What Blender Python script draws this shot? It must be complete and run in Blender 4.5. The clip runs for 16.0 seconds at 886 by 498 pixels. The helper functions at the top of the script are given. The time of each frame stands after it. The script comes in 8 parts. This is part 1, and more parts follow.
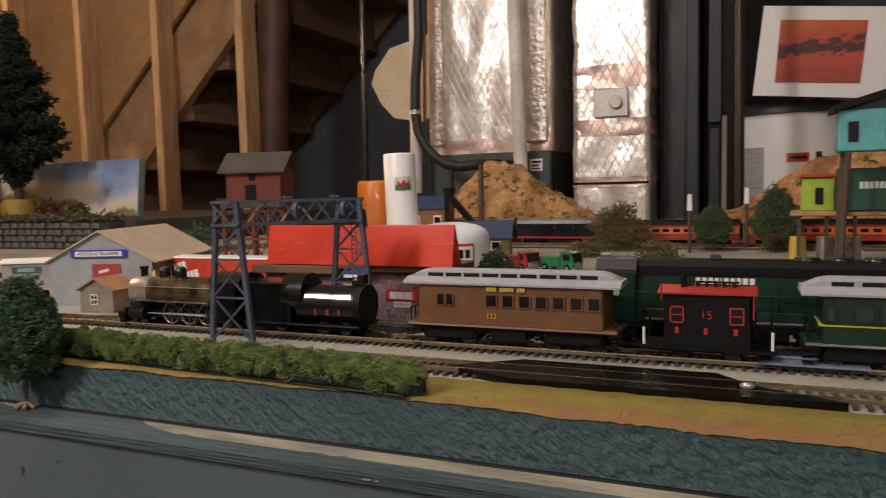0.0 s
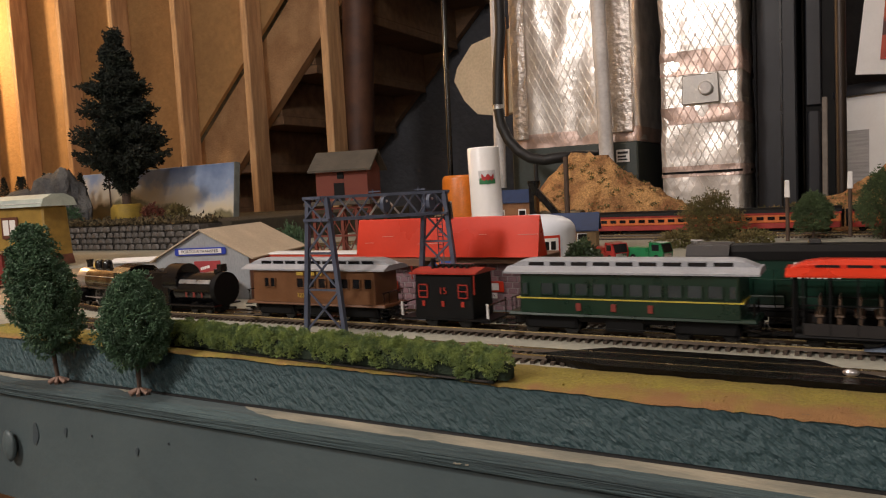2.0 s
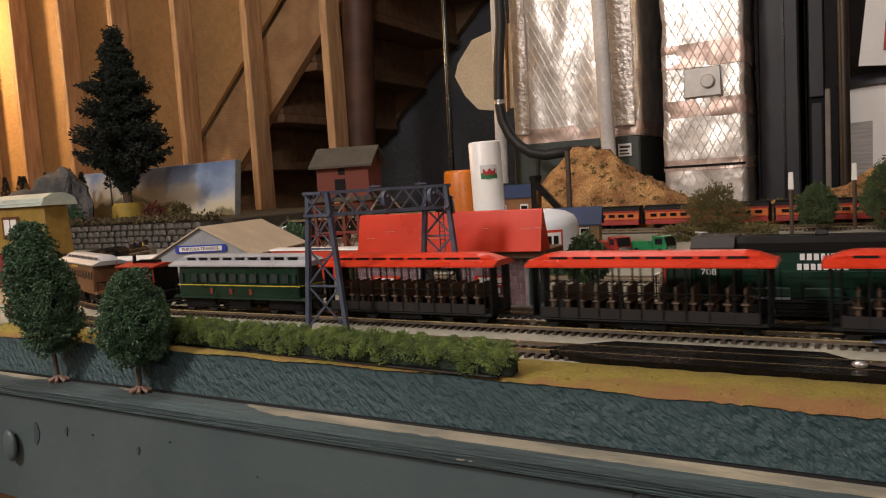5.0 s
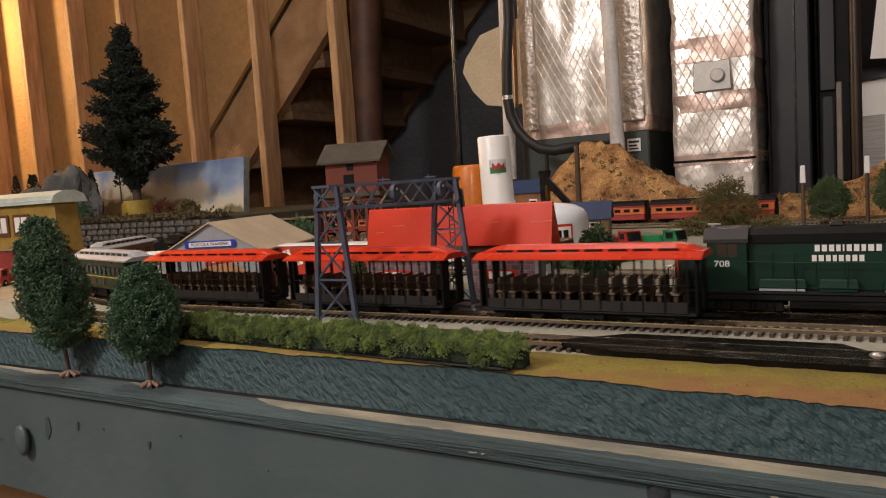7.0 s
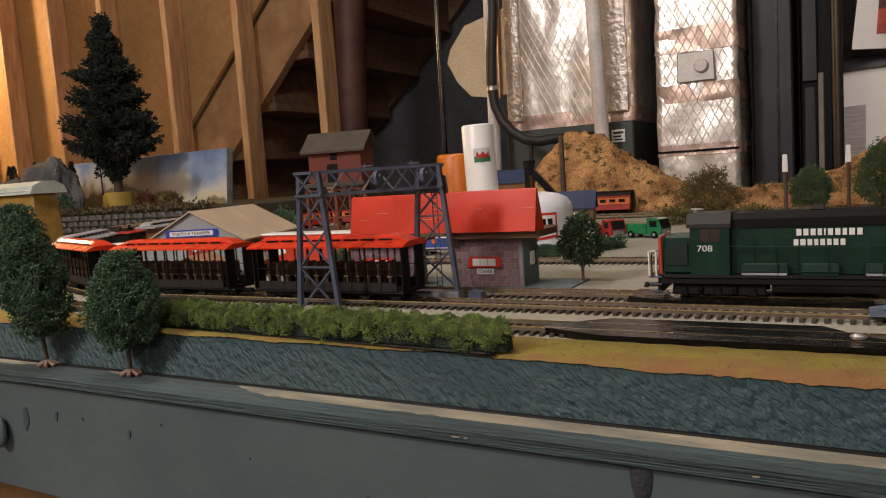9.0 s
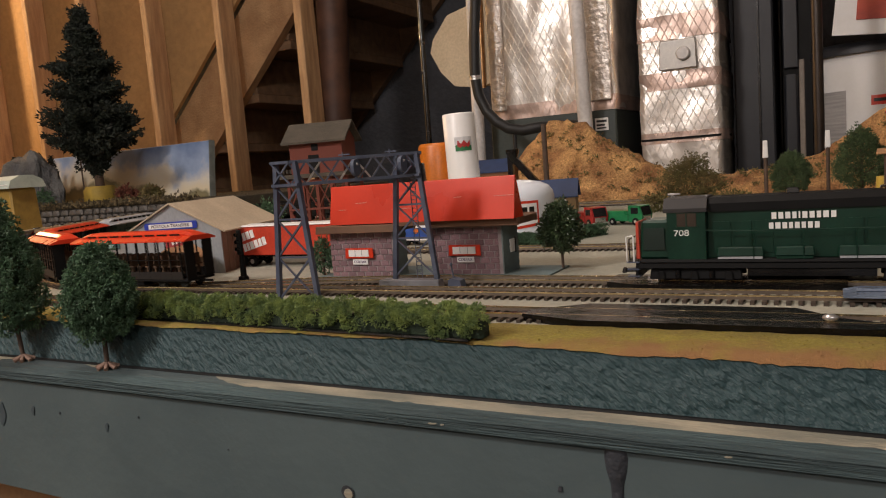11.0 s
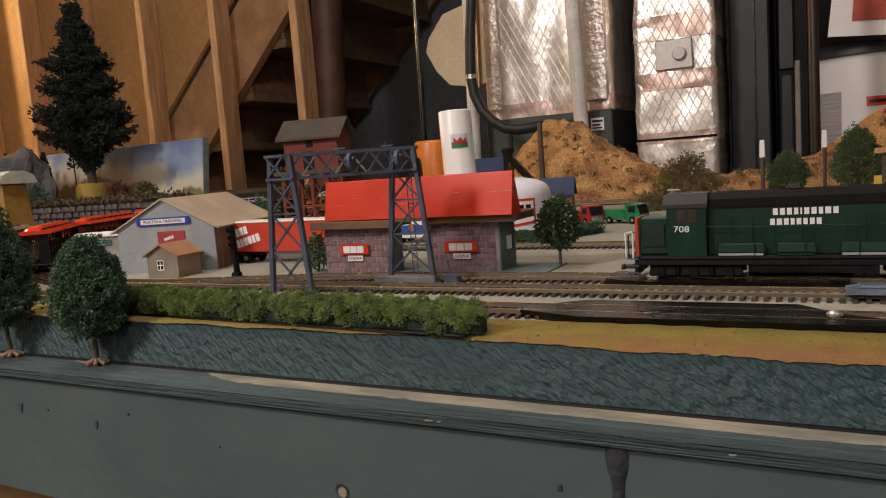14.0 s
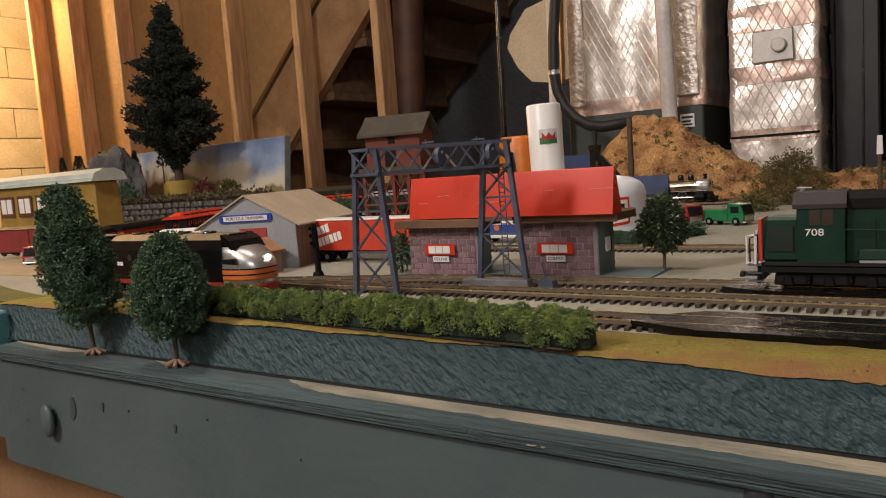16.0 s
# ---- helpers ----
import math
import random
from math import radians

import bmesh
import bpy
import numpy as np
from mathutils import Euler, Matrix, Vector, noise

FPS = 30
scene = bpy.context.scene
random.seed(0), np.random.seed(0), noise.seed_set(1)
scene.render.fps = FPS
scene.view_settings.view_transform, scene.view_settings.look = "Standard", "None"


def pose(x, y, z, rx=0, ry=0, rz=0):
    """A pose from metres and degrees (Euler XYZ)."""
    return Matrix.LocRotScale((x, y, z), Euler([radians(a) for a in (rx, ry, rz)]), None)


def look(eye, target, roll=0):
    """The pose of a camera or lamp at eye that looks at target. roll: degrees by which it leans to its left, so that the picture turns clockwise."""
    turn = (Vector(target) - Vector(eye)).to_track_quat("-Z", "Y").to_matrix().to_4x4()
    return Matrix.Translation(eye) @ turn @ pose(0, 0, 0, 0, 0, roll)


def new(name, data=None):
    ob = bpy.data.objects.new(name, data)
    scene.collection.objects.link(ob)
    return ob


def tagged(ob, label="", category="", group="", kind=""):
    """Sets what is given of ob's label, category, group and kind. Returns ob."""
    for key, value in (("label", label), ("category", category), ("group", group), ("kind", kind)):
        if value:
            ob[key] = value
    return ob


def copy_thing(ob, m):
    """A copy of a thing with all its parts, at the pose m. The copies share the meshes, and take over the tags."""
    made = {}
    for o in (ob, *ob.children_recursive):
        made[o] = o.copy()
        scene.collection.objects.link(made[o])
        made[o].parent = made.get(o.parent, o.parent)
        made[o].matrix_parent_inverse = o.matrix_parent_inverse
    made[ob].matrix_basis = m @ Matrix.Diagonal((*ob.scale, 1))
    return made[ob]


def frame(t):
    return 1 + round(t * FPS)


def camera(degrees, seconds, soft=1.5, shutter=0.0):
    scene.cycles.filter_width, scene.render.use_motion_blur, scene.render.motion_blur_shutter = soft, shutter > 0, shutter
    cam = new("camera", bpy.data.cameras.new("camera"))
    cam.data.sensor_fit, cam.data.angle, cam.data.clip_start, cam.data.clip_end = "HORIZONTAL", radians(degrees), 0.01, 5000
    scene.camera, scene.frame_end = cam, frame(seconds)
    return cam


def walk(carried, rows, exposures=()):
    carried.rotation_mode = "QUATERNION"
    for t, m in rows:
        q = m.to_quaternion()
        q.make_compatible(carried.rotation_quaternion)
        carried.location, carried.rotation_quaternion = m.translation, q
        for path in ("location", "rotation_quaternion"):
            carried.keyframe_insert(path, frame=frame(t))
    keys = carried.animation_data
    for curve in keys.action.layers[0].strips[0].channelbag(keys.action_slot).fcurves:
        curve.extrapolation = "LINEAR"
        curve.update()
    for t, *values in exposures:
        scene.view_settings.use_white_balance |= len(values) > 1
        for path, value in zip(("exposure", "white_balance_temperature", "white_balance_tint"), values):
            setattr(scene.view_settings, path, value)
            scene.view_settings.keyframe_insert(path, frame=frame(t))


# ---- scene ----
cam = camera(62.9, 16.0, soft=1.1, shutter=0.5)

PATH = [
    (0, (0.066, 0.043, 0.109), (-0.712, 1.878, -0.055), -1.4),
    (0.5, (0.063, 0.04, 0.11), (-0.819, 1.826, -0.059), -1.9),
    (1, (0.067, 0.037, 0.111), (-0.855, 1.804, -0.056), -2.7),
    (1.5, (0.071, 0.038, 0.11), (-0.904, 1.777, -0.054), -3.3),
    (2, (0.068, 0.038, 0.105), (-0.921, 1.769, -0.059), -3.0),
    (2.5, (0.065, 0.041, 0.103), (-0.936, 1.763, -0.075), -3.3),
    (3, (0.068, 0.04, 0.105), (-0.931, 1.764, -0.062), -3.2),
    (3.5, (0.068, 0.041, 0.103), (-0.922, 1.77, -0.072), -3.4),
    (4, (0.067, 0.039, 0.104), (-0.926, 1.768, -0.061), -3.3),
    (4.2, (0.067, 0.042, 0.103), (-0.926, 1.769, -0.07), -3.5),
    (6.3, (0.063, 0.043, 0.103), (-0.936, 1.766, -0.07), -3.4),
    (6.5, (0.063, 0.044, 0.101), (-0.945, 1.763, -0.075), -3.5),
    (7, (0.063, 0.044, 0.1), (-0.951, 1.759, -0.079), -3.8),
    (7.5, (0.064, 0.045, 0.099), (-0.935, 1.768, -0.08), -3.6),
    (8, (0.064, 0.045, 0.098), (-0.921, 1.776, -0.094), -3.6),
    (8.5, (0.064, 0.046, 0.097), (-0.922, 1.775, -0.097), -3.6),
    (9, (0.063, 0.047, 0.095), (-0.917, 1.779, -0.106), -3.9),
    (9.2, (0.064, 0.047, 0.095), (-0.924, 1.774, -0.108), -4.0),
    (11.3, (0.068, 0.052, 0.092), (-0.874, 1.801, -0.138), -4.4),
    (11.5, (0.067, 0.053, 0.092), (-0.867, 1.806, -0.135), -4.2),
    (12, (0.065, 0.056, 0.091), (-0.824, 1.832, -0.143), -4.0),
    (12.5, (0.066, 0.055, 0.091), (-0.845, 1.822, -0.133), -3.8),
    (13, (0.065, 0.057, 0.09), (-0.867, 1.811, -0.138), -4.0),
    (13.5, (0.065, 0.055, 0.089), (-0.873, 1.807, -0.135), -4.1),
    (14, (0.063, 0.056, 0.088), (-0.873, 1.809, -0.139), -4.2),
    (14.5, (0.062, 0.057, 0.088), (-0.873, 1.811, -0.137), -4.2),
    (15, (0.064, 0.065, 0.085), (-0.919, 1.792, -0.147), -5.1),
    (15.5, (0.049, 0.071, 0.087), (-1.08, 1.71, -0.112), -4.8),
    (16, (0.034, 0.082, 0.086), (-1.078, 1.73, -0.128), -4.1),
]
walk(cam, [(t, look(eye, target, roll)) for t, eye, target, roll in PATH])

# ---------------------------------------------------------------- light
world = bpy.data.worlds.new("room_air")
scene.world = world
world.use_nodes = True
world.node_tree.nodes["Background"].inputs[0].default_value = (0.9, 0.8, 0.7, 1)
world.node_tree.nodes["Background"].inputs[1].default_value = 0.06


def lamp(name, kind, at, power, colour, size=0.1, target=None):
    data = bpy.data.lights.new(name, kind)
    data.energy, data.color = power, colour
    if kind == "AREA":
        data.shape, data.size = "DISK", size
    else:
        data.shadow_soft_size = size
    ob = new(name, data)
    ob.matrix_world = look(at, target or (at[0], at[1] + 0.01, at[2] - 1))
    return ob


lamp("lamp_front", "POINT", (0.42, -0.85, 0.70), 16.0, (1.0, 0.92, 0.91), 0.10)
lamp("lamp_corner", "POINT", (-4.25, 1.76, 1.12), 105.0, (1.0, 0.60, 0.27), 0.07)
lamp("lamp_main", "POINT", (-0.88, -0.75, 1.14), 78.0, (1.0, 0.91, 0.87), 0.14)
# unseen fill light added overhead to brighten upward faces
lamp("lamp_ceiling", "POINT", (-0.45, 0.55, 1.60), 24.0, (1.0, 0.90, 0.86), 0.08)
scene.view_settings.exposure = 0.0

# ---------------------------------------------------------------- materials
MATS = {}


def material(name, colour, rough=0.6, metal=0.0, second=None, scale=60.0, bump=0.0, bump_scale=400.0, mix=0.5, fine=0.06, stretch=(1, 1, 1), turn=0.0, emit=0.0, spec=0.5, islands=0.0, coat=0.0, each=0.0):
    """A surface with large stains between two colours, a fine grain and fine relief; scales are per metre."""
    if name in MATS:
        return MATS[name]
    m = bpy.data.materials.new(name)
    m.use_nodes = True
    nt = m.node_tree
    nodes, links = nt.nodes, nt.links
    b = nodes["Principled BSDF"]
    b.inputs["Roughness"].default_value, b.inputs["Metallic"].default_value = rough, metal
    b.inputs["Specular IOR Level"].default_value = spec
    b.inputs["Coat Weight"].default_value = coat
    co = nodes.new("ShaderNodeTexCoord")
    mp = nodes.new("ShaderNodeMapping")
    mp.inputs["Scale"].default_value = stretch
    spun = nodes.new("ShaderNodeMapping")
    spun.inputs["Rotation"].default_value = (0, radians(turn), 0)
    links.new(co.outputs["Object"], spun.inputs["Vector"])
    links.new(spun.outputs[0], mp.inputs["Vector"])
    big = nodes.new("ShaderNodeTexNoise")
    big.inputs["Scale"].default_value, big.inputs["Detail"].default_value = scale, 5
    links.new(mp.outputs[0], big.inputs["Vector"])
    ramp = nodes.new("ShaderNodeValToRGB")
    ramp.color_ramp.elements[0].position, ramp.color_ramp.elements[1].position = 0.5 - 0.28 * mix, 0.5 + 0.28 * mix
    second = second or tuple(c * 0.72 for c in colour)
    ramp.color_ramp.elements[0].color, ramp.color_ramp.elements[1].color = (*second, 1), (*colour, 1)
    links.new(big.outputs["Fac"], ramp.inputs["Fac"])
    small = nodes.new("ShaderNodeTexNoise")
    small.inputs["Scale"].default_value, small.inputs["Detail"].default_value = scale * 14, 3
    links.new(mp.outputs[0], small.inputs["Vector"])
    hsv = nodes.new("ShaderNodeHueSaturation")
    val = nodes.new("ShaderNodeMapRange")
    val.inputs["From Min"].default_value, val.inputs["From Max"].default_value = 0.25, 0.75
    val.inputs["To Min"].default_value, val.inputs["To Max"].default_value = 1 - fine * 2, 1 + fine * 2
    links.new(small.outputs["Fac"], val.inputs["Value"])
    last = val.outputs[0]
    if islands:
        geo = nodes.new("ShaderNodeNewGeometry")
        mr = nodes.new("ShaderNodeMapRange")
        mr.inputs["To Min"].default_value, mr.inputs["To Max"].default_value = 1 - islands, 1 + islands
        links.new(geo.outputs["Random Per Island"], mr.inputs["Value"])
        mul = nodes.new("ShaderNodeMath")
        mul.operation = "MULTIPLY"
        links.new(last, mul.inputs[0])
        links.new(mr.outputs[0], mul.inputs[1])
        last = mul.outputs[0]
    if each:
        info = nodes.new("ShaderNodeObjectInfo")
        mr = nodes.new("ShaderNodeMapRange")
        mr.inputs["To Min"].default_value, mr.inputs["To Max"].default_value = 1 - each, 1 + each
        links.new(info.outputs["Random"], mr.inputs["Value"])
        mul = nodes.new("ShaderNodeMath")
        mul.operation = "MULTIPLY"
        links.new(last, mul.inputs[0])
        links.new(mr.outputs[0], mul.inputs[1])
        last = mul.outputs[0]
    links.new(last, hsv.inputs["Value"])
    links.new(ramp.outputs["Color"], hsv.inputs["Color"])
    links.new(hsv.outputs["Color"], b.inputs["Base Color"])
    rr = nodes.new("ShaderNodeMapRange")
    rr.inputs["To Min"].default_value, rr.inputs["To Max"].default_value = max(0.02, rough - 0.12), min(1, rough + 0.12)
    links.new(big.outputs["Fac"], rr.inputs["Value"])
    links.new(rr.outputs[0], b.inputs["Roughness"])
    if bump:
        relief = nodes.new("ShaderNodeTexNoise")
        relief.inputs["Scale"].default_value, relief.inputs["Detail"].default_value = bump_scale, 4
        links.new(mp.outputs[0], relief.inputs["Vector"])
        bn = nodes.new("ShaderNodeBump")
        bn.inputs["Strength"].default_value, bn.inputs["Distance"].default_value = min(1.0, bump), 1.5 / bump_scale
        links.new(relief.outputs["Fac"], bn.inputs["Height"])
        links.new(bn.outputs[0], b.inputs["Normal"])
    if emit:
        b.inputs["Emission Color"].default_value = (*colour, 1)
        b.inputs["Emission Strength"].default_value = emit
    MATS[name] = m
    return m


# ---------------------------------------------------------------- mesh helpers
class Form:
    """Collects verts and faces of one mesh."""

    def __init__(self):
        self.v, self.f, self.smooth = [], [], set()

    def add(self, verts, faces, m=None, smooth=False):
        n = len(self.v)
        self.v += [tuple(m @ Vector(p)) for p in verts] if m else [tuple(p) for p in verts]
        if smooth:
            self.smooth |= set(range(len(self.f), len(self.f) + len(faces)))
        self.f += [tuple(n + i for i in face) for face in faces]
        return self

    def box(self, x0, x1, y0, y1, z0, z1, b=0.0, m=None):
        """A box with chamfered edges of width b."""
        x0, x1, y0, y1, z0, z1 = min(x0, x1), max(x0, x1), min(y0, y1), max(y0, y1), min(z0, z1), max(z0, z1)
        b = min(b, 0.45 * min(x1 - x0, y1 - y0, z1 - z0))
        if b <= 0:
            v = [(x, y, z) for x in (x0, x1) for y in (y0, y1) for z in (z0, z1)]
            return self.add(v, [(0, 1, 3, 2), (4, 6, 7, 5), (0, 4, 5, 1), (2, 3, 7, 6), (0, 2, 6, 4), (1, 5, 7, 3)], m)
        bm = bmesh.new()
        vs = [bm.verts.new((x, y, z)) for x, xs in ((x0, 1), (x1, -1)) for y, ys in ((y0, 1), (y1, -1)) for z, zs in ((z0, 1), (z1, -1))
              for x, y, z in ((x, y + b * ys, z + b * zs), (x + b * xs, y, z + b * zs), (x + b * xs, y + b * ys, z))]
        bmesh.ops.convex_hull(bm, input=vs)
        bmesh.ops.dissolve_limit(bm, angle_limit=0.01, verts=bm.verts, edges=bm.edges)
        bm.verts.index_update()
        self.add([v.co.copy() for v in bm.verts], [tuple(v.index for v in f.verts) for f in bm.faces], m)
        bm.free()
        return self

    def lathe(self, profile, n=24, m=None, smooth=True, caps=True):
        """Turns (radius, z) pairs about z."""
        v, f = [], []
        for r, z in profile:
            v += [(r * math.cos(2 * math.pi * k / n), r * math.sin(2 * math.pi * k / n), z) for k in range(n)]
        for i in range(len(profile) - 1):
            for k in range(n):
                a, c = i * n + k, i * n + (k + 1) % n
                f.append((a, c, c + n, a + n))
        self.add(v, f, m, smooth)
        if caps:
            self.add(v[:n], [tuple(reversed(range(n)))], m)
            self.add(v[-n:], [tuple(range(n))], m)
        return self

    def rod(self, a, b, r, n=8, r2=None):
        """A round bar from a to b."""
        a, b = Vector(a), Vector(b)
        turn = (b - a).to_track_quat("Z", "Y").to_matrix().to_4x4()
        return self.lathe([(r, 0), (r if r2 is None else r2, (b - a).length)], n, Matrix.Translation(a) @ turn)

    def beam(self, a, b, w, h):
        """A square bar from a to b, w across and h high."""
        a, b = Vector(a), Vector(b)
        turn = (b - a).to_track_quat("Z", "Y").to_matrix().to_4x4()
        return self.box(-w / 2, w / 2, -h / 2, h / 2, 0, (b - a).length, 0, Matrix.Translation(a) @ turn)

    def tube(self, points, r, n=10, m=None):
        """A round tube along points."""
        pts = [Vector(p) for p in points]
        v, f = [], []
        for i, p in enumerate(pts):
            d = (pts[min(i + 1, len(pts) - 1)] - pts[max(i - 1, 0)]).normalized()
            side = d.cross(Vector((0.13, 0.31, 1))).normalized()
            up = side.cross(d)
            v += [p + r * (math.cos(2 * math.pi * k / n) * side + math.sin(2 * math.pi * k / n) * up) for k in range(n)]
        for i in range(len(pts) - 1):
            for k in range(n):
                a, c = i * n + k, i * n + (k + 1) % n
                f.append((a, a + n, c + n, c))
        self.add(v, f, m, True)
        self.add(v[:n], [tuple(range(n))], m)
        return self.add(v[-n:], [tuple(reversed(range(n)))], m)

    def prism(self, outline, d0, d1, axis="y", m=None):
        """An outline of (a, b) pairs pushed from d0 to d1 along an axis: x (a=y, b=z), y (a=x, b=z) or z (a=x, b=y)."""
        put = {"x": lambda a, b, d: (d, a, b), "y": lambda a, b, d: (a, d, b), "z": lambda a, b, d: (a, b, d)}[axis]
        n = len(outline)
        v = [put(a, b, d0) for a, b in outline] + [put(a, b, d1) for a, b in outline]
        f = [tuple(range(n)), tuple(reversed(range(n, 2 * n)))] + [(i, n + i, n + (i + 1) % n, (i + 1) % n) for i in range(n)]
        return self.add(v, f, m)

    def ball(self, c, r, n=10, squash=(1, 1, 1), m=None):
        rings = max(4, n // 2)
        base = Matrix.Translation(c) @ Matrix.Diagonal((*squash, 1))
        prof = [(max(1e-5, r * math.sin(math.pi * i / rings)), -r * math.cos(math.pi * i / rings)) for i in range(rings + 1)]
        return self.lathe(prof, n, (m @ base) if m else base, True, False)

    def mesh(self, name, mat):
        me = bpy.data.meshes.new(name)
        me.from_pydata(self.v, [], self.f)
        bm = bmesh.new()
        bm.from_mesh(me)
        bmesh.ops.recalc_face_normals(bm, faces=bm.faces)
        bm.to_mesh(me)
        bm.free()
        if self.smooth:
            me.polygons.foreach_set("use_smooth", [i in self.smooth for i in range(len(me.polygons))])
        me.materials.append(mat)
        me.update()
        return me


def part(name, form, mat, parent=None, label="", m=None):
    ob = new(name, form.mesh(name, mat) if isinstance(form, Form) else form)
    if parent:
        ob.parent = parent
    if m:
        ob.matrix_basis = m
    if label:
        ob["label"] = label
    return ob


def thing(name, m, label, category, group="", kind=""):
    ob = new(name)
    ob.empty_display_size = 0.01
    ob.matrix_basis = m
    return tagged(ob, label, category, group, kind)


def lettering(text, size, mat, parent, m, name="lettering", depth=0.0002, label=""):
    cu = bpy.data.curves.new(name, "FONT")
    cu.body, cu.size, cu.extrude, cu.align_x, cu.align_y = text, size, depth, "CENTER", "CENTER"
    tmp = bpy.data.objects.new(name, cu)
    scene.collection.objects.link(tmp)
    bpy.context.view_layer.update()
    me = bpy.data.meshes.new_from_object(tmp.evaluated_get(bpy.context.evaluated_depsgraph_get()))
    bpy.data.objects.remove(tmp)
    me.materials.clear()
    me.materials.append(mat)
    ob = new(name, me)
    ob.parent, ob.matrix_basis = parent, m
    if label:
        ob["label"] = label
    return ob


def letter_bars(widths, height, mat, parent, m, name="lettering", gap=0.35, slant=0.0):
    """Plain bars of a line of lettering, one per sign, centred; zero leaves a space. In the xz plane, facing -y."""
    f, x = Form(), 0.0
    total = sum((w if w else 0.7) * height + gap * height * 0.4 for w in widths)
    x = -total / 2
    for w in widths:
        if w:
            f.prism([(x, 0), (x + w * height, 0), (x + w * height + slant, height), (x + slant, height)], 0, -0.0003)
        x += (w if w else 0.7) * height + gap * height * 0.4
    return part(name, f, mat, parent, "", m)


# ---------------------------------------------------------------- colours
M_WOOD = material("stud_pine", (0.56, 0.36, 0.19), 0.65, second=(0.38, 0.22, 0.11), scale=6, stretch=(9, 9, 1), bump=0.3, bump_scale=60)
M_PANEL = material("wall_panel_tan", (0.42, 0.255, 0.105), 0.75, second=(0.34, 0.20, 0.082), scale=3, bump=0.2, bump_scale=60)
M_DARKWOOD = material("dark_stair_wood", (0.20, 0.115, 0.060), 0.7, second=(0.13, 0.074, 0.038), scale=5, stretch=(1, 6, 6), bump=0.3, bump_scale=50)
M_STRINGER = material("stringer_pine", (0.42, 0.26, 0.13), 0.65, second=(0.30, 0.17, 0.08), scale=6, stretch=(2, 9, 2), bump=0.3, bump_scale=60)
M_CONCRETE = material("cellar_wall_grey", (0.16, 0.15, 0.14), 0.9, second=(0.10, 0.095, 0.09), scale=3, bump=0.4, bump_scale=40)
# unseen walls and ceiling, coloured pale so they bounce light into dark parts
M_BOUNCEWALL = material("pale_bounce_wall", (0.52, 0.48, 0.43), 0.85, second=(0.46, 0.42, 0.37), scale=3, bump=0.2, bump_scale=40)
M_CEIL = material("bounce_ceiling_boards", (0.42, 0.34, 0.26), 0.8, second=(0.33, 0.26, 0.19), scale=4, stretch=(1, 8, 1), bump=0.3, bump_scale=40)
M_FASCIA = material("fascia_slate_paint", (0.092, 0.122, 0.124), 0.45, second=(0.070, 0.096, 0.101), scale=7, bump=0.05, bump_scale=60, fine=0.008)
M_PLY = material("plywood_edge_blue", (0.058, 0.092, 0.096), 0.75, second=(0.030, 0.050, 0.054), scale=60, stretch=(0.09, 1, 4), bump=0.7, bump_scale=300, fine=0.12)
M_LEDGE = material("ledge_blue_paint", (0.070, 0.096, 0.098), 0.7, second=(0.042, 0.060, 0.064), scale=40, stretch=(0.15, 0.8, 1), bump=0.4, bump_scale=300)
M_BARE = material("bare_tan_board", (0.34, 0.305, 0.225), 0.75, second=(0.19, 0.185, 0.145), scale=70, stretch=(0.3, 1, 1), bump=0.3, bump_scale=400, fine=0.05)
M_RISER = material("riser_blue_foam", (0.030, 0.067, 0.073), 0.55, second=(0.019, 0.044, 0.050), scale=430, stretch=(0.45, 1, 1.15), turn=-38, bump=1.0, bump_scale=300, fine=0.05, mix=1.3)
M_GROUND = material("ground_beige_paint", (0.325, 0.318, 0.255), 0.85, second=(0.27, 0.265, 0.212), scale=12, bump=0.3, bump_scale=900, fine=0.06)
M_BLACKBED = material("black_gloss_roadbed", (0.004, 0.0035, 0.003), 0.22, second=(0.008, 0.006, 0.005), scale=30, bump=0.15, bump_scale=120, spec=0.25)
M_TIE = material("brown_sleepers", (0.055, 0.038, 0.026), 0.7, scale=300, fine=0.2)
M_RAIL = material("brass_rail", (0.86, 0.68, 0.38), 0.24, 0.9, second=(0.62, 0.47, 0.26), scale=120)
M_WEB = material("tarnished_rail_web", (0.10, 0.072, 0.045), 0.5, 0.4, second=(0.06, 0.043, 0.028), scale=40)
M_GRASS = material("mustard_scatter", (0.27, 0.225, 0.034), 0.95, second=(0.22, 0.165, 0.035), scale=40, bump=0.9, bump_scale=1300, fine=0.13, mix=0.8)


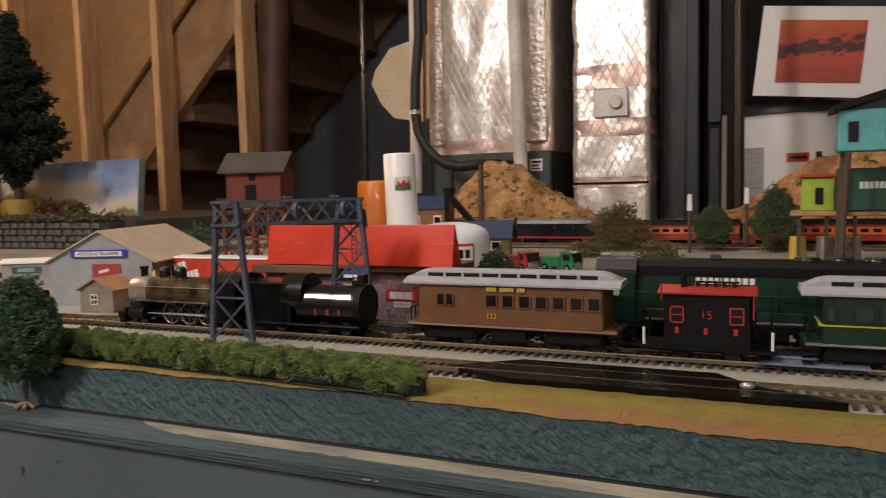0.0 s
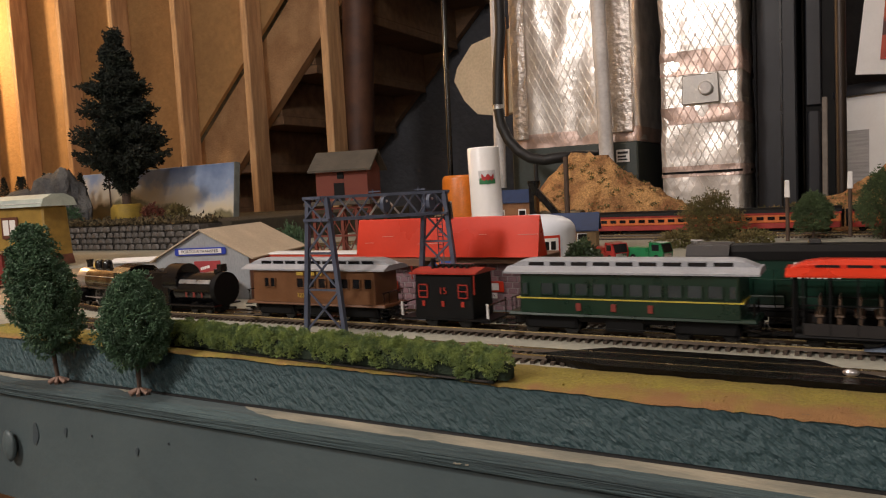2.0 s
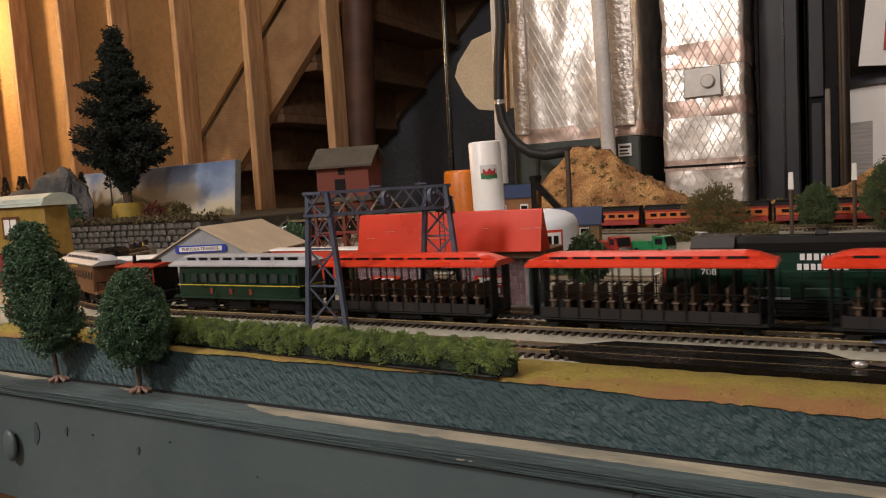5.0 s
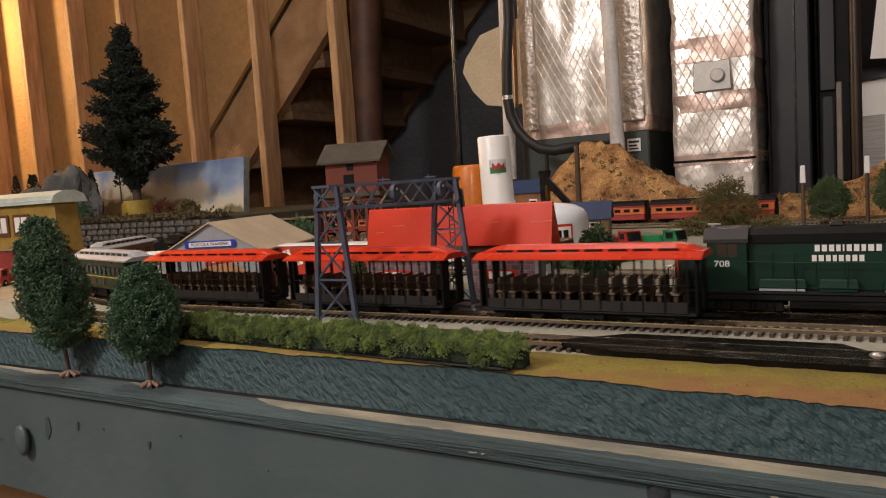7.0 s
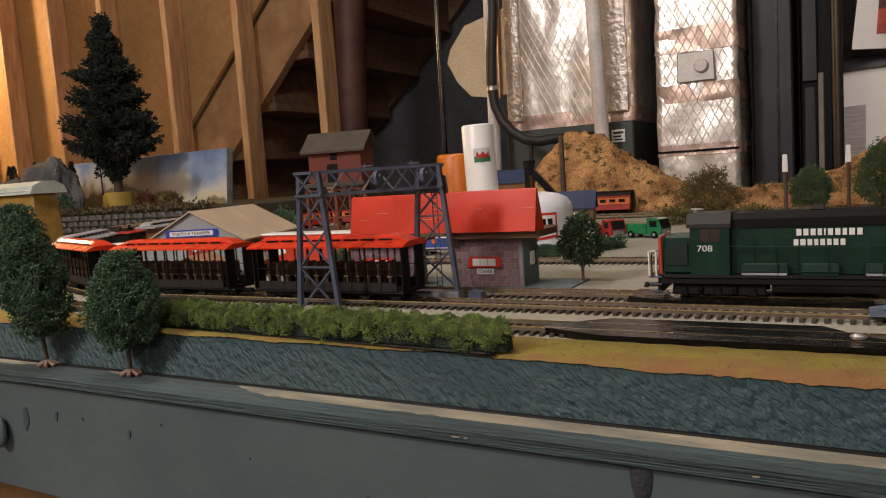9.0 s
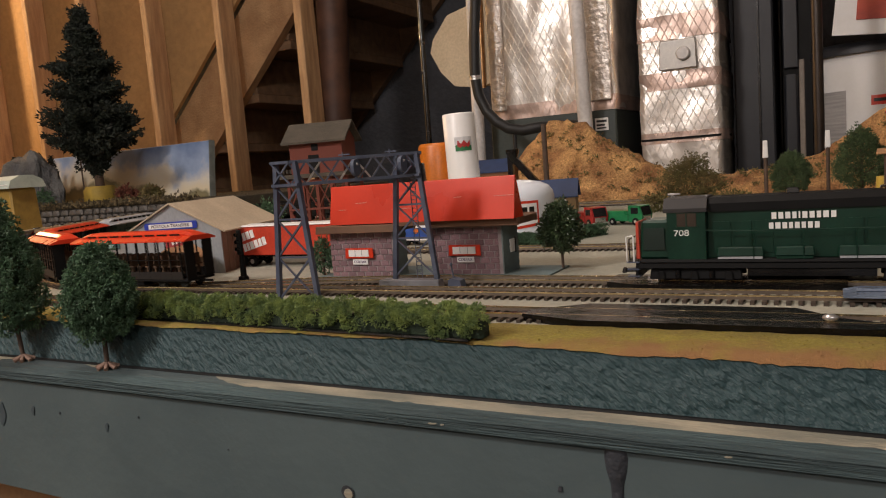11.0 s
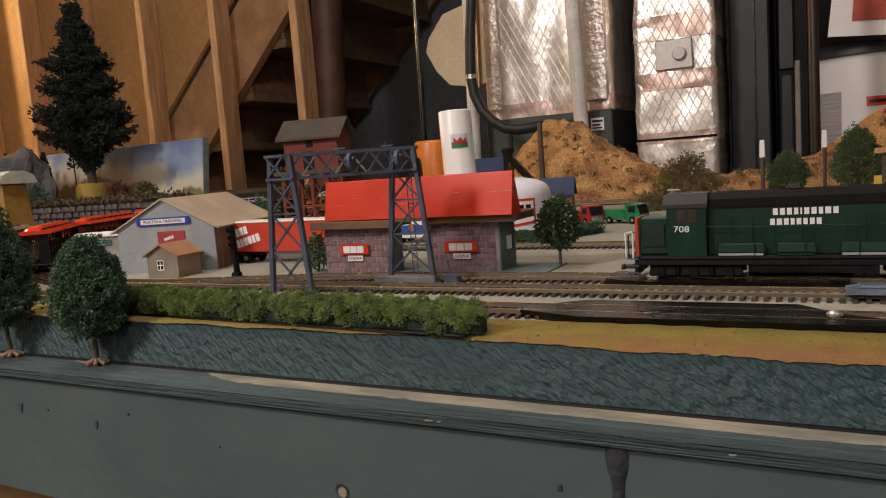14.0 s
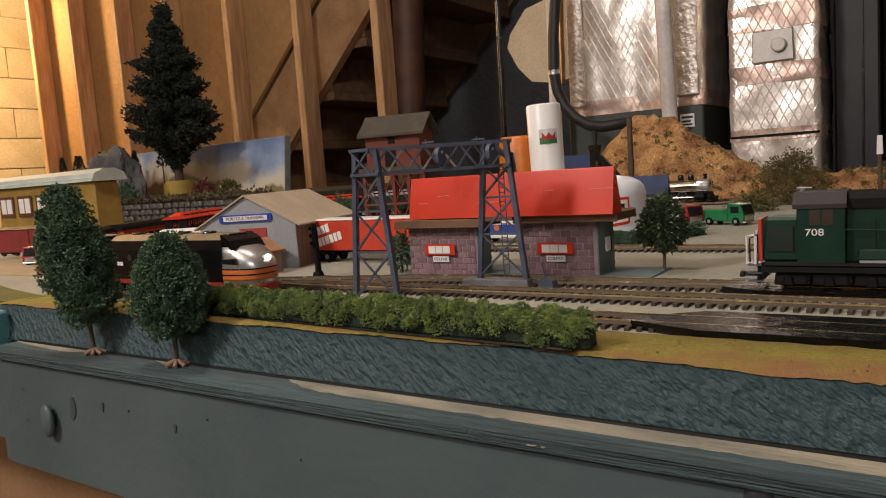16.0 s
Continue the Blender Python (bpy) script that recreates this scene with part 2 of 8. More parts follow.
def rust_edge(m):
    """Rusty earth showing through the scatter along the lip and farther along the strip."""
    n, l = m.node_tree.nodes, m.node_tree.links
    b = n["Principled BSDF"]
    old = b.inputs["Base Color"].links[0].from_socket
    co, sep, nz = n.new("ShaderNodeTexCoord"), n.new("ShaderNodeSeparateXYZ"), n.new("ShaderNodeTexNoise")
    nz.inputs["Scale"].default_value, nz.inputs["Detail"].default_value = 55, 6
    l.new(co.outputs["Object"], sep.inputs[0])
    l.new(co.outputs["Object"], nz.inputs["Vector"])
    across, along, grain, mix = (n.new("ShaderNodeMapRange") for _ in range(4))
    for node, lo, hi, to in ((across, 0.408, 0.376, 0.66), (along, -0.12, 0.03, 0.28), (grain, 0.3, 0.7, 0.55)):
        node.inputs["From Min"].default_value, node.inputs["From Max"].default_value, node.inputs["To Max"].default_value = lo, hi, to
    l.new(sep.outputs["Y"], across.inputs["Value"])
    l.new(sep.outputs["X"], along.inputs["Value"])
    l.new(nz.outputs["Fac"], grain.inputs["Value"])
    add, more = n.new("ShaderNodeMath"), n.new("ShaderNodeMath")
    l.new(across.outputs[0], add.inputs[0])
    l.new(along.outputs[0], add.inputs[1])
    l.new(add.outputs[0], more.inputs[0])
    l.new(grain.outputs[0], more.inputs[1])
    mix.inputs["From Min"].default_value, mix.inputs["From Max"].default_value = 0.75, 1.2
    l.new(more.outputs[0], mix.inputs["Value"])
    blend = n.new("ShaderNodeMix")
    blend.data_type = "RGBA"
    l.new(mix.outputs[0], blend.inputs[0])
    l.new(old, blend.inputs[6])
    blend.inputs[7].default_value = (0.25, 0.130, 0.048, 1)
    l.new(blend.outputs[2], b.inputs["Base Color"])


rust_edge(M_GRASS)
M_HEDGE = material("hedge_green_foam", (0.265, 0.335, 0.080), 0.75, second=(0.055, 0.105, 0.046), scale=130, fine=0.12, islands=0.16, mix=0.8)
M_TREE = material("tree_dark_green", (0.088, 0.170, 0.082), 0.6, second=(0.036, 0.080, 0.042), scale=110, fine=0.15, islands=0.25, mix=0.8)
M_BLACK = material("satin_black_plastic", (0.006, 0.006, 0.0065), 0.24, scale=60, coat=0.25)
# warm golden highlights on the black boiler are put into this metal's colour
M_GUNMETAL = material("golden_highlight_gunmetal", (0.36, 0.28, 0.165), 0.20, 0.85, second=(0.10, 0.08, 0.052), scale=60, coat=0.3)
M_STEEL = material("worn_wheel_steel", (0.20, 0.19, 0.175), 0.3, 0.8, second=(0.09, 0.085, 0.08), scale=90)
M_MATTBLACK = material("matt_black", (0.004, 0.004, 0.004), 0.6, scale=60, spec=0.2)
M_SILVER = material("worn_silver", (0.62, 0.61, 0.60), 0.3, 0.8, scale=80)
M_RED = material("roof_red_plastic", (0.62, 0.040, 0.012), 0.30, second=(0.54, 0.032, 0.010), scale=22, fine=0.015)
M_WHITE = material("white_plastic", (0.82, 0.81, 0.79), 0.35, second=(0.78, 0.77, 0.74), scale=14, fine=0.01)
M_BROWN = material("coach_brown", (0.160, 0.072, 0.030), 0.42, second=(0.125, 0.054, 0.022), scale=60)
M_GOLD = material("gold_lettering", (0.62, 0.42, 0.07), 0.5)
M_ROOFGREY = material("silver_grey_roof", (0.345, 0.355, 0.375), 0.5, second=(0.29, 0.30, 0.315), scale=60)
M_GREEN = material("coach_dark_green", (0.009, 0.030, 0.017), 0.3, second=(0.007, 0.023, 0.013), scale=60)
M_BNGREEN = material("engine_green", (0.0024, 0.031, 0.0175), 0.42, second=(0.0018, 0.023, 0.013), scale=50, spec=0.35)
M_GLASS = material("dull_glass", (0.04, 0.05, 0.052), 0.12, scale=50)
M_DARKWIN = material("dark_window", (0.01, 0.01, 0.012), 0.15, scale=50)
M_ORANGE = material("daylight_orange", (0.66, 0.17, 0.035), 0.4, second=(0.56, 0.14, 0.03), scale=60)
M_DKRED = material("daylight_red", (0.36, 0.028, 0.018), 0.4, scale=60)
M_GANTRY = material("gantry_blue_grey", (0.080, 0.095, 0.135), 0.42, second=(0.056, 0.066, 0.098), scale=90)

# ---------------------------------------------------------------- tracks
XC, Y_NEAR, Y_FAR = -0.544, 0.803, 1.0105
BULGE = 0.10
LEAN, SIDE = math.atan2(BULGE, Y_FAR - Y_NEAR), math.hypot(BULGE, Y_FAR - Y_NEAR)
R_A, R_C = 0.300, 0.3625
RAIL = 0.0045


def loop_point(s, r):
    """A point of a loop at s metres from x = 0 along the front leftwards: straight, turn, short slanting straight, turn, straight."""
    first, second = (math.pi / 2 - LEAN) * r, (math.pi / 2 + LEAN) * r
    s += XC
    if s < 0:
        return Vector((XC - s, Y_NEAR - r, 0))
    if s < first:
        return Vector((XC - r * math.sin(s / r), Y_NEAR - r * math.cos(s / r), 0))
    if s < first + SIDE:
        return Vector((XC - r * math.cos(LEAN) - (s - first) * math.sin(LEAN), Y_NEAR - r * math.sin(LEAN) + (s - first) * math.cos(LEAN), 0))
    if s < first + SIDE + second:
        a = (s - first - SIDE) / r - LEAN
        return Vector((XC - BULGE - r * math.cos(a), Y_FAR + r * math.sin(a), 0))
    return Vector((XC - BULGE + s - first - second - SIDE, Y_FAR + r, 0))


# ---------------------------------------------------------------- room
def structure(name, form, mat, label, category):
    return tagged(part(name, form, mat), label, category, kind="structure")


structure("floor", Form().box(-5.2, 3.2, -3.2, 3.4, -1.0, -0.92), M_CONCRETE, "dark bare concrete cellar floor", "floor")
structure("ceiling", Form().box(-5.2, 3.2, -3.2, 3.4, 1.75, 1.83), M_CEIL, "unseen brown cellar ceiling, lightened to bounce fill light", "ceiling")
structure("wall_west", Form().box(-5.2, -5.1, -3.2, 3.4, -0.92, 1.75), M_PANEL, "tan panelled cellar wall", "wall")
structure("wall_east", Form().box(3.1, 3.2, -3.2, 3.4, -0.92, 1.75), M_BOUNCEWALL, "unseen cellar wall made pale to bounce fill light", "wall")
structure("wall_south", Form().box(-5.1, 3.1, -3.2, -3.1, -0.92, 1.75), M_BOUNCEWALL, "unseen cellar wall made pale to bounce fill light", "wall")
structure("wall_north", Form().box(-5.1, 3.1, 3.3, 3.4, -0.92, 1.75), material("slate_wall_paint", (0.085, 0.09, 0.102), 0.8, second=(0.055, 0.058, 0.066), scale=3, bump=0.3, bump_scale=40), "dark grey cellar wall behind the stairs", "wall")
# tan panel behind the studs, cut off along the stair
structure("wall_panel", Form().prism([(-3.99, -0.92), (-2.75, -0.92), (-2.75, 0.077), (-0.99, 1.75), (-3.99, 1.75)], 2.297, 2.315), M_PANEL, "tan drywall panel behind bare wooden studs", "wall")
for k, x in enumerate((-3.952, -3.579, -3.191, -2.817, -2.414, -2.018, -1.625)):
    structure("stud", Form().box(x - 0.019, x + 0.019, 2.20, 2.295, -0.92, 1.75, 0.003), M_WOOD, "bare pine wall stud", "stud")


# ---------------------------------------------------------------- layout board
structure("ground", Form().box(-2.3, 1.6, 0.379, 1.95, -0.03, 0.0), M_GROUND, "beige painted model railway baseboard", "ground")
grass = Form()
rng = random.Random(15)
xs = np.arange(-0.62, 1.6, 0.004)
v = []
for x in xs:
    lip = 0.0012 - 0.0022 * min(1.0, max(0.0, (x + 0.12) / 0.14)) + 0.0005 * math.sin(x * 83) + rng.uniform(-0.0004, 0.0004)
    top = 0.0024 + rng.uniform(-0.0003, 0.0004)
    v += [(x, 0.3745 + 0.37 * min(0.0, lip), lip), (x, 0.3765, 0.0016), (x, 0.383, top), (x, 0.398, top + rng.uniform(-0.0003, 0.0003)), (x, 0.4165 + 0.0022 * noise.noise(Vector((x * 90, 0, 0))), 0.0018), (x, 0.419, -0.001)]
grass.add(v, [(6 * i + j, 6 * i + 6 + j, 6 * i + 7 + j, 6 * i + 1 + j) for i in range(len(xs) - 1) for j in range(5)], None, True)
structure("grass_strip", grass, M_GRASS, "mustard yellow and rusty scatter grass strip along the board's edge", "grass")
crumbs = Form()
for _ in range(900):
    p = Vector((rng.uniform(-0.12, 0.35), rng.uniform(0.377, 0.411), 0.0021))
    leaf_size = rng.uniform(0.0004, 0.0010)
    crumbs.add([p + leaf_size * Vector((rng.uniform(-1, 1), rng.uniform(-1, 1), rng.uniform(0, 1.2))) for _ in range(4)], [(0, 1, 2), (0, 2, 3), (0, 3, 1)])
tagged(part("grass_crumbs", crumbs, M_GRASS), "loose crumbs of scatter grass on the strip", "grass", kind="stuff")
structure("riser", Form().prism([(0.366, -0.0255), (0.376, 0.001), (0.379, 0.001), (0.379, -0.0255)], -0.62, 1.6, "x"), M_RISER, "rough blue-grey textured riser", "riser")
structure("ledge", Form().box(-0.575, 1.6, 0.3510, 0.379, -0.0330, -0.0255, 0.0004), M_LEDGE, "worn tan painted ledge", "ledge")
structure("board_edge", Form().prism([(0.342, -0.0333), (0.342, -0.0276), (0.3440, -0.0257), (0.3508, -0.0249), (0.3508, -0.0300), (0.3480, -0.0328)], -0.575, 1.6, "x"), M_PLY, "splintered blue-grey plywood edge", "edge")
strip = Form()
rng = random.Random(8)
for x0, x1, y0, y1 in ((-0.268, 1.6, 0.3505, 0.3646), (-0.392, -0.366, 0.3560, 0.3642), (-0.575, -0.462, 0.3572, 0.3644)):
    xs = np.arange(x0, x1, 0.006)
    v = []
    for i, x in enumerate(xs):
        end = min(1.0, (i + 0.4) / 5, (len(xs) - i - 0.4) / 4)
        lo = y1 - (y1 - y0) * end * (1 + 0.16 * math.sin(x * 61) + rng.uniform(-0.10, 0.10))
        v += [(x, lo, -0.02535), (x, y1, -0.02535)]
    strip.add(v, [(2 * i, 2 * i + 2, 2 * i + 3, 2 * i + 1) for i in range(len(xs) - 1)])
structure("bare_strip", strip, M_BARE, "bare tan strip of board along the riser's foot", "ledge")
# thin black strip stands for the shade in the gap under the riser
structure("glue_line", Form().box(-0.575, 1.6, 0.3640, 0.3672, -0.0256, -0.0243, 0.0004), M_MATTBLACK, "black strip standing for the shaded gap at the riser's foot", "edge")
# the gap's shade is put into this set-back strip's near-black colour
structure("fascia_gap", Form().box(-0.575, 1.6, 0.3530, 0.364, -0.0349, -0.0331), material("gap_shade_red_black", (0.016, 0.007, 0.005), 0.9, scale=90), "near-black reddish strip standing for the shade in the gap under the plywood edge", "edge")
structure("fascia", Form().box(-0.575, 1.6, 0.345, 0.364, -0.118, -0.0350, 0.0006), M_FASCIA, "slate grey painted fascia board", "fascia")


def track(name, points, label, ballast=None, z=0.0):
    """A track along plan points: sleepers, rails on them, and a bed."""
    ob = thing(name, pose(0, 0, z), label, "track", kind="structure")
    pts = [Vector((*p, 0)) for p in points]
    acc = [0.0]
    for a, b in zip(pts, pts[1:]):
        acc.append(acc[-1] + (b - a).length)

    def at(s):
        i = max(0, min(len(acc) - 2, next((k for k in range(len(acc) - 1) if acc[k + 1] >= s), len(acc) - 2)))
        d = (pts[i + 1] - pts[i]).normalized()
        return pts[i] + d * (s - acc[i]), d

    ties, s = Form(), 0.004
    while s < acc[-1]:
        p, d = at(s)
        n = Vector((-d.y, d.x, 0))
        v = [p + e * d * 0.00125 + w * n * 0.0148 + Vector((0, 0, h)) for h in (0, 0.0019) for e, w in ((-1, -1), (1, -1), (1, 1), (-1, 1))]
        ties.add(v, [(4, 5, 6, 7), (0, 1, 5, 4), (1, 2, 6, 5), (2, 3, 7, 6), (3, 0, 4, 7)])
        s += 0.0062
    tagged(part("sleepers", ties, M_TIE, ob), kind="stuff")
    for side in (-1, 1):
        rail, v, f = Form(), [], []
        for i, p in enumerate(pts):
            d = (pts[min(i + 1, len(pts) - 1)] - pts[max(i - 1, 0)]).normalized()
            n = Vector((-d.y, d.x, 0))
            for w, h in ((-0.0008, 0.0019), (0.0008, 0.0019), (0.0003, RAIL - 0.0007), (-0.0003, RAIL - 0.0007)):
                v.append(p + n * (side * 0.00875 + w) + Vector((0, 0, h)))
        for i in range(len(pts) - 1):
            for k in range(4):
                f.append((4 * i + k, 4 * i + (k + 1) % 4, 4 * i + 4 + (k + 1) % 4, 4 * i + 4 + k))
        bar = part("rail", rail.add(v, f), M_WEB, ob)
        head = []
        for i, p in enumerate(pts):
            d = (pts[min(i + 1, len(pts) - 1)] - pts[max(i - 1, 0)]).normalized()
            n = Vector((-d.y, d.x, 0))
            head += [p + n * (side * 0.00875 + w) + Vector((0, 0, z)) for w, z in ((-0.0005, RAIL - 0.0008), (0.0005, RAIL - 0.0008), (0.0005, RAIL), (-0.0005, RAIL))]
        part("rail_head", Form().add(head, f), M_RAIL, bar, "bright worn rail head")
    return ob


def loop_points(r, right):
    pts = [(x, Y_NEAR - r) for x in np.arange(right, XC, -0.1)]
    curve = np.arange(-XC, -XC + math.pi * r + SIDE, 0.014)
    pts += [tuple(loop_point(float(d), r).xy) for d in curve]
    return pts + [(x, Y_FAR + r) for x in np.arange(XC - BULGE + 0.05, right, 0.1)] + [(right, Y_FAR + r)]


track("track_main", loop_points(R_A, 1.5), "brass-railed inner loop of model track")
track("track_outer", loop_points(R_C, 1.5), "brass-railed outer loop of model track")
track("track_siding", [(1.5, 0.551), (-0.24, 0.551), (-0.32, 0.540), (-0.42, 0.516), (-0.47, 0.5045)], "model siding track with a turnout before the station")
track("track_yard", [(1.5, 0.735), (-0.36, 0.735)], "dark model track behind the station")
structure("road_strip", Form().prism([(-0.100, 0.4345), (-0.055, 0.4185), (0.080, 0.4185), (0.110, 0.4225), (0.070, 0.4415), (0.050, 0.4625), (-0.060, 0.4625)], 0.0, 0.00445, "z"), M_BLACKBED, "glossy black painted strip about the outer track", "strip")
structure("siding_strip", Form().prism([(-0.070, 0.536), (-0.045, 0.524), (0.045, 0.524), (0.075, 0.534), (0.075, 0.566), (-0.070, 0.566)], 0.0, 0.00435, "z"), M_BLACKBED, "glossy black painted strip about the siding", "strip")


# ---------------------------------------------------------------- trains
def bogie(parent, x, wheels=2, base=0.028, r=0.0052, mat=None, top=0.0095):
    mat = mat or M_MATTBLACK
    b = part("bogie", Form().box(-base / 2 - 0.005, base / 2 + 0.005, -0.011, -0.0085, 0.0045, top, 0.001).box(-base / 2 - 0.005, base / 2 + 0.005, 0.0085, 0.011, 0.0045, top, 0.001).box(-0.004, 0.004, -0.0085, 0.0085, 0.006, top + 0.0005), mat, parent, "", pose(x, 0, RAIL - 0.001))
    f = Form()
    for k in range(wheels):
        wx = -base / 2 + base * k / (wheels - 1)
        axle = Form()
        for side in (-1, 1):
            axle.lathe([(r, -0.0013), (r, 0.0005), (r + 0.0007, 0.0006), (r + 0.0007, 0.0012)], 14, pose(0, side * 0.0083, 0, 90 * side, 0, 0))
        axle.rod((0, -0.0083, 0), (0, 0.0083, 0), 0.001, 6)
        part("wheelset", axle, M_BLACK, b, "", pose(wx, 0, r + 0.001))
    return b


def coach(name, length, body_mat, roof_mat, label, windows, height=0.047, baggage=False, stripe=None):
    """A wooden clerestory coach with its front towards +x, open end platforms and rounded clerestory ends."""
    h = length / 2
    car = thing(name, pose(0, 0, 0), label, "railway coach", "steam train")
    z0, z1 = 0.0185, 0.0455
    bx = h - 0.008
    w = 0.0155
    part("body", Form().box(-bx, bx, -w, w, z0, z1, 0.0008).box(-h, h, -w, w, z0 - 0.0015, z0 + 0.001, 0.0005), body_mat, car)
    lower = [(-w - 0.0016, z1), (w + 0.0016, z1), (w + 0.0016, z1 + 0.0012), (w * 0.62, z1 + 0.0042), (-w * 0.62, z1 + 0.0042), (-w - 0.0016, z1 + 0.0012)]
    roof = part("roof", Form().prism(lower, -h - 0.001, h + 0.001, "x"), roof_mat, car)
    n, cl = 8, Form()
    prof = [(-w * 0.52, z1 + 0.004), (-w * 0.52, z1 + 0.0078), (-w * 0.3, z1 + 0.0092), (w * 0.3, z1 + 0.0092), (w * 0.52, z1 + 0.0078), (w * 0.52, z1 + 0.004)]
    rings = [(-h, 0.02), (-h + 0.004, 0.45), (-h + 0.009, 0.85), (-h + 0.014, 1), (h - 0.014, 1), (h - 0.009, 0.85), (h - 0.004, 0.45), (h, 0.02)]
    v = [(x, y, z1 + 0.0038 + (z - z1 - 0.0038) * k) for x, k in rings for y, z in prof]
    f = [(6 * i + j, 6 * i + j + 1, 6 * i + j + 7, 6 * i + j + 6) for i in range(7) for j in range(5)] + [tuple(range(6)), tuple(range(42, 48))]
    part("clerestory", cl.add(v, f), roof_mat, roof)
    for k in range(9):
        x = -h + 0.02 + (2 * h - 0.04) * k / 8
        part("clerestory_window", Form().box(x - 0.0055, x + 0.0055, -w * 0.53, w * 0.53, z1 + 0.0046, z1 + 0.0070), M_DARKWIN, roof)
    for k, (x, wide) in enumerate(windows):
        win = part("window", Form().box(x - wide / 2, x + wide / 2, -w - 0.0003, w + 0.0003, z0 + 0.0132, z1 - 0.0065), M_GLASS if stripe else M_DARKWIN, car)
        for s in (-1, 1):
            y = s * (w + 0.0004)
            fr = Form().box(x - wide / 2 - 0.0005, x - wide / 2 + 0.0003, y - 0.0003, y + 0.0003, z0 + 0.0127, z1 - 0.006).box(x + wide / 2 - 0.0003, x + wide / 2 + 0.0005, y - 0.0003, y + 0.0003, z0 + 0.0127, z1 - 0.006).box(x - wide / 2, x + wide / 2, y - 0.0003, y + 0.0003, z0 + 0.0127, z0 + 0.0134)
            part("window_frame", fr, body_mat, win)
    if baggage:
        for s in (-1, 1):
            y = s * (w + 0.0003)
            part("baggage_door", Form().box(h - 0.045, h - 0.026, y - 0.0004, y + 0.0004, z0 + 0.001, z1 - 0.002), body_mat, car)
    if stripe:
        part("stripe", Form().box(-bx, bx, -w - 0.0003, w + 0.0003, z0 + 0.0102, z0 + 0.0110), stripe, car)
    for sx in (-1, 1):
        x = sx * (h - 0.003)
        r = Form()
        for y in (-0.013, -0.006, 0.006, 0.013):
            r.rod((x, y, z0), (x, y, z0 + 0.010), 0.0004, 5)
        r.rod((x, -0.0145, z0 + 0.010), (x, 0.0145, z0 + 0.010), 0.0005, 5)
        part("platform_railing", r, M_BLACK, car)
        for s in (-1, 1):
            st = Form()
            for k in range(4):
                st.box(x - 0.003, x + 0.003, s * 0.0135 - 0.002, s * 0.0135 + 0.002, z0 - 0.003 * k - 0.0022, z0 - 0.003 * k - 0.0014)
            part("steps", st, M_BLACK, car)
        part("coupler", Form().box(x + sx * 0.002, x + sx * 0.010, -0.0012, 0.0012, 0.0085, 0.0105).box(x + sx * 0.0085, x + sx * 0.011, -0.002, 0.002, 0.008, 0.011).box(x - sx * 0.008, x + sx * 0.003, -0.003, 0.003, 0.0095, 0.0172), M_BLACK, car)
        bogie(car, sx * (h - 0.030), top=0.0135)
    part("underframe", Form().box(-h + 0.05, h - 0.05, -0.010, 0.010, 0.013, 0.0172).rod((-h + 0.055, -0.012, 0.0095), (h - 0.055, -0.012, 0.0095), 0.0005, 5).rod((-h + 0.055, 0.012, 0.0095), (h - 0.055, 0.012, 0.0095), 0.0005, 5).box(-0.012, 0.012, 0.006, 0.012, 0.008, 0.0172).box(-0.012, 0.012, -0.012, -0.006, 0.008, 0.0172), M_MATTBLACK, car)
    return car


def near_side(x, z, y=0.0161):
    """A pose on the side that faces the room when the train runs left."""
    return pose(x, y, z, 90, 0, 180)


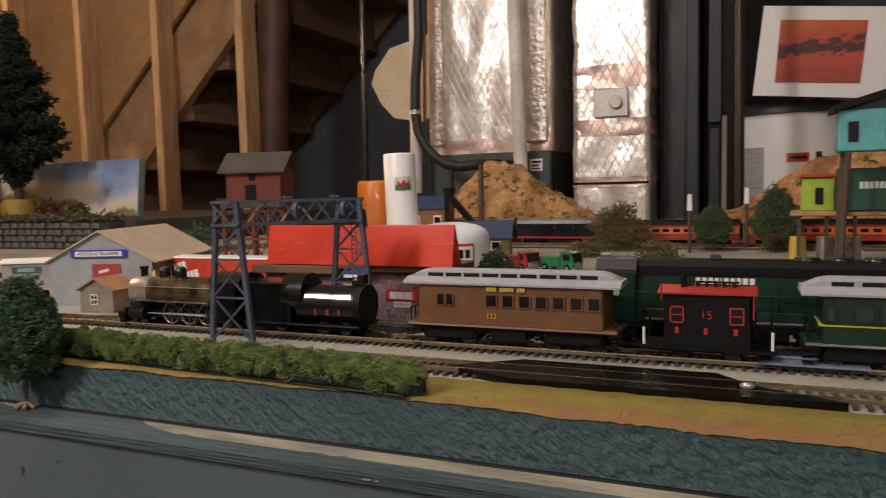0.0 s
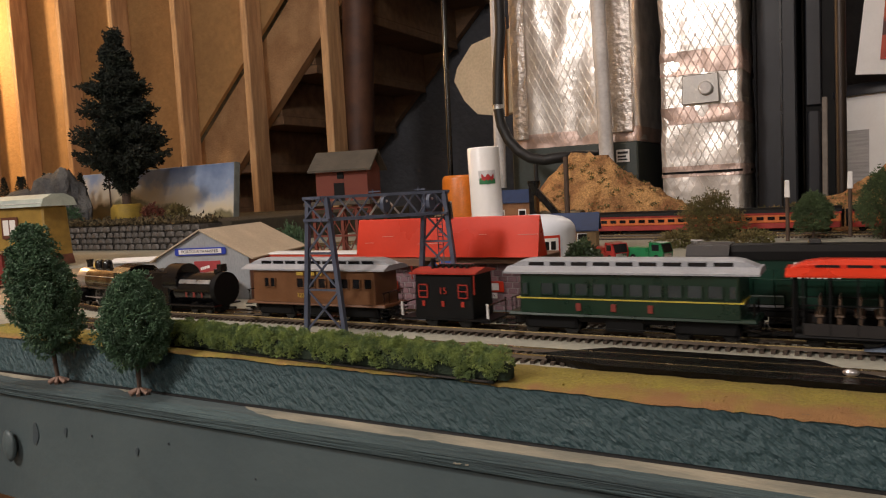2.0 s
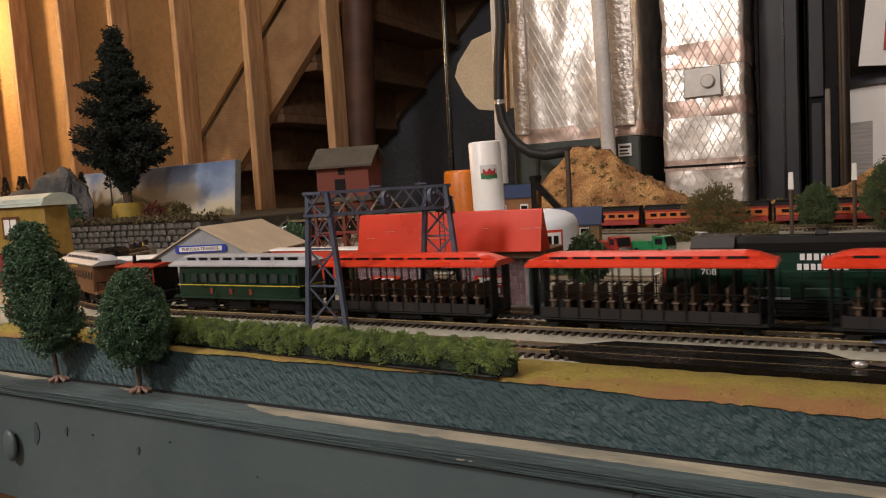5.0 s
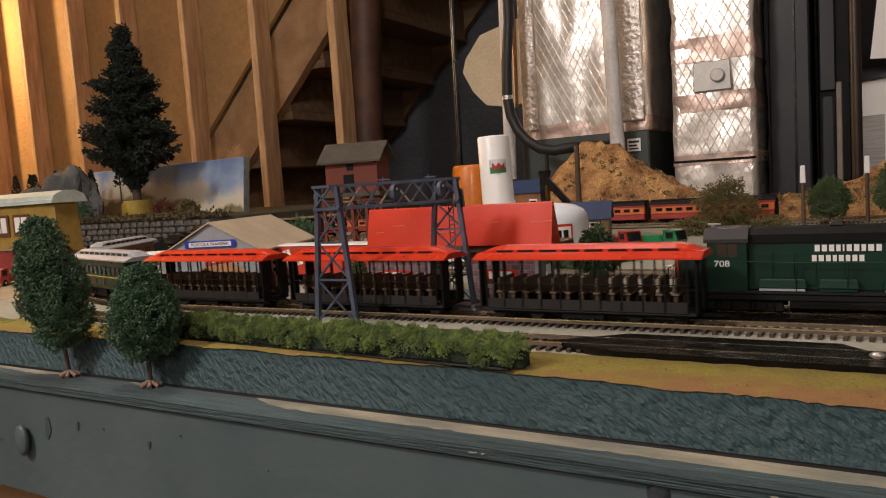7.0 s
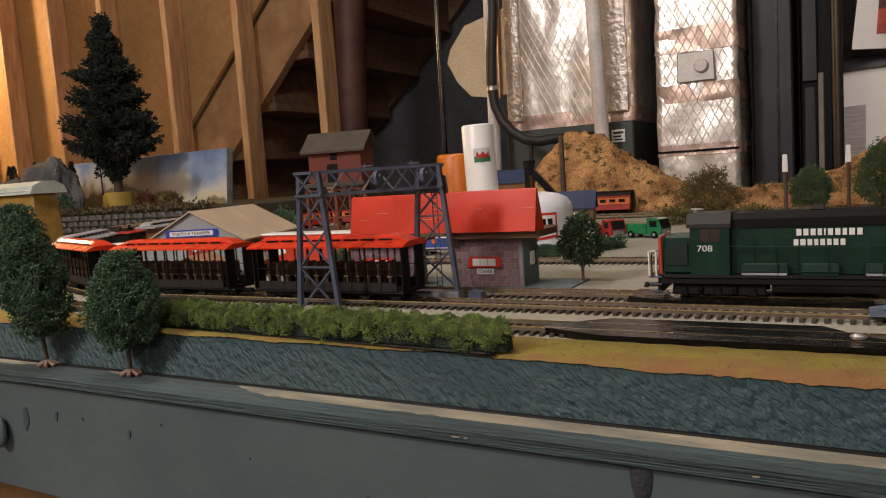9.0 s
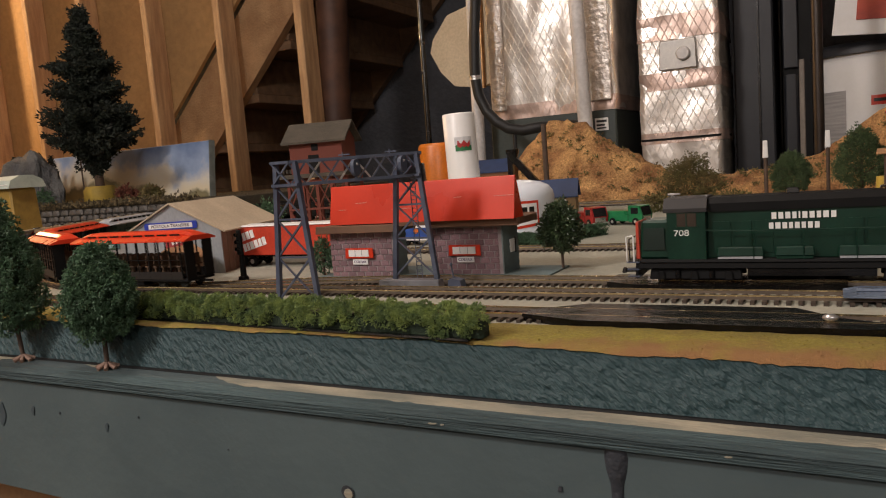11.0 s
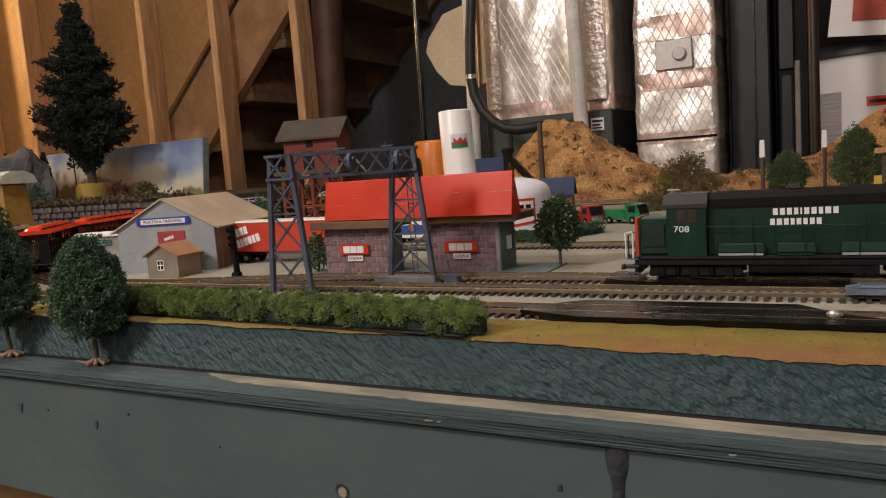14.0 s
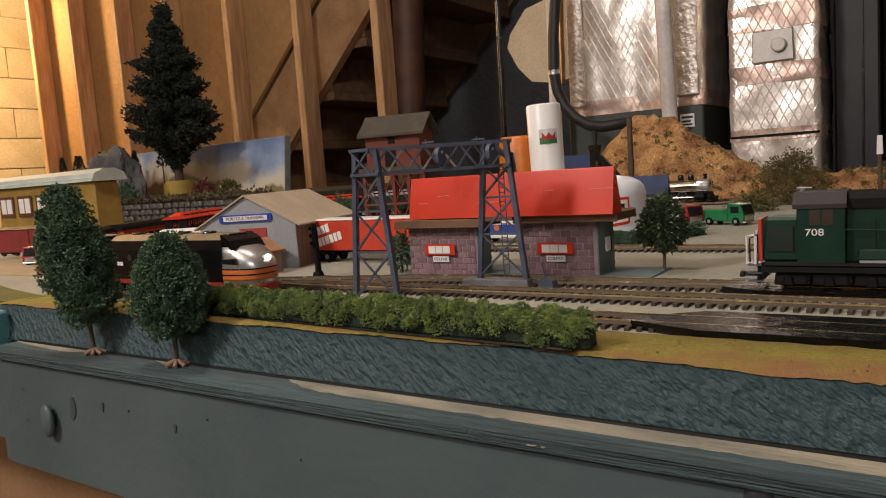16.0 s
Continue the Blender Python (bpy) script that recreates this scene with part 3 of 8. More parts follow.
def steam_engine():
    e = thing("steam_locomotive", pose(0, 0, 0), "black steam locomotive with a bright smokebox", "locomotive", "steam train")
    f = Form().lathe([(0.0128, -0.048), (0.0128, 0.030)], 28, pose(0, 0, 0.0315, 0, 90, 0))
    part("boiler", f, M_GUNMETAL, e)
    part("smokebox", Form().lathe([(0.0130, 0.030), (0.0130, 0.050), (0.0118, 0.0515), (0.006, 0.0525)], 28, pose(0, 0, 0.0315, 0, 90, 0)), M_SILVER, e, "bright silver smokebox")
    part("headlamp", Form().box(0.052, 0.057, -0.003, 0.003, 0.034, 0.040, 0.0008), M_BLACK, e)
    part("chimney", Form().lathe([(0.0034, 0.043), (0.003, 0.048), (0.0042, 0.0525)], 16, pose(0.043, 0, 0)), M_BLACK, e)
    for x in (0.018, 0.0):
        part("dome", Form().lathe([(0.0052, 0.042), (0.0052, 0.0485), (0.0045, 0.0515), (0.002, 0.0528)], 18, pose(x, 0, 0)), M_BLACK, e)
    part("bell", Form().lathe([(0.0024, 0.044), (0.0016, 0.047), (0.0006, 0.049)], 12, pose(0.031, 0, 0)), M_GOLD, e, "small brass bell")
    part("running_board", Form().box(-0.044, 0.050, -0.0165, 0.0165, 0.0245, 0.0258, 0.0003), M_STEEL, e)
    part("handrail", Form().rod((-0.044, 0.0140, 0.037), (0.046, 0.0140, 0.037), 0.0004, 5).rod((-0.044, -0.0140, 0.037), (0.046, -0.0140, 0.037), 0.0004, 5), M_SILVER, e)
    part("frame", Form().box(-0.070, 0.055, -0.007, 0.007, 0.010, 0.022), M_MATTBLACK, e)
    part("cylinder", Form().rod((0.028, 0.0135, 0.0145), (0.045, 0.0135, 0.0145), 0.0055, 16).box(0.029, 0.044, 0.009, 0.018, 0.0165, 0.024, 0.001), M_MATTBLACK, e)
    part("cylinder", Form().rod((0.028, -0.0135, 0.0145), (0.045, -0.0135, 0.0145), 0.0055, 16).box(0.029, 0.044, -0.018, -0.009, 0.0165, 0.024, 0.001), M_MATTBLACK, e)
    part("pilot", Form().prism([(-0.013, 0.005), (0.013, 0.005), (0.016, 0.0145), (-0.016, 0.0145)], 0.055, 0.0615, "x").box(0.050, 0.056, -0.016, 0.016, 0.013, 0.018, 0.0006), M_MATTBLACK, e)
    cab = part("cab", Form().prism([(-0.016, 0.016), (0.016, 0.016), (0.016, 0.0425), (0.012, 0.0465), (0.0, 0.0485), (-0.012, 0.0465), (-0.016, 0.0425)], -0.073, -0.047, "x"), M_BLACK, e)
    part("cab_roof", Form().prism([(-0.0175, 0.0425), (-0.012, 0.0478), (0.0, 0.0498), (0.012, 0.0478), (0.0175, 0.0425), (0.012, 0.0468), (0, 0.0488), (-0.012, 0.0468)], -0.078, -0.045, "x"), M_BLACK, cab)
    part("cab_window", Form().box(-0.066, -0.053, -0.0163, 0.0163, 0.030, 0.038), M_DARKWIN, cab)
    wheels = []
    for x in (-0.036, -0.016, 0.004):
        for s in (1, -1):
            w = Form()
            w.lathe([(0.0092, -0.0012), (0.0092, 0.0008), (0.0102, 0.0009), (0.0102, 0.0016), (0.0078, 0.0016), (0.0078, -0.0012), (0.0092, -0.0012)], 28, pose(0, 0, 0, 90, 0, 0), True, False)
            for k in range(8):
                a = math.pi * k / 4
                w.beam((0, 0, 0), (0.0082 * math.cos(a), 0, 0.0082 * math.sin(a)), 0.0009, 0.0012)
            w.lathe([(0.002, -0.0012), (0.002, 0.0012)], 12, pose(0, 0, 0, 90, 0, 0))
            wheels.append(part("driving_wheel", w, M_STEEL, e, "bright-rimmed spoked driving wheel", pose(x, s * 0.0088, RAIL + 0.0102)))
    part("side_rod", Form().box(-0.038, 0.006, 0.0120, 0.0131, 0.0135, 0.0155, 0.0004).box(-0.036, 0.034, 0.0134, 0.0143, 0.0140, 0.0152, 0.0003), M_SILVER, e)
    part("side_rod", Form().box(-0.038, 0.006, -0.0131, -0.0120, 0.0135, 0.0155, 0.0004).box(-0.036, 0.034, -0.0143, -0.0134, 0.0140, 0.0152, 0.0003), M_SILVER, e)
    for x, r in ((0.036, 0.0048), (0.049, 0.0048), (-0.058, 0.006)):
        ax = Form()
        for s in (-1, 1):
            ax.lathe([(r, -0.001), (r, 0.0006), (r + 0.0007, 0.0008), (r + 0.0007, 0.0014)], 16, pose(0, s * 0.0083, 0, 90 * s, 0, 0))
        part("wheelset", ax.rod((0, -0.008, 0), (0, 0.008, 0), 0.001, 6), M_BLACK, e, "", pose(x, 0, RAIL + r))
    return e, wheels


def tender():
    t = thing("tender", pose(0, 0, 0), "black tender with a coal bunker and a round water tank", "tender", "steam train")
    part("bunker", Form().box(0.005, 0.052, -0.0155, 0.0155, 0.0125, 0.044, 0.0012), M_BLACK, t)
    part("bunker_arch", Form().lathe([(0.0160, 0), (0.0160, 0.020)], 24, pose(-0.004, 0, 0.0345, 0, 90, 0)), M_BLACK, t)
    part("tank", Form().lathe([(0.0148, -0.052), (0.0148, 0.002)], 28, pose(0, 0, 0.0270, 0, 90, 0)), M_BLACK, t)
    part("tank_end", Form().lathe([(0.0156, -0.056), (0.0156, -0.050)], 28, pose(0, 0, 0.0270, 0, 90, 0)), M_MATTBLACK, t)
    # the round tank's long highlight, laid on as a silver strip
    part("tank_sheen_strip", Form().prism([(0.0118, 0.0365), (0.0128, 0.0357), (0.0140, 0.0330), (0.0137, 0.0328), (0.0115, 0.0360)], -0.048, -0.006, "x"), M_SILVER, t, "silver strip standing for the sheen along the tank")
    part("walkway", Form().box(-0.056, 0.052, -0.0165, 0.0165, 0.0120, 0.0135, 0.0003), M_BLACK, t)
    part("hatch", Form().lathe([(0.004, 0.0415), (0.004, 0.0455)], 14, pose(-0.046, 0, 0)).box(-0.054, -0.049, -0.004, 0.004, 0.043, 0.050), M_BLACK, t)
    part("underframe", Form().box(-0.052, 0.050, -0.006, 0.006, 0.007, 0.012), M_MATTBLACK, t)
    letter_bars([0.5, 0, 0, 0.6, 0, 0, 0.5], 0.0045, material("dull_red_lettering", (0.22, 0.03, 0.02), 0.6), t, near_side(-0.028, 0.0205, 0.0150) @ pose(0, 0, 0, -90, 0, 0))
    bogie(t, 0.030, 2, 0.020)
    bogie(t, -0.030, 2, 0.020)
    part("coupler", Form().box(-0.066, -0.055, -0.0012, 0.0012, 0.0085, 0.0105), M_BLACK, t)
    return t


def caboose():
    c = thing("caboose", pose(0, 0, 0), "short black caboose with a red roof and red window frames", "caboose", "steam train")
    w, h = 0.0150, 0.0255
    part("body", Form().box(-h, h, -w, w, 0.0115, 0.0440, 0.0006), M_MATTBLACK, c)
    part("deck", Form().box(-h - 0.012, h + 0.012, -w, w, 0.0105, 0.0118), M_MATTBLACK, c)
    red = material("caboose_red", (0.40, 0.036, 0.022), 0.4)
    part("roof", Form().prism([(-w - 0.0015, 0.0440), (w + 0.0015, 0.0440), (w + 0.0015, 0.0450), (0, 0.0478), (-w - 0.0015, 0.0450)], -h - 0.002, h + 0.002, "x"), red, c, "red roof")
    grille = Form().box(-h + 0.008, h - 0.016, -0.002, 0.002, 0.0492, 0.0500)
    for k in range(6):
        part("walk_block", Form().box(-h + 0.010 + 0.005 * k, -h + 0.012 + 0.005 * k, -0.004, 0.004, 0.0465, 0.0492), M_BLACK, c)
    part("roof_walk", grille, M_BLACK, c)
    part("stove_pipe", Form().rod((h - 0.012, 0.004, 0.0465), (h - 0.012, 0.004, 0.0545), 0.0018, 10), M_MATTBLACK, c)
    part("marker_post", Form().rod((h, w, 0.040), (h, w, 0.050), 0.0006, 6), red, c)
    part("marker_post", Form().rod((-h, w, 0.030), (-h, w, 0.043), 0.0006, 6), red, c)
    for x in (-0.0165, 0.0165):
        for s in (-1, 1):
            win = part("window", Form().box(x - 0.0032, x + 0.0032, s * w - 0.0002, s * w + 0.0002, 0.0275, 0.0360), M_DARKWIN, c)
            fr, y = Form(), s * (w + 0.0003)
            for a0, a1, b0, b1 in ((-0.0040, 0.0040, 0.0360, 0.0369), (-0.0040, 0.0040, 0.0266, 0.0275), (-0.0040, -0.0032, 0.0266, 0.0369), (0.0032, 0.0040, 0.0266, 0.0369), (-0.0032, 0.0032, 0.0314, 0.0321)):
                fr.box(x + a0, x + a1, y - 0.0003, y + 0.0003, b0, b1)
            part("window_frame", fr, red, win, "red window frame")
    lettering("15", 0.0070, red, c, near_side(0, 0.0318, 0.0153), "number")
    letter_bars([0.55, 0, 0, 0, 0, 0.55, 0, 0, 0, 0, 0.55], 0.0040, red, c, near_side(0, 0.0205, 0.0152) @ pose(0, 0, 0, -90, 0, 0))
    for sx in (-1, 1):
        x = sx * (h + 0.010)
        part("end_railing", Form().rod((x, -w, 0.0115), (x, -w, 0.024), 0.0006, 6).rod((x, w, 0.0115), (x, w, 0.024), 0.0006, 6).rod((x, -w, 0.022), (x, w, 0.022), 0.0006, 6), M_BLACK, c)
        part("grab_iron", Form().rod((x, w, 0.013), (x, w + 0.0005, 0.0235), 0.0009, 6), M_WHITE, c, "white grab iron")
        part("coupler", Form().box(x, x + sx * 0.010, -0.0012, 0.0012, 0.0085, 0.0105), M_BLACK, c)
    for x in (-0.014, 0.014):
        ax = Form()
        for s in (-1, 1):
            ax.lathe([(0.0055, -0.001), (0.0055, 0.0006), (0.0062, 0.0008), (0.0062, 0.0014)], 16, pose(0, s * 0.0083, 0, 90 * s, 0, 0))
        part("wheelset", ax.rod((0, -0.008, 0), (0, 0.008, 0), 0.001, 6), M_BLACK, c, "", pose(x, 0, RAIL + 0.0055))
    return c


def open_car():
    c = thing("open_excursion_car", pose(0, 0, 0), "open excursion car with a red roof and rows of brown benches", "railway coach", "steam train")
    w, h = 0.0155, 0.0735
    part("deck", Form().box(-h, h, -w, w, 0.0105, 0.0130, 0.0005), M_MATTBLACK, c)
    for s in (-1, 1):
        part("side_panel", Form().box(-h + 0.006, h - 0.006, s * w - 0.0005, s * w + 0.0005, 0.0125, 0.0192), material("car_side_black_brown", (0.012, 0.009, 0.008), 0.6, scale=80), c)
        part("hand_rail", Form().box(-h + 0.006, h - 0.006, s * w - 0.0005, s * w + 0.0005, 0.0292, 0.0298), M_MATTBLACK, c)
        for k in range(11):
            x = -h + 0.006 + (2 * h - 0.012) * k / 10
            part("post", Form().box(x - 0.0005, x + 0.0005, s * w - 0.0005, s * w + 0.0005, 0.013, 0.0460), M_MATTBLACK, c)
    bench = material("bench_brown", (0.085, 0.048, 0.024), 0.6, scale=80)
    for k in range(13):
        x = -h + 0.014 + (2 * h - 0.028) * k / 12
        part("bench", Form().box(x - 0.003, x + 0.003, -0.013, 0.013, 0.0225, 0.0240, 0.0003).box(x - 0.0008, x + 0.0004, -0.013, 0.013, 0.024, 0.0330, 0.0003).box(x - 0.001, x + 0.001, -0.012, -0.010, 0.013, 0.0225).box(x - 0.001, x + 0.001, 0.010, 0.012, 0.013, 0.0225), bench, c)
    z = 0.0455
    roof = part("roof", Form().prism([(-w - 0.0022, z), (w + 0.0022, z), (w + 0.0022, z + 0.0010), (w * 0.62, z + 0.0042), (-w * 0.62, z + 0.0042), (-w - 0.0022, z + 0.0010)], -h - 0.003, h + 0.003, "x"), M_RED, c, "bright red roof")
    prof = [(-w * 0.56, 0.0042), (-w * 0.56, 0.0062), (-w * 0.32, 0.0088), (w * 0.32, 0.0088), (w * 0.56, 0.0062), (w * 0.56, 0.0042)]
    rings = [(-h - 0.001, 0.05), (-h + 0.007, 0.75), (-h + 0.014, 1), (h - 0.014, 1), (h - 0.007, 0.75), (h + 0.001, 0.05)]
    v = [(x, y, z + 0.0041 + (dz - 0.0041) * k) for x, k in rings for y, dz in prof]
    f = [(6 * i + j, 6 * i + j + 1, 6 * i + j + 7, 6 * i + j + 6) for i in range(5) for j in range(5)] + [tuple(range(6)), tuple(range(30, 36))]
    part("clerestory", Form().add(v, f), M_RED, roof)
    for k in range(8):
        x = -h + 0.018 + (2 * h - 0.036) * k / 7
        part("clerestory_window", Form().box(x - 0.0062, x + 0.0062, -w * 0.575, w * 0.575, z + 0.0046, z + 0.0060), M_DARKWIN, roof)
    for sx in (-1, 1):
        x = sx * (h - 0.001)
        part("end_panel", Form().box(x - 0.0006, x + 0.0006, -w, -0.005, 0.013, 0.0460).box(x - 0.0006, x + 0.0006, 0.005, w, 0.013, 0.0460), M_MATTBLACK, c)
        part("coupler", Form().box(x, x + sx * 0.0135, -0.0012, 0.0012, 0.0085, 0.0105), M_BLACK, c)
        bogie(c, sx * (h - 0.026))
    part("underframe", Form().box(-h + 0.04, h - 0.04, -0.005, 0.005, 0.007, 0.0105).box(-0.014, 0.014, -0.013, 0.013, 0.0065, 0.0105), M_MATTBLACK, c)
    return c


def widow_unit(nose=True):
    u = thing("diesel_cab_unit" if nose else "diesel_booster_unit", pose(0, 0, 0), "black streamlined diesel unit with a silver and orange nose" if nose else "black streamlined diesel booster unit with a red stripe", "locomotive", "streamliner")
    w, h = 0.0172, 0.086
    front = h - 0.030 if nose else h
    sec = [(-w, 0.0135), (w, 0.0135), (w, 0.0405), (w * 0.86, 0.0475), (w * 0.45, 0.0508), (-w * 0.45, 0.0508), (-w * 0.86, 0.0475), (-w, 0.0405)]
    part("body", Form().prism(sec, -h, front, "x"), M_BLACK, u)
    # tan tone stands for light from above on the unit's roof
    tan = material("lit_roof_tan", (0.23, 0.18, 0.11), 0.45, scale=60)
    part("roof", Form().prism([(-w * 0.86, 0.0477), (-w * 0.45, 0.0510), (w * 0.45, 0.0510), (w * 0.86, 0.0477), (w * 0.45, 0.0516), (-w * 0.45, 0.0516)], -h + 0.001, front, "x"), tan, u, "roof coloured tan for the light falling on it")
    for s in (-1, 1):
        part("sill_stripe", Form().box(-h, front, s * (w + 0.0001) - 0.0003, s * (w + 0.0001) + 0.0003, 0.0135, 0.0170), M_DKRED, u, "red sill stripe")
        for k in range(3):
            x = -h + 0.03 + 0.035 * k
            part("porthole", Form().lathe([(0.0026, -0.0002), (0.0026, 0.0003)], 14, pose(x, s * w, 0.034, 90 * -s, 0, 0)), M_GLASS, u)
        part("number_plate", Form().box(-h + 0.012, -h + 0.020, s * w - 0.0003, s * w + 0.0003, 0.028, 0.031), M_WHITE, u)
    for k in range(4):
        part("roof_fan", Form().lathe([(0.0055, 0.0510), (0.0055, 0.0528), (0.004, 0.0532)], 16, pose(-h + 0.02 + 0.03 * k, 0, 0)), M_BLACK, u)
    part("underframe", Form().box(-h + 0.05, h - 0.055, -0.012, 0.012, 0.006, 0.0135, 0.001), M_MATTBLACK, u)
    bogie(u, h - 0.030, 2, 0.030, 0.0056)
    bogie(u, -h + 0.030, 2, 0.030, 0.0056)
    if nose:
        def shell(z0, z1, top0, top1, grow=0.0, n=14, back=0.0):
            """A wrap round the nose between two heights, with the bulldog's curve."""
            f, v, fc = Form(), [], []
            zs = np.linspace(z0, z1, 7)
            for z in zs:
                k = max(0.0, (z - 0.030) / 0.013)
                reach = 0.030 * (1 - 0.62 * k ** 1.7) + grow
                for j in range(n + 1):
                    a = -math.pi / 2 + math.pi * j / n
                    c, s = math.cos(a), math.sin(a)
                    v.append((front - back + (reach + back) * abs(c) ** 0.75, (w * (1 - 0.10 * k) + grow) * abs(s) ** 0.8 * (1 if s > 0 else -1), z))
            for i in range(len(zs) - 1):
                for j in range(n):
                    a = i * (n + 1) + j
                    fc.append((a, a + 1, a + n + 2, a + n + 1))
            fc += [tuple(range(n + 1)), tuple(range(6 * (n + 1), 7 * (n + 1)))]
            return f.add(v, fc, None, True)

        part("nose", shell(0.0135, 0.0425, 0, 0), M_SILVER, u, "shiny silver bulldog nose")
        part("nose_band", shell(0.0185, 0.0265, 0, 0, 0.0004), M_ORANGE, u, "orange nose band with black lines")
        part("nose_line", shell(0.0222, 0.0230, 0, 0, 0.0007), M_BLACK, u)
        part("nose_line", shell(0.0262, 0.0270, 0, 0, 0.0007), M_BLACK, u)
        part("pilot", shell(0.0065, 0.0150, 0, 0, 0.0005), M_DKRED, u, "red pilot skirt")
        part("cab", Form().prism([(front - 0.002, 0.0405), (front + 0.012, 0.0405), (front + 0.007, 0.0470), (front - 0.002, 0.0515)], -w * 0.86, w * 0.86), M_BLACK, u)
        part("windscreen", Form().prism([(front + 0.0118, 0.0412), (front + 0.0125, 0.0412), (front + 0.0080, 0.0466), (front + 0.0073, 0.0466)], -w * 0.78, w * 0.78), M_DARKWIN, u)
        for s in (-1, 1):
            part("side_window", Form().box(front - 0.004, front + 0.016, s * (w * 0.93) - 0.0016, s * (w * 0.93) + 0.0016, 0.0300, 0.0345, 0.0008), M_BLACK, u)
        glow = material("headlamp_glow", (1.0, 0.92, 0.75), 0.3, emit=14.0)
        lampbox = part("headlight", Form().lathe([(0.0030, 0), (0.0030, 0.0025)], 16, pose(front + 0.0265, 0, 0.0335, 0, 90, 0)), M_SILVER, u)
        part("lens", Form().lathe([(0.0024, 0), (0.0020, 0.0012)], 16, pose(front + 0.0288, 0, 0.0335, 0, 90, 0)), glow, lampbox, "lit headlamp lens")
    part("coupler", Form().box(-h - 0.005, -h, -0.0012, 0.0012, 0.0085, 0.0105), M_BLACK, u)
    return u


def daylight_car():
    c = thing("streamlined_coach", pose(0, 0, 0), "orange and red streamlined coach with a black roof", "railway coach", "streamliner")
    w, h = 0.0168, 0.103
    part("lower_side", Form().box(-h, h, -w, w, 0.0115, 0.0210, 0.0006), M_DKRED, c, "red lower side")
    part("body", Form().box(-h, h, -w, w, 0.0212, 0.0370, 0.0006), M_ORANGE, c)
    part("roof", Form().prism([(-w, 0.0372), (w, 0.0372), (w * 0.9, 0.0425), (w * 0.5, 0.0458), (-w * 0.5, 0.0458), (-w * 0.9, 0.0425)], -h, h, "x"), M_MATTBLACK, c)
    for s in (-1, 1):
        part("letter_board", Form().box(-h, h, s * w - 0.0003, s * w + 0.0003, 0.0340, 0.0372), M_DKRED, c)
    for k in range(11):
        x = -h + 0.016 + (2 * h - 0.032) * k / 10
        win = part("window", Form().box(x - 0.0055, x + 0.0055, -w - 0.0003, w + 0.0003, 0.0255, 0.0310), M_DARKWIN, c)
    for sx in (-1, 1):
        part("diaphragm", Form().box(sx * h, sx * (h + 0.003), -0.008, 0.008, 0.012, 0.040, 0.001), M_MATTBLACK, c)
        bogie(c, sx * (h - 0.034), 2, 0.028, 0.0052)
    part("underframe", Form().box(-h + 0.06, h - 0.06, -0.010, 0.010, 0.006, 0.0115, 0.001), M_MATTBLACK, c)
    return c


ENGINE, DRIVERS = steam_engine()
TENDER = tender()
COMBINE = coach("combine_coach", 0.145, M_BROWN, M_ROOFGREY, "brown wooden combine coach with a grey clerestory roof", [(0.046, 0.005), (0.0395, 0.005)] + [(0.010 - 0.0112 * k, 0.0072) for k in range(7)])
letter_bars([.6, .6, .5, .5, 0, .6, .6, .6, .6, .6, 0, .5, .6, .5], 0.0026, M_GOLD, COMBINE, near_side(0.0, 0.0418) @ pose(0, 0, 0, -90, 0, 0))
lettering("123", 0.0050, M_GOLD, COMBINE, near_side(0.010, 0.0252), "number")
CABOOSE = caboose()
COACH = coach("passenger_coach", 0.160, M_GREEN, M_ROOFGREY, "dark green passenger coach with a grey clerestory roof and yellow stripe", [(0.066, 0.004)] + [(0.050 - 0.0118 * k, 0.0085) for k in range(10)] + [(-0.066, 0.004)], stripe=material("yellow_stripe", (0.55, 0.45, 0.06), 0.5))
for x in (-0.0182, 0.005, 0.0282):
    letter_bars([0.62], 0.0050, material("dull_red_lettering", (0.22, 0.03, 0.02), 0.6), COACH, near_side(x, 0.0215) @ pose(0, 0, 0, -90, 0, 0))
OPEN_CAR = open_car()
ENGINE.scale, TENDER.scale = (0.91, 0.97, 0.97), (0.93, 0.97, 0.97)
STEAM = [(ENGINE, 0.363, 0.060), (TENDER, 0.241, 0.060), (COMBINE, 0.079, 0.088), (CABOOSE, -0.0435, 0.030), (COACH, -0.174, 0.100)]
for k in range(3):
    STEAM.append((OPEN_CAR if k == 0 else copy_thing(OPEN_CAR, pose(0, 0, 0)), -0.3445 - 0.176 * k, 0.104))
CAB_UNIT = widow_unit()
BOOSTER = widow_unit(False)
DAYLIGHT = daylight_car()
STREAM = [(CAB_UNIT, -0.088, 0.112), (BOOSTER, -0.267, 0.112)]
for k in range(4):
    STREAM.append((DAYLIGHT if k == 0 else copy_thing(DAYLIGHT, pose(0, 0, 0)), -0.468 - 0.215 * k, 0.138))


# ---------------------------------------------------------------- foliage
def leaf(form, p, size, rng, out=None):
    """A small bent leaf at p."""
    d = Vector((rng.gauss(0, 1), rng.gauss(0, 1), rng.gauss(0, 1))).normalized()
    if out is not None:
        d = (d * 0.75 + out).normalized()
    side = d.cross(Vector((rng.gauss(0, 1), rng.gauss(0, 1), rng.gauss(0, 1)))).normalized()
    up = d.cross(side)
    a, b = size * rng.uniform(0.8, 1.5), size * rng.uniform(0.28, 0.5)
    form.add([p - side * b, p + d * a * 0.5 + up * a * 0.25, p + side * b, p + d * a], [(0, 1, 3), (1, 2, 3), (0, 2, 1)])


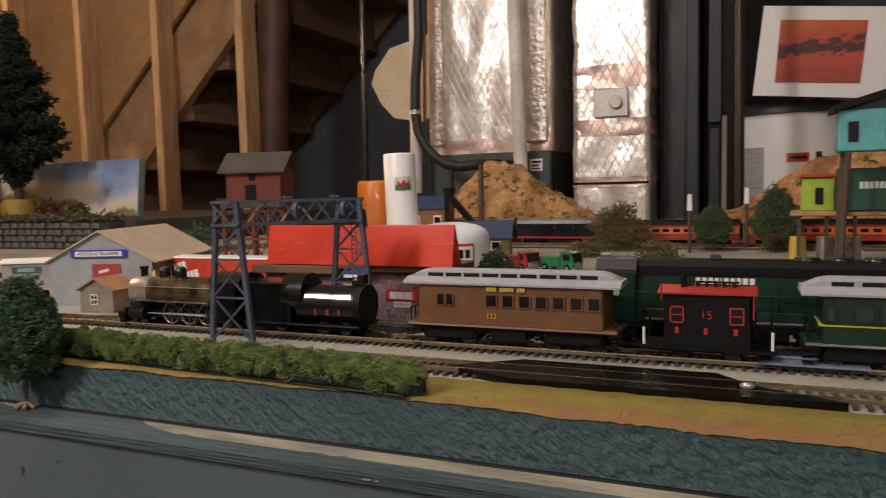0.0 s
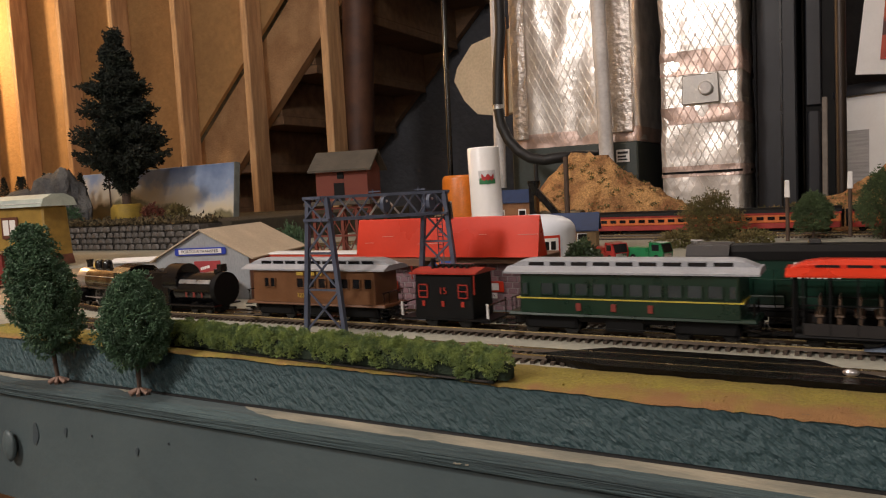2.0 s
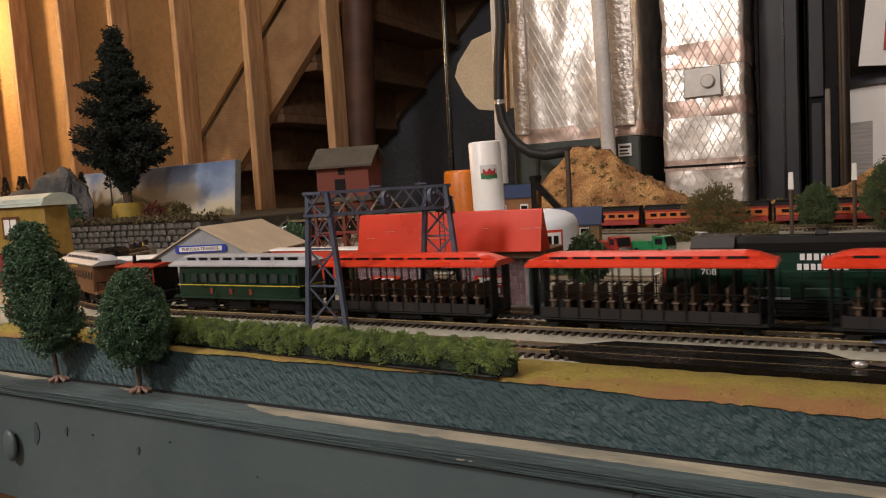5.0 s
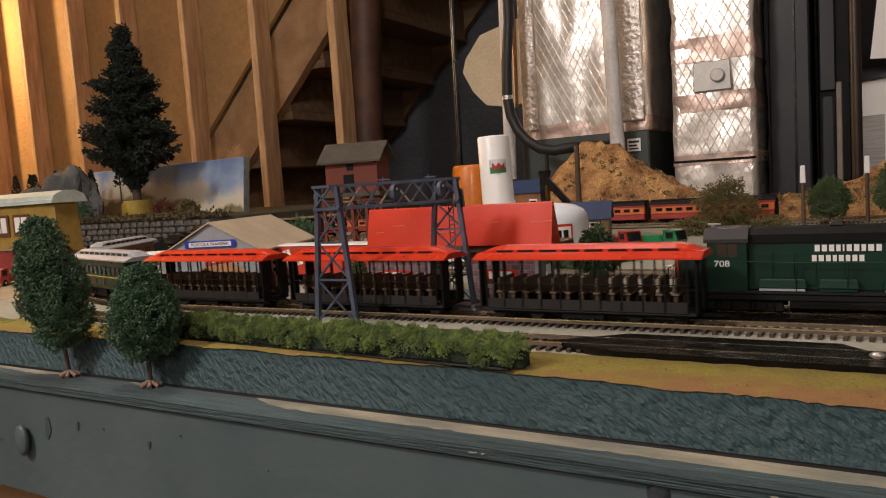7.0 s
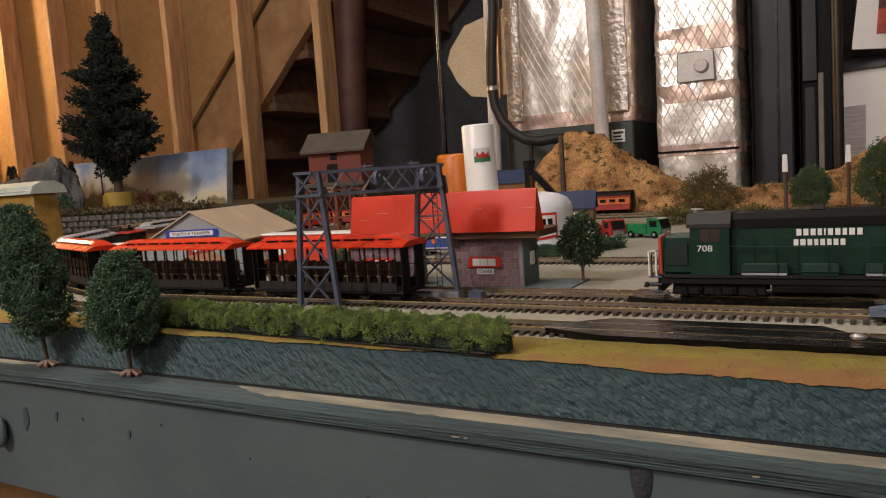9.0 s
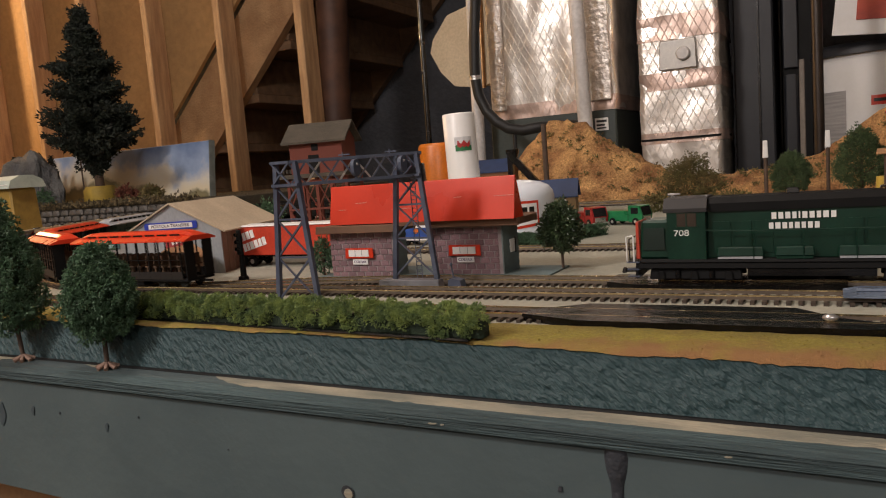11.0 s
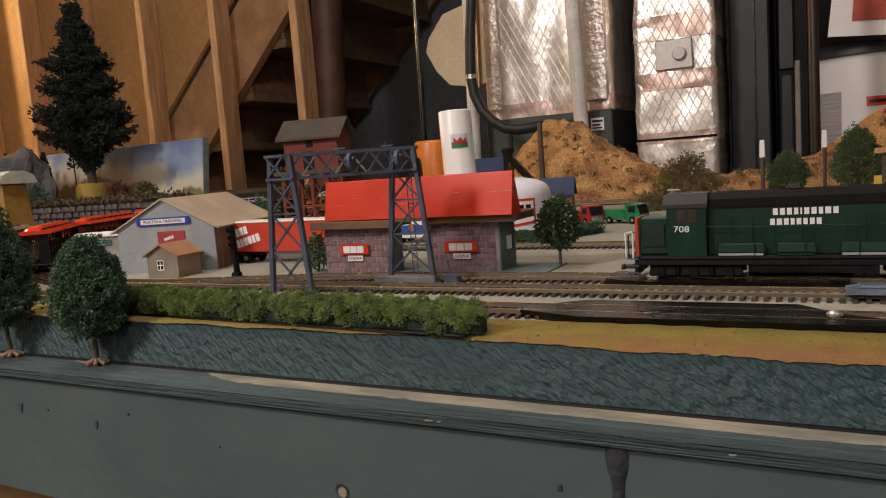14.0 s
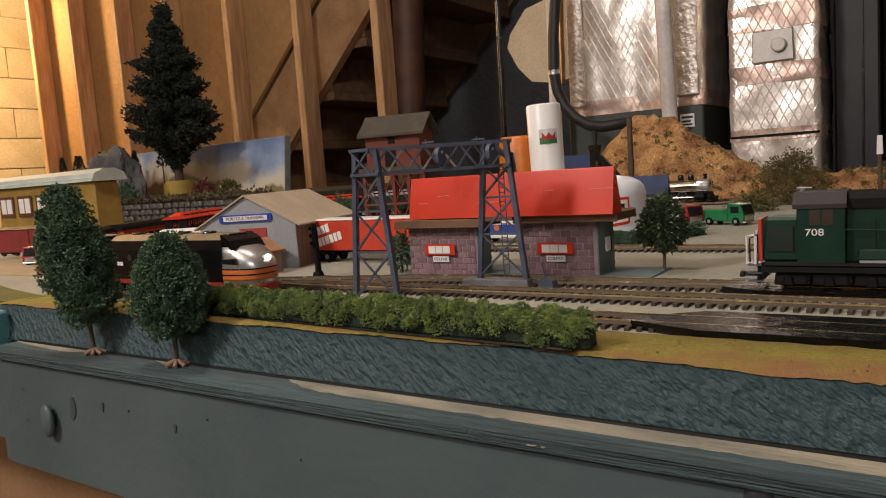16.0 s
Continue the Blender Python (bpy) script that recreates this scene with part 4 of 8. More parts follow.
def floret(form, c, r, out, count, size, rng):
    """A tight tuft of leaves over the outer half of a small ball."""
    for _ in range(count):
        d = (Vector((rng.gauss(0, 1), rng.gauss(0, 1), rng.gauss(0, 1))).normalized() + out * 0.55).normalized()
        leaf(form, c + d * r * rng.uniform(0.65, 1.0), size, rng, d)


def tufted_crown(centre, radii, tufts, r, size, seed, lump=0.18, shape=1.0, slant=0.0, each=46):
    """A crown of moulded tufts over an uneven egg, with dark gaps between them."""
    rng, f = random.Random(seed), Form()
    c = Vector(centre)
    for i in range(tufts):
        zz = 1 - 2 * (i + 0.5) / tufts
        a = i * 2.39996 + rng.uniform(-0.25, 0.25)
        d = Vector((math.sqrt(1 - zz * zz) * math.cos(a), math.sqrt(1 - zz * zz) * math.sin(a), zz))
        wob = 1 + lump * noise.noise(d * 3.1 + Vector((seed, 0, 0))) * 2
        taper = 1 - shape * 0.30 * max(0, d.z) + 0.30 * max(0, -d.z) ** 1.5
        p = c + Vector((d.x * radii[0] * taper, d.y * radii[1] * taper, d.z * radii[2])) * wob * rng.uniform(0.82, 0.98)
        p.x += slant * (p.z - c.z) / radii[2]
        floret(f, p, r * rng.uniform(0.7, 1.25), (d + Vector((0, 0, 0.25))).normalized(), each, size, rng)
    return f


def crown(centre, radii, count, size, seed, lump=0.18, shape=1.0, slant=0.0):
    """A crown of many leaves over an uneven egg, denser outside."""
    rng, f = random.Random(seed), Form()
    c = Vector(centre)
    for _ in range(count):
        d = Vector((rng.gauss(0, 1), rng.gauss(0, 1), rng.gauss(0, 1))).normalized()
        wob = 1 + lump * noise.noise(d * 3.1 + Vector((seed, 0, 0))) * 2
        k = rng.uniform(0.72, 1.0) if rng.random() < 0.85 else rng.uniform(0.3, 0.75)
        taper = 1 - shape * 0.30 * max(0, d.z) + 0.45 * max(0, -d.z) ** 1.5
        p = c + Vector((d.x * radii[0] * taper, d.y * radii[1] * taper, d.z * radii[2])) * wob * k
        p.x += slant * (p.z - c.z) / radii[2]
        leaf(f, p, size, rng, d)
    return f


# darker leaf green: shade within the crowns put into colour
M_TREESHADE = material("tree_inner_shade_green", (0.040, 0.075, 0.034), 0.8, second=(0.022, 0.044, 0.020), scale=60, islands=0.3)
M_BARK = material("trunk_brown", (0.10, 0.065, 0.045), 0.8, scale=120, bump=0.5, bump_scale=600)
M_ROOTPAD = material("pink_root_pad", (0.30, 0.19, 0.14), 0.8, scale=150, bump=0.6, bump_scale=800)


def broad_tree(x, y, z, label, radii, lift, count, size, seed, mat, lean=0.0, pad=False, group="", name="model_tree", shape=1.0, slant=0.0, tufts=0):
    t = thing(name, pose(x, y, z), label, "tree", group)
    top = lift + radii[2] * 2
    part("trunk", Form().tube([(0, 0, 0), (lean * 0.2, 0, lift * 0.6), (lean * 0.6, 0, lift + radii[2] * 0.6), (lean, 0, lift + radii[2] * 1.3)], max(0.0012, radii[0] * 0.07), 8), M_BARK, t)
    rng = random.Random(seed + 5)
    for k in range(5):
        a = rng.uniform(0, 6.28)
        h = lift + radii[2] * rng.uniform(0.2, 0.9)
        part("limb", Form().tube([(lean * 0.4, 0, h), (lean * 0.5 + math.cos(a) * radii[0] * 0.3, math.sin(a) * radii[1] * 0.3, h + radii[2] * 0.2), (lean * 0.6 + math.cos(a) * radii[0] * 0.65, math.sin(a) * radii[1] * 0.65, h + radii[2] * 0.35)], max(0.0006, radii[0] * 0.03), 6), M_BARK, t)
    if tufts:
        part("crown", tufted_crown((lean, 0, lift + radii[2]), radii, tufts, radii[0] * 0.20, size, seed, 0.16, shape, slant), mat, t)
        part("inner_crown", crown((lean, 0, lift + radii[2]), [r * 0.80 for r in radii], count // 4, size * 1.2, seed + 1, 0.16, shape, slant * 0.8), M_TREESHADE, t, "inner leaves darkened for the shade inside the crown")
    else:
        part("crown", crown((lean, 0, lift + radii[2]), radii, count, size, seed, 0.18, shape, slant), mat, t)
    if pad:
        f = Form()
        for k in range(7):
            a = k * 0.9
            f.tube([(0, 0, 0.004), (math.cos(a) * 0.0048, math.sin(a) * 0.0040, 0.0022), (math.cos(a) * 0.0080, math.sin(a) * 0.0068, 0.0010)], 0.0015, 6)
        part("root_pad", f, M_ROOTPAD, t, "splayed pinkish plastic roots")
    return t


broad_tree(-0.457, 0.360, -0.0255, "tall dark green model tree on splayed roots on the ledge", (0.0222, 0.021, 0.0480), 0.024, 26000, 0.0020, 3, M_TREE, -0.010, True, "trees on the ledge", shape=0.9, slant=-0.011, tufts=330)
broad_tree(-0.364, 0.360, -0.0255, "rounded dark green model tree on splayed roots on the ledge", (0.0225, 0.020, 0.0310), 0.0205, 22000, 0.0020, 7, M_TREE, 0.001, True, "trees on the ledge", tufts=250)
broad_tree(-0.129, 0.617, 0, "small glossy-leaved model tree beside the station", (0.0165, 0.0165, 0.0200), 0.0165, 3600, 0.0026, 11, material("glossy_leaf", (0.045, 0.075, 0.030), 0.35, islands=0.5, scale=60), 0.0)
M_BALL = material("clipped_tree_green", (0.085, 0.130, 0.052), 0.8, islands=0.4, scale=60)
broad_tree(0.013, 1.27, 0, "clipped round model tree", (0.027, 0.027, 0.030), 0.012, 9000, 0.0024, 13, M_BALL, group="round trees", name="round_tree")
broad_tree(0.105, 1.27, 0, "clipped round model tree, taller", (0.034, 0.034, 0.044), 0.012, 11000, 0.0024, 17, M_BALL, group="round trees", name="round_tree")
broad_tree(-0.350, 0.585, 0, "tiny dark green model bush tree beside the tracks", (0.011, 0.011, 0.016), 0.003, 700, 0.0028, 19, M_TREE)
M_SAGE = material("olive_foam", (0.120, 0.115, 0.036), 0.95, second=(0.17, 0.125, 0.05), islands=0.4, scale=40)


def shrub(x, y, z, label, radii, count, size, seed, mat):
    t = thing("shrub", pose(x, y, z), label, "bush")
    part("foliage", crown((0, 0, radii[2] * 0.8), radii, count, size, seed, 0.35), mat, t)
    return t


shrub(-0.135, 1.275, 0, "wispy olive-brown foam bush by the far track", (0.046, 0.036, 0.042), 11000, 0.0024, 23, M_SAGE)
shrub(-0.165, 1.15, 0, "low yellowish foam bush", (0.026, 0.02, 0.014), 900, 0.0038, 29, M_SAGE)
shrub(-0.06, 1.16, 0, "low yellowish foam bush", (0.03, 0.02, 0.013), 900, 0.0038, 31, M_SAGE)
shrub(-0.875, 1.10, 0, "small dark green bush behind the shed", (0.03, 0.03, 0.030), 900, 0.005, 33, M_TREE)


def hedge_row(name, x0, x1, y, z, height, depth, tufts, seed, label, size=0.0012, tint=None, each=44):
    """A moulded foam hedge: uneven tufts crowded over a rounded bank, its core darkened for the shade between them."""
    h = thing(name, pose(0, 0, 0), label, "hedge")
    rng, f = random.Random(seed), Form()
    for k in range(tufts):
        x = x0 + 0.12 * height + (x1 - x0 - 0.24 * height) * (k + rng.uniform(-1.5, 1.5)) / tufts
        swell = 1 + 0.22 * noise.noise(Vector((x * 75, seed, 0))) + 0.12 * noise.noise(Vector((x * 190, 0, seed)))
        a = math.radians(rng.triangular(-62, 205, 40))
        d = Vector((rng.gauss(0, 0.25), -math.cos(a), math.sin(a))).normalized()
        r = height * rng.uniform(0.14, 0.27)
        out = rng.uniform(0.78, 1.12)
        p = Vector((x, y - math.cos(a) * (depth * 0.5 - r * 0.4) * swell * out, z + height * (0.36 + 0.46 * math.sin(a) * out) * swell))
        p.z = max(z + r * 0.5, p.z)
        floret(f, p, r, (d * 0.6 + Vector((0, 0, 0.5))).normalized(), each, size * rng.uniform(0.8, 1.3), rng)
    part("foliage", f, tint or M_HEDGE, h)
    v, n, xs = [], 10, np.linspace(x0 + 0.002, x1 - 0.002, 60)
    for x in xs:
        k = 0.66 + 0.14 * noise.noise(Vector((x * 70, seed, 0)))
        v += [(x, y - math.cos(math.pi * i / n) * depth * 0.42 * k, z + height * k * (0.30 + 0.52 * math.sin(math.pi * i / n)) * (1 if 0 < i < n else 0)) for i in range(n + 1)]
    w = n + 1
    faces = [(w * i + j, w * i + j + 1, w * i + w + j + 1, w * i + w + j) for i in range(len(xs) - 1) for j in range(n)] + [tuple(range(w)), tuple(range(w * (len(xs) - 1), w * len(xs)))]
    part("core", Form().add(v, faces, None, True), M_HEDGESHADE, h, "foam core darkened for the shade between the tufts")
    return h


# near-black green core paints in the shade between and under the tufts
M_HEDGESHADE = material("hedge_core_shade", (0.020, 0.036, 0.018), 0.95, scale=200, bump=1.0, bump_scale=900)
hedge = hedge_row("clipped_hedge", -0.402, -0.0885, 0.4005, 0.0030, 0.0172, 0.0165, 460, 41, "lumpy bright green foam hedge on a black strip", 0.00105, None, 120)
hedge.matrix_basis = pose(-0.25, 0.3890, 0, 0, 0, -2.9) @ pose(0.25, -0.4005, 0)
part("base_strip", Form().box(-0.402, -0.096, 0.3915, 0.4110, 0.0022, 0.0034, 0.0004), M_BLACK, hedge, "black plastic base strip")
low = hedge_row("low_hedge", -0.029, 0.029, 0, 0, 0.0135, 0.013, 300, 43, "low dark green hedge before the fuel tank", 0.0016, M_TREE, 14)
low.matrix_basis = pose(-0.231, 0.772, 0, 0, 0, 15.9)
low = hedge_row("low_hedge", -0.050, 0.050, 0, 0, 0.0135, 0.013, 300, 45, "low dark green hedge running back beside the fuel tank", 0.0016, M_TREE, 14)
low.matrix_basis = pose(-0.186, 0.820, 0, 0, 0, 62.6)
M_TURF = material("green_turf", (0.10, 0.115, 0.025), 0.95, second=(0.16, 0.13, 0.03), scale=30, bump=0.9, bump_scale=1500, fine=0.2)
structure("turf_patch", Form().prism([(-0.62, 0.378), (-0.60, 0.405), (-0.70, 0.424), (-0.85, 0.46), (-1.15, 0.46), (-1.15, 0.378)], 0.0, 0.0024, "z"), M_TURF, "green and ochre scatter turf patch", "grass")


# ---------------------------------------------------------------- line-side things
def signal_gantry():
    g = thing("signal_gantry", pose(0, 0, 0), "blue-grey lattice signal gantry over the main track", "signal gantry")
    top = 0.1035
    a, b = Vector((-0.2805, 0.463, 0)), Vector((-0.2155, 0.525, 0.0075))
    along = Vector((b.x - a.x, b.y - a.y, 0)).normalized()
    across = Vector((1, 0, 0))
    for n, base in enumerate((a, b)):
        z0 = base.z
        if n:
            part("concrete_pad", Form().box(-0.247, -0.193, 0.519, 0.531, 0, 0.0075, 0.0006), material("pad_grey", (0.16, 0.16, 0.17), 0.7, scale=80), g, "grey foundation block")
        tower = part("tower", Form().box(base.x - 0.012, base.x + 0.012, base.y - 0.0035, base.y + 0.0035, 0.086, 0.088), M_GANTRY, g)
        f = Form()
        half0, half1 = 0.0185, 0.0088
        legs = {}
        for s in (-1, 1):
            legs[s] = (Vector((base.x + s * half0, base.y, z0)), Vector((base.x + s * half1, base.y, top)))
            part("leg", Form().beam(*legs[s], 0.0034, 0.0034), M_GANTRY, tower)
        levels = [0.02, 0.33, 0.60, 0.83]
        for u, v in zip(levels, levels[1:]):
            l0, l1 = (legs[-1][0].lerp(legs[-1][1], k) for k in (u, v))
            r0, r1 = (legs[1][0].lerp(legs[1][1], k) for k in (u, v))
            part("brace", Form().beam(l0, r1, 0.0014, 0.0014), M_GANTRY, tower)
            part("brace", Form().beam(r0, l1, 0.0014, 0.0010), M_GANTRY, tower)
            part("rung", Form().beam(l1, r1, 0.0014, 0.0014), M_GANTRY, tower)
    # bridge between the towers, a box of two lattice girders
    p, q = a + along * -0.004, b + along * 0.004
    p.z = q.z = 0
    length = (q - p).length
    side = Vector((along.y, -along.x, 0))
    for s in (-1, 1):
        off = across * s * 0.0085
        girder = part("girder", Form().beam(p + off + Vector((0, 0, top)), q + off + Vector((0, 0, top)), 0.0022, 0.0022), M_GANTRY, g)
        part("bottom_chord", Form().beam(p + off + Vector((0, 0, top - 0.0165)), q + off + Vector((0, 0, top - 0.0165)), 0.0022, 0.0022), M_GANTRY, girder)
        n = 8
        for k in range(n):
            u, v = p.lerp(q, k / n), p.lerp(q, (k + 1) / n)
            z0, z1 = (top, top - 0.0165) if k % 2 else (top - 0.0165, top)
            # three diagonals are silver in place of the glints on the glossy lattice
            part("diagonal", Form().beam(u + off + Vector((0, 0, z0)), v + off + Vector((0, 0, z1)), 0.0013, 0.0013), M_SILVER if s < 0 and k in (2, 4, 5) else M_GANTRY, girder)
    for k in (0.0, 1.0):
        u = p.lerp(q, k)
        part("end_frame", Form().beam(u - across * 0.0085 + Vector((0, 0, top)), u + across * 0.0085 + Vector((0, 0, top - 0.0165)), 0.0012, 0.0012).beam(u + across * 0.0085 + Vector((0, 0, top)), u - across * 0.0085 + Vector((0, 0, top - 0.0165)), 0.0012, 0.0012).beam(u - across * 0.0085 + Vector((0, 0, top)), u + across * 0.0085 + Vector((0, 0, top)), 0.002, 0.002).beam(u - across * 0.0085 + Vector((0, 0, top - 0.0165)), u + across * 0.0085 + Vector((0, 0, top - 0.0165)), 0.002, 0.002), M_GANTRY, g)
    for k in (0.47, 0.83):
        u = p.lerp(q, k) + across * 0.0105 + Vector((0, 0, top - 0.006))
        head = part("signal_head", Form().prism([(0.0046 * math.cos(t), 0.0046 * math.sin(t) - (0.003 if math.sin(t) < 0 else 0)) for t in np.linspace(0, 2 * math.pi, 17)[:-1]], -0.0015, 0.0015, "x", Matrix.Translation(u)), M_GANTRY, g, "round target signal head")
        part("lamp_lens", Form().ball(u + Vector((0.0016, 0, 0.001)), 0.0011, 8), M_SILVER, head)
        part("signal_finial", Form().rod(p.lerp(q, k) + Vector((0, 0, top)), p.lerp(q, k) + Vector((0, 0, top + 0.0045)), 0.0006, 6).box(u.x - 0.014, u.x - 0.004, u.y - 0.0006, u.y + 0.0006, top + 0.002, top + 0.003), M_GANTRY, g)
    part("relay_box", Form().box(q.x + 0.004, q.x + 0.011, q.y - 0.003, q.y + 0.004, top - 0.022, top - 0.008, 0.0006), M_BLACK, g)
    lad = Form()
    for s in (-1, 1):
        lad.rod((b.x + s * 0.0022, b.y + 0.006, b.z), (b.x + s * 0.0022, b.y + 0.006, top - 0.016), 0.0004, 5)
    for k in range(24):
        lad.rod((b.x - 0.0022, b.y + 0.006, b.z + 0.003 + 0.0032 * k), (b.x + 0.0022, b.y + 0.006, b.z + 0.003 + 0.0032 * k), 0.0003, 4)
    part("ladder", lad, M_GANTRY, g)
    return g


signal_gantry()


def switch_stand(x, y):
    s = thing("switch_stand", pose(x, y, 0), "small grey lever switch stand", "switch stand")
    part("base", Form().prism([(-0.006, 0), (0.006, 0), (0.0045, 0.007), (-0.003, 0.0085), (-0.0055, 0.007)], -0.004, 0.004), M_GANTRY, s)
    part("lever", Form().rod((-0.002, 0, 0.006), (-0.004, 0, 0.018), 0.0006, 6).ball((-0.004, 0, 0.0185), 0.0014, 8), M_GANTRY, s)


switch_stand(-0.181, 0.526)


def lineside_signal(x, y):
    s = thing("lineside_signal", pose(x, y, 0), "black colour-light signal on a square foot", "signal")
    part("foot", Form().box(-0.006, 0.012, -0.005, 0.005, 0, 0.002, 0.0004).box(-0.004, 0.004, -0.004, 0.004, 0.002, 0.006, 0.0005), M_MATTBLACK, s)
    part("mast", Form().rod((0, 0, 0.004), (0, 0, 0.047), 0.0030, 10, 0.0016), M_MATTBLACK, s)
    part("ladder", Form().rod((0.003, 0, 0.004), (0.002, 0, 0.044), 0.0005, 5), M_MATTBLACK, s)
    head = part("head", Form().box(-0.0028, 0.0028, -0.003, 0.002, 0.026, 0.0485, 0.0006), M_MATTBLACK, s)
    for k in range(3):
        part("hood", Form().lathe([(0.0018, 0), (0.0018, 0.003)], 10, pose(0, -0.003, 0.0315 + 0.0065 * k, 90, 0, 0), True, False), M_BLACK, head)


lineside_signal(-0.412, 0.545)

M_MORTAR = material("pale_mortar", (0.34, 0.28, 0.28), 0.9, scale=100)
M_BRICK = material("purple_brick", (0.265, 0.160, 0.175), 0.85, second=(0.190, 0.110, 0.120), scale=90, fine=0.16, each=0.24)
M_TEAL = material("teal_clapboard", (0.145, 0.195, 0.195), 0.7, scale=60)
M_EAVE = material("brown_eave_board", (0.150, 0.075, 0.038), 0.55, second=(0.11, 0.055, 0.03), scale=50)


def station():
    s = thing("railway_station", pose(0, 0, 0), "two-part brick station with a bright red roof over a passage", "building")
    brick_mesh = Form().box(0, 0.0080, -0.0007, 0, 0, 0.0044, 0.0004).mesh("brick", M_BRICK)
    half_mesh = Form().box(0, 0.0038, -0.0009, 0, 0, 0.0046, 0.0004).mesh("brick_half", M_BRICK)
    for n, (x0, x1, y0, y1) in enumerate(((-0.3315, -0.2650, 0.574, 0.594), (-0.2325, -0.1690, 0.586, 0.618))):
        block = part("wall_block", Form().box(x0, x1, y0, y1, 0, 0.0405, 0.0), M_MORTAR, s, "brick-faced wall block")
        for row in range(8):
            z, x = 0.0002 + row * 0.0050, x0
            if row % 2:
                part("brick", half_mesh, M_BRICK, block, "", pose(x, y0, z))
                x += 0.0044
            while x + 0.0082 <= x1 + 0.0005:
                part("brick", brick_mesh, M_BRICK, block, "", pose(x, y0, z))
                x += 0.0088
            if x + 0.0038 <= x1 + 0.0004:
                part("brick", half_mesh, M_BRICK, block, "", pose(x, y0, z))
        zc = 0.0215 if n == 0 else 0.0210
        xc = (x0 + x1) / 2 - 0.001
        frame_box = part("window_surround", Form().box(xc - 0.0150, xc + 0.0150, y0 - 0.0034, y0 - 0.0012, zc - 0.0042, zc + 0.0048, 0.0004), M_RED, s, "red window surround")
        part("window_pane", Form().box(xc - 0.0105, xc + 0.0105, y0 - 0.0040, y0 - 0.0034, zc - 0.0026, zc + 0.0034), M_WHITE, frame_box, "white-blinded pane")
        for dx in (-0.0035, 0.0035):
            part("glazing_bar", Form().box(xc + dx - 0.0002, xc + dx + 0.0002, y0 - 0.0042, y0 - 0.0040, zc - 0.0026, zc + 0.0034), M_ROOFGREY, frame_box)
        board = part("name_board", Form().box(xc - 0.0078, xc + 0.0078, y0 - 0.0022, y0 - 0.0012, zc - 0.0098, zc - 0.0052), M_WHITE, s, "white name board")
        lettering("COLFAX", 0.0034, material("violet_ink", (0.10, 0.05, 0.16), 0.6), board, pose(xc, y0 - 0.0023, zc - 0.0075, 90, 0, 0))
        for k in range(7):
            part("clapboard", Form().prism([(x1, 0.0057 * k), (x1 + 0.0016, 0.0057 * k), (x1 + 0.0007, 0.0057 * (k + 1)), (x1, 0.0057 * (k + 1))], y0, y1), M_TEAL, s)
    part("side_window", Form().box(-0.1682, -0.1665, 0.599, 0.609, 0.017, 0.028, 0.0003), M_WHITE, s, "small white side window")
    side = part("shutter", Form().box(-0.1678, -0.1662, 0.609, 0.6105, 0.016, 0.029, 0.0003), M_DARKWIN, s)
    roof = part("roof", Form().prism([(0.5700, 0.0475), (0.5768, 0.0800), (0.5790, 0.0800), (0.5900, 0.0475)], -0.3270, -0.1500, "x"), M_RED, s, "glossy bright red roof")
    part("ridge_cap", Form().rod((-0.3270, 0.5779, 0.0800), (-0.1500, 0.5779, 0.0800), 0.0009, 8), M_RED, roof)
    for x0, x1, z in ((-0.300, -0.288, 0.0655), (-0.203, -0.196, 0.0660), (-0.168, -0.1505, 0.0655), (-0.262, -0.238, 0.0590), (-0.318, -0.309, 0.060)):
        y = 0.5700 + (z - 0.0475) * 0.0068 / 0.0325
        part("scratch", Form().beam((x0, y - 0.0001, z), (x1, y - 0.0001, z + 0.0003), 0.0003, 0.0003), MATS["scuffed_pink"], roof, "pale scuff on the roof")
    for x0, x1, y0, y1, z0 in ((-0.3400, -0.2550, 0.5640, 0.6000, 0.0400), (-0.2330, -0.1490, 0.5760, 0.6210, 0.0414)):
        part("eave_board", Form().box(x0, x1, y0, y0 + 0.005, z0, z0 + 0.0068, 0.0006), M_EAVE, s, "long brown eave board")
        part("eave_board", Form().box(x0, x1, y1 - 0.004, y1, z0, z0 + 0.0068, 0.0006), M_EAVE, s, "long brown eave board")
        part("soffit", Form().box(x0 + 0.001, x1 - 0.001, y0 + 0.005, y1 - 0.004, z0 + 0.0005, z0 + 0.0060), M_EAVE, s)
    part("lintel", Form().box(-0.2550, -0.2300, 0.570, 0.590, 0.0445, 0.0478), M_EAVE, s)
    part("platform", Form().box(-0.344, -0.128, 0.570, 0.630, -0.001, 0.0012), M_TEAL, s)
    return s


material("scuffed_pink", (0.75, 0.45, 0.38), 0.5)
station()


